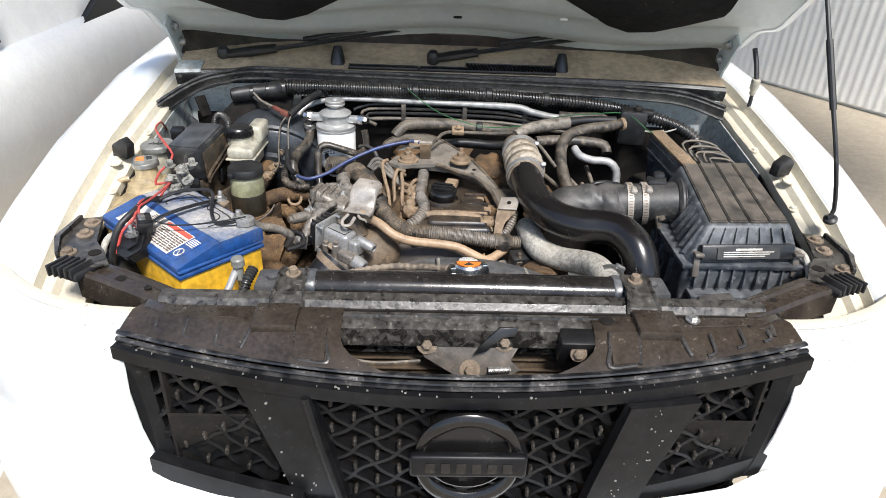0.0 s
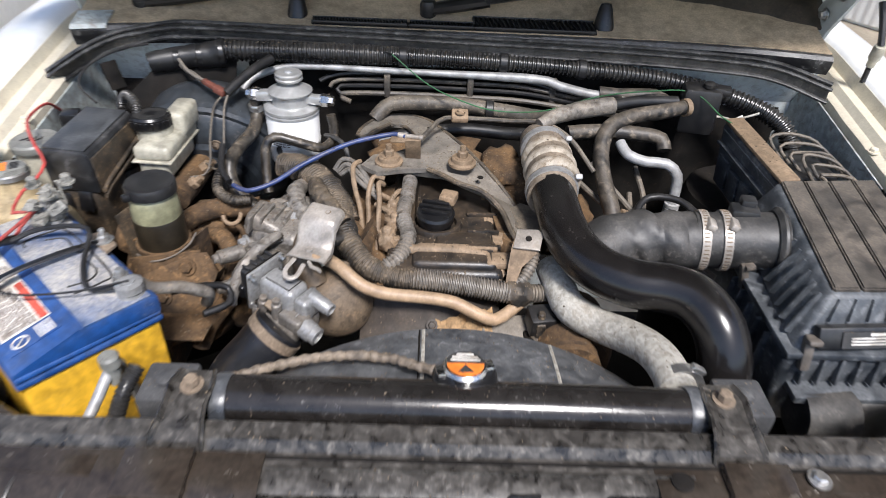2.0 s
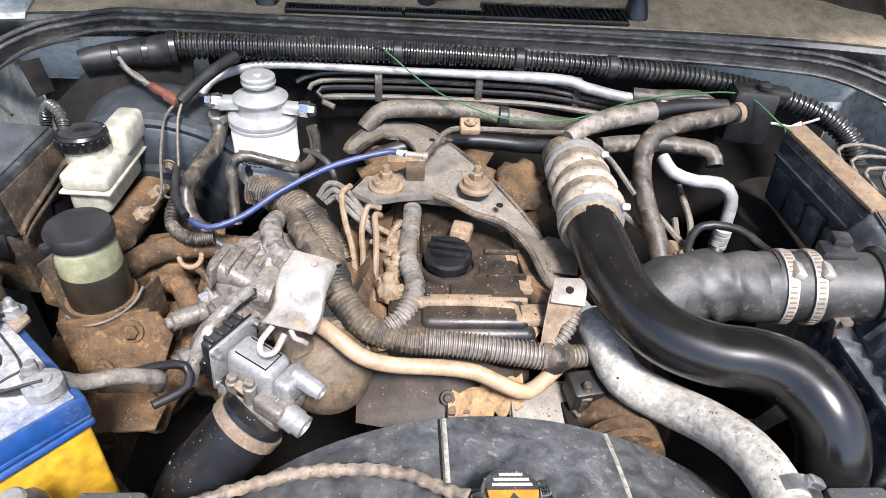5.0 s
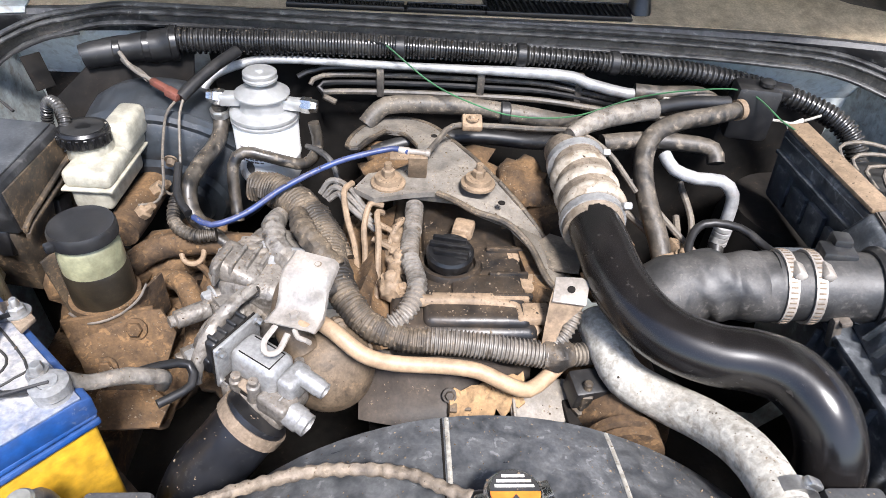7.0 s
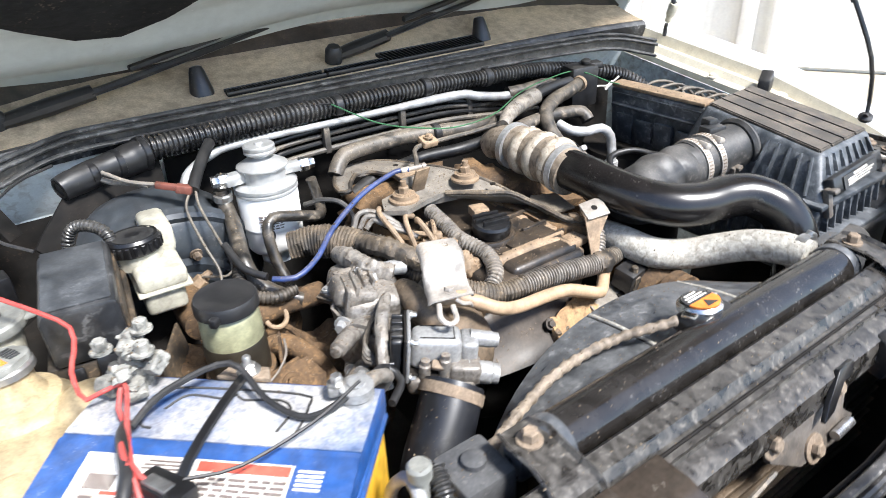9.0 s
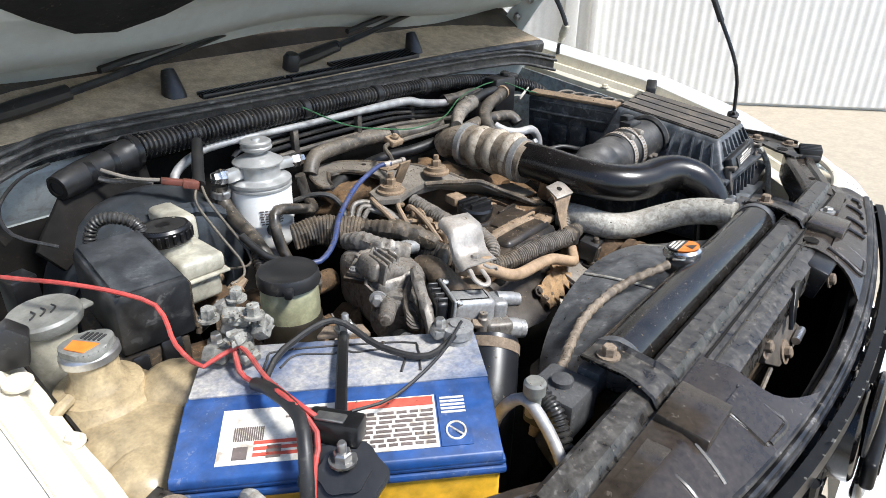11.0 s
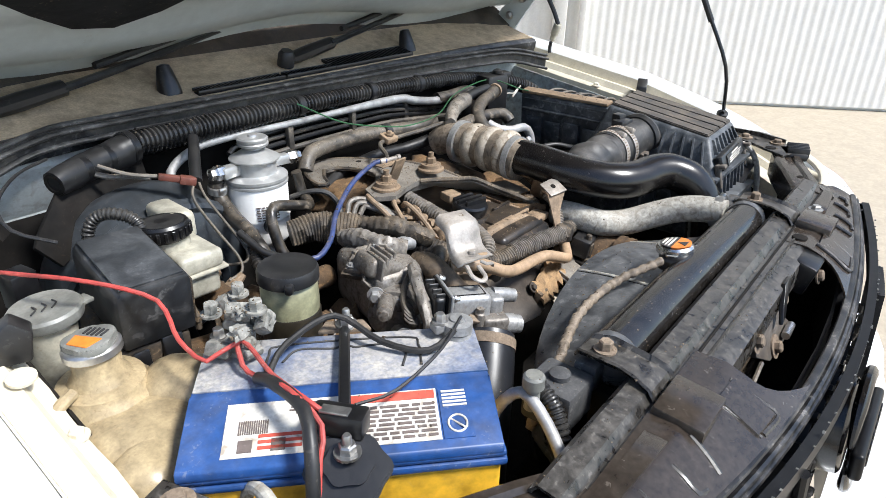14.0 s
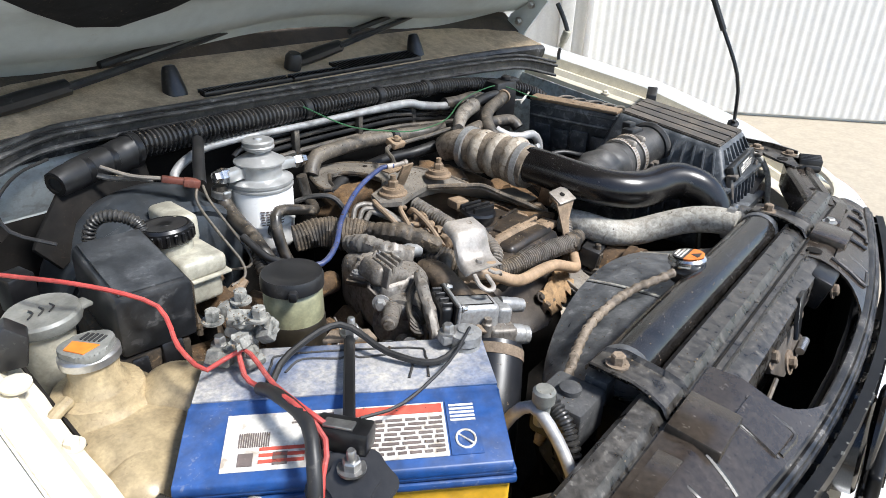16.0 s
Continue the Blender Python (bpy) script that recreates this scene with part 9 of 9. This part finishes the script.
# ---- crumbs of dried mud lying over the bay ----
def crumbs(count, seed):
    """Small chips dropped on whatever lies below, as one loose scatter."""
    bpy.context.view_layer.update()
    dg = bpy.context.evaluated_depsgraph_get()
    rng = random.Random(seed)
    verts, faces = [], []
    tries = 0
    while len(faces) < count * 6 and tries < count * 6:
        tries += 1
        x, y = rng.uniform(-0.62, 0.66), rng.uniform(-0.18, 0.72)
        thick = 0.5 + 0.5 * noise.noise(Vector((x * 9, y * 9, 2.0)))
        if rng.random() > thick * (0.25 if y < 0.02 else 0.5) + (0.45 if x < 0.1 and y > 0.2 else 0.0):
            continue
        hit, place, normal, _, ob, _ = scene.ray_cast(dg, Vector((x, y, 1.165)), Vector((0, 0, -1)))
        if not hit or normal.z < 0.45 or place.z < 0.80 or "wire" in ob.name or "zinc" in ob.data.materials[0].name or "filmed" in ob.data.materials[0].name or "aluminium" in ob.data.materials[0].name or "box" in ob.data.materials[0].name or "booster" in ob.data.materials[0].name or "rubber" in ob.data.materials[0].name or "grimy" in ob.data.materials[0].name or "glossy" in ob.data.materials[0].name or "filter" in ob.data.materials[0].name or "satin" in ob.data.materials[0].name or "duct" in ob.data.materials[0].name or "bright" in ob.data.materials[0].name or "plastic" in ob.data.materials[0].name or "paper" in ob.data.materials[0].name:
            continue
        r = rng.uniform(0.0006, 0.0019) * (1.5 if rng.random() < 0.06 else 1.0)
        q = normal.to_track_quat("Z", "Y").to_matrix()
        a0 = rng.uniform(0, 6.28)
        base = len(verts)
        for i in range(4):
            a = a0 + 1.571 * i + rng.uniform(-0.4, 0.4)
            k = r * rng.uniform(0.6, 1.3)
            verts.append(place + q @ Vector((k * math.cos(a), k * math.sin(a), -0.0004)))
        verts.append(place + q @ Vector((0, 0, r * rng.uniform(0.3, 0.8))))
        faces += [(base + i, base + (i + 1) % 4, base + 4) for i in range(4)] + [(base + 2, base + 1, base), (base + 3, base + 2, base)]
    me = bpy.data.meshes.new("mud_crumbs")
    me.from_pydata(verts, [], faces)
    me.materials.append(m_crumb)
    return tagged(new("mud_crumbs", me), "crumbs of dried tan mud scattered over the engine bay", "mud", kind="stuff")


m_crumb = bpy.data.materials.new("dried_mud_crumbs")
m_crumb.use_nodes = True
cn_, cl_ = m_crumb.node_tree.nodes, m_crumb.node_tree.links
geo = cn_.new("ShaderNodeNewGeometry")
mixc = cn_.new("ShaderNodeMix")
mixc.data_type = "RGBA"
mixc.inputs["A"].default_value, mixc.inputs["B"].default_value = (0.05, 0.035, 0.022, 1), (0.24, 0.185, 0.125, 1)
cl_.new(geo.outputs["Random Per Island"], mixc.inputs["Factor"])
cl_.new(mixc.outputs["Result"], cn_["Principled BSDF"].inputs["Base Color"])
cn_["Principled BSDF"].inputs["Roughness"].default_value = 0.9
crumbs(6500, 11)
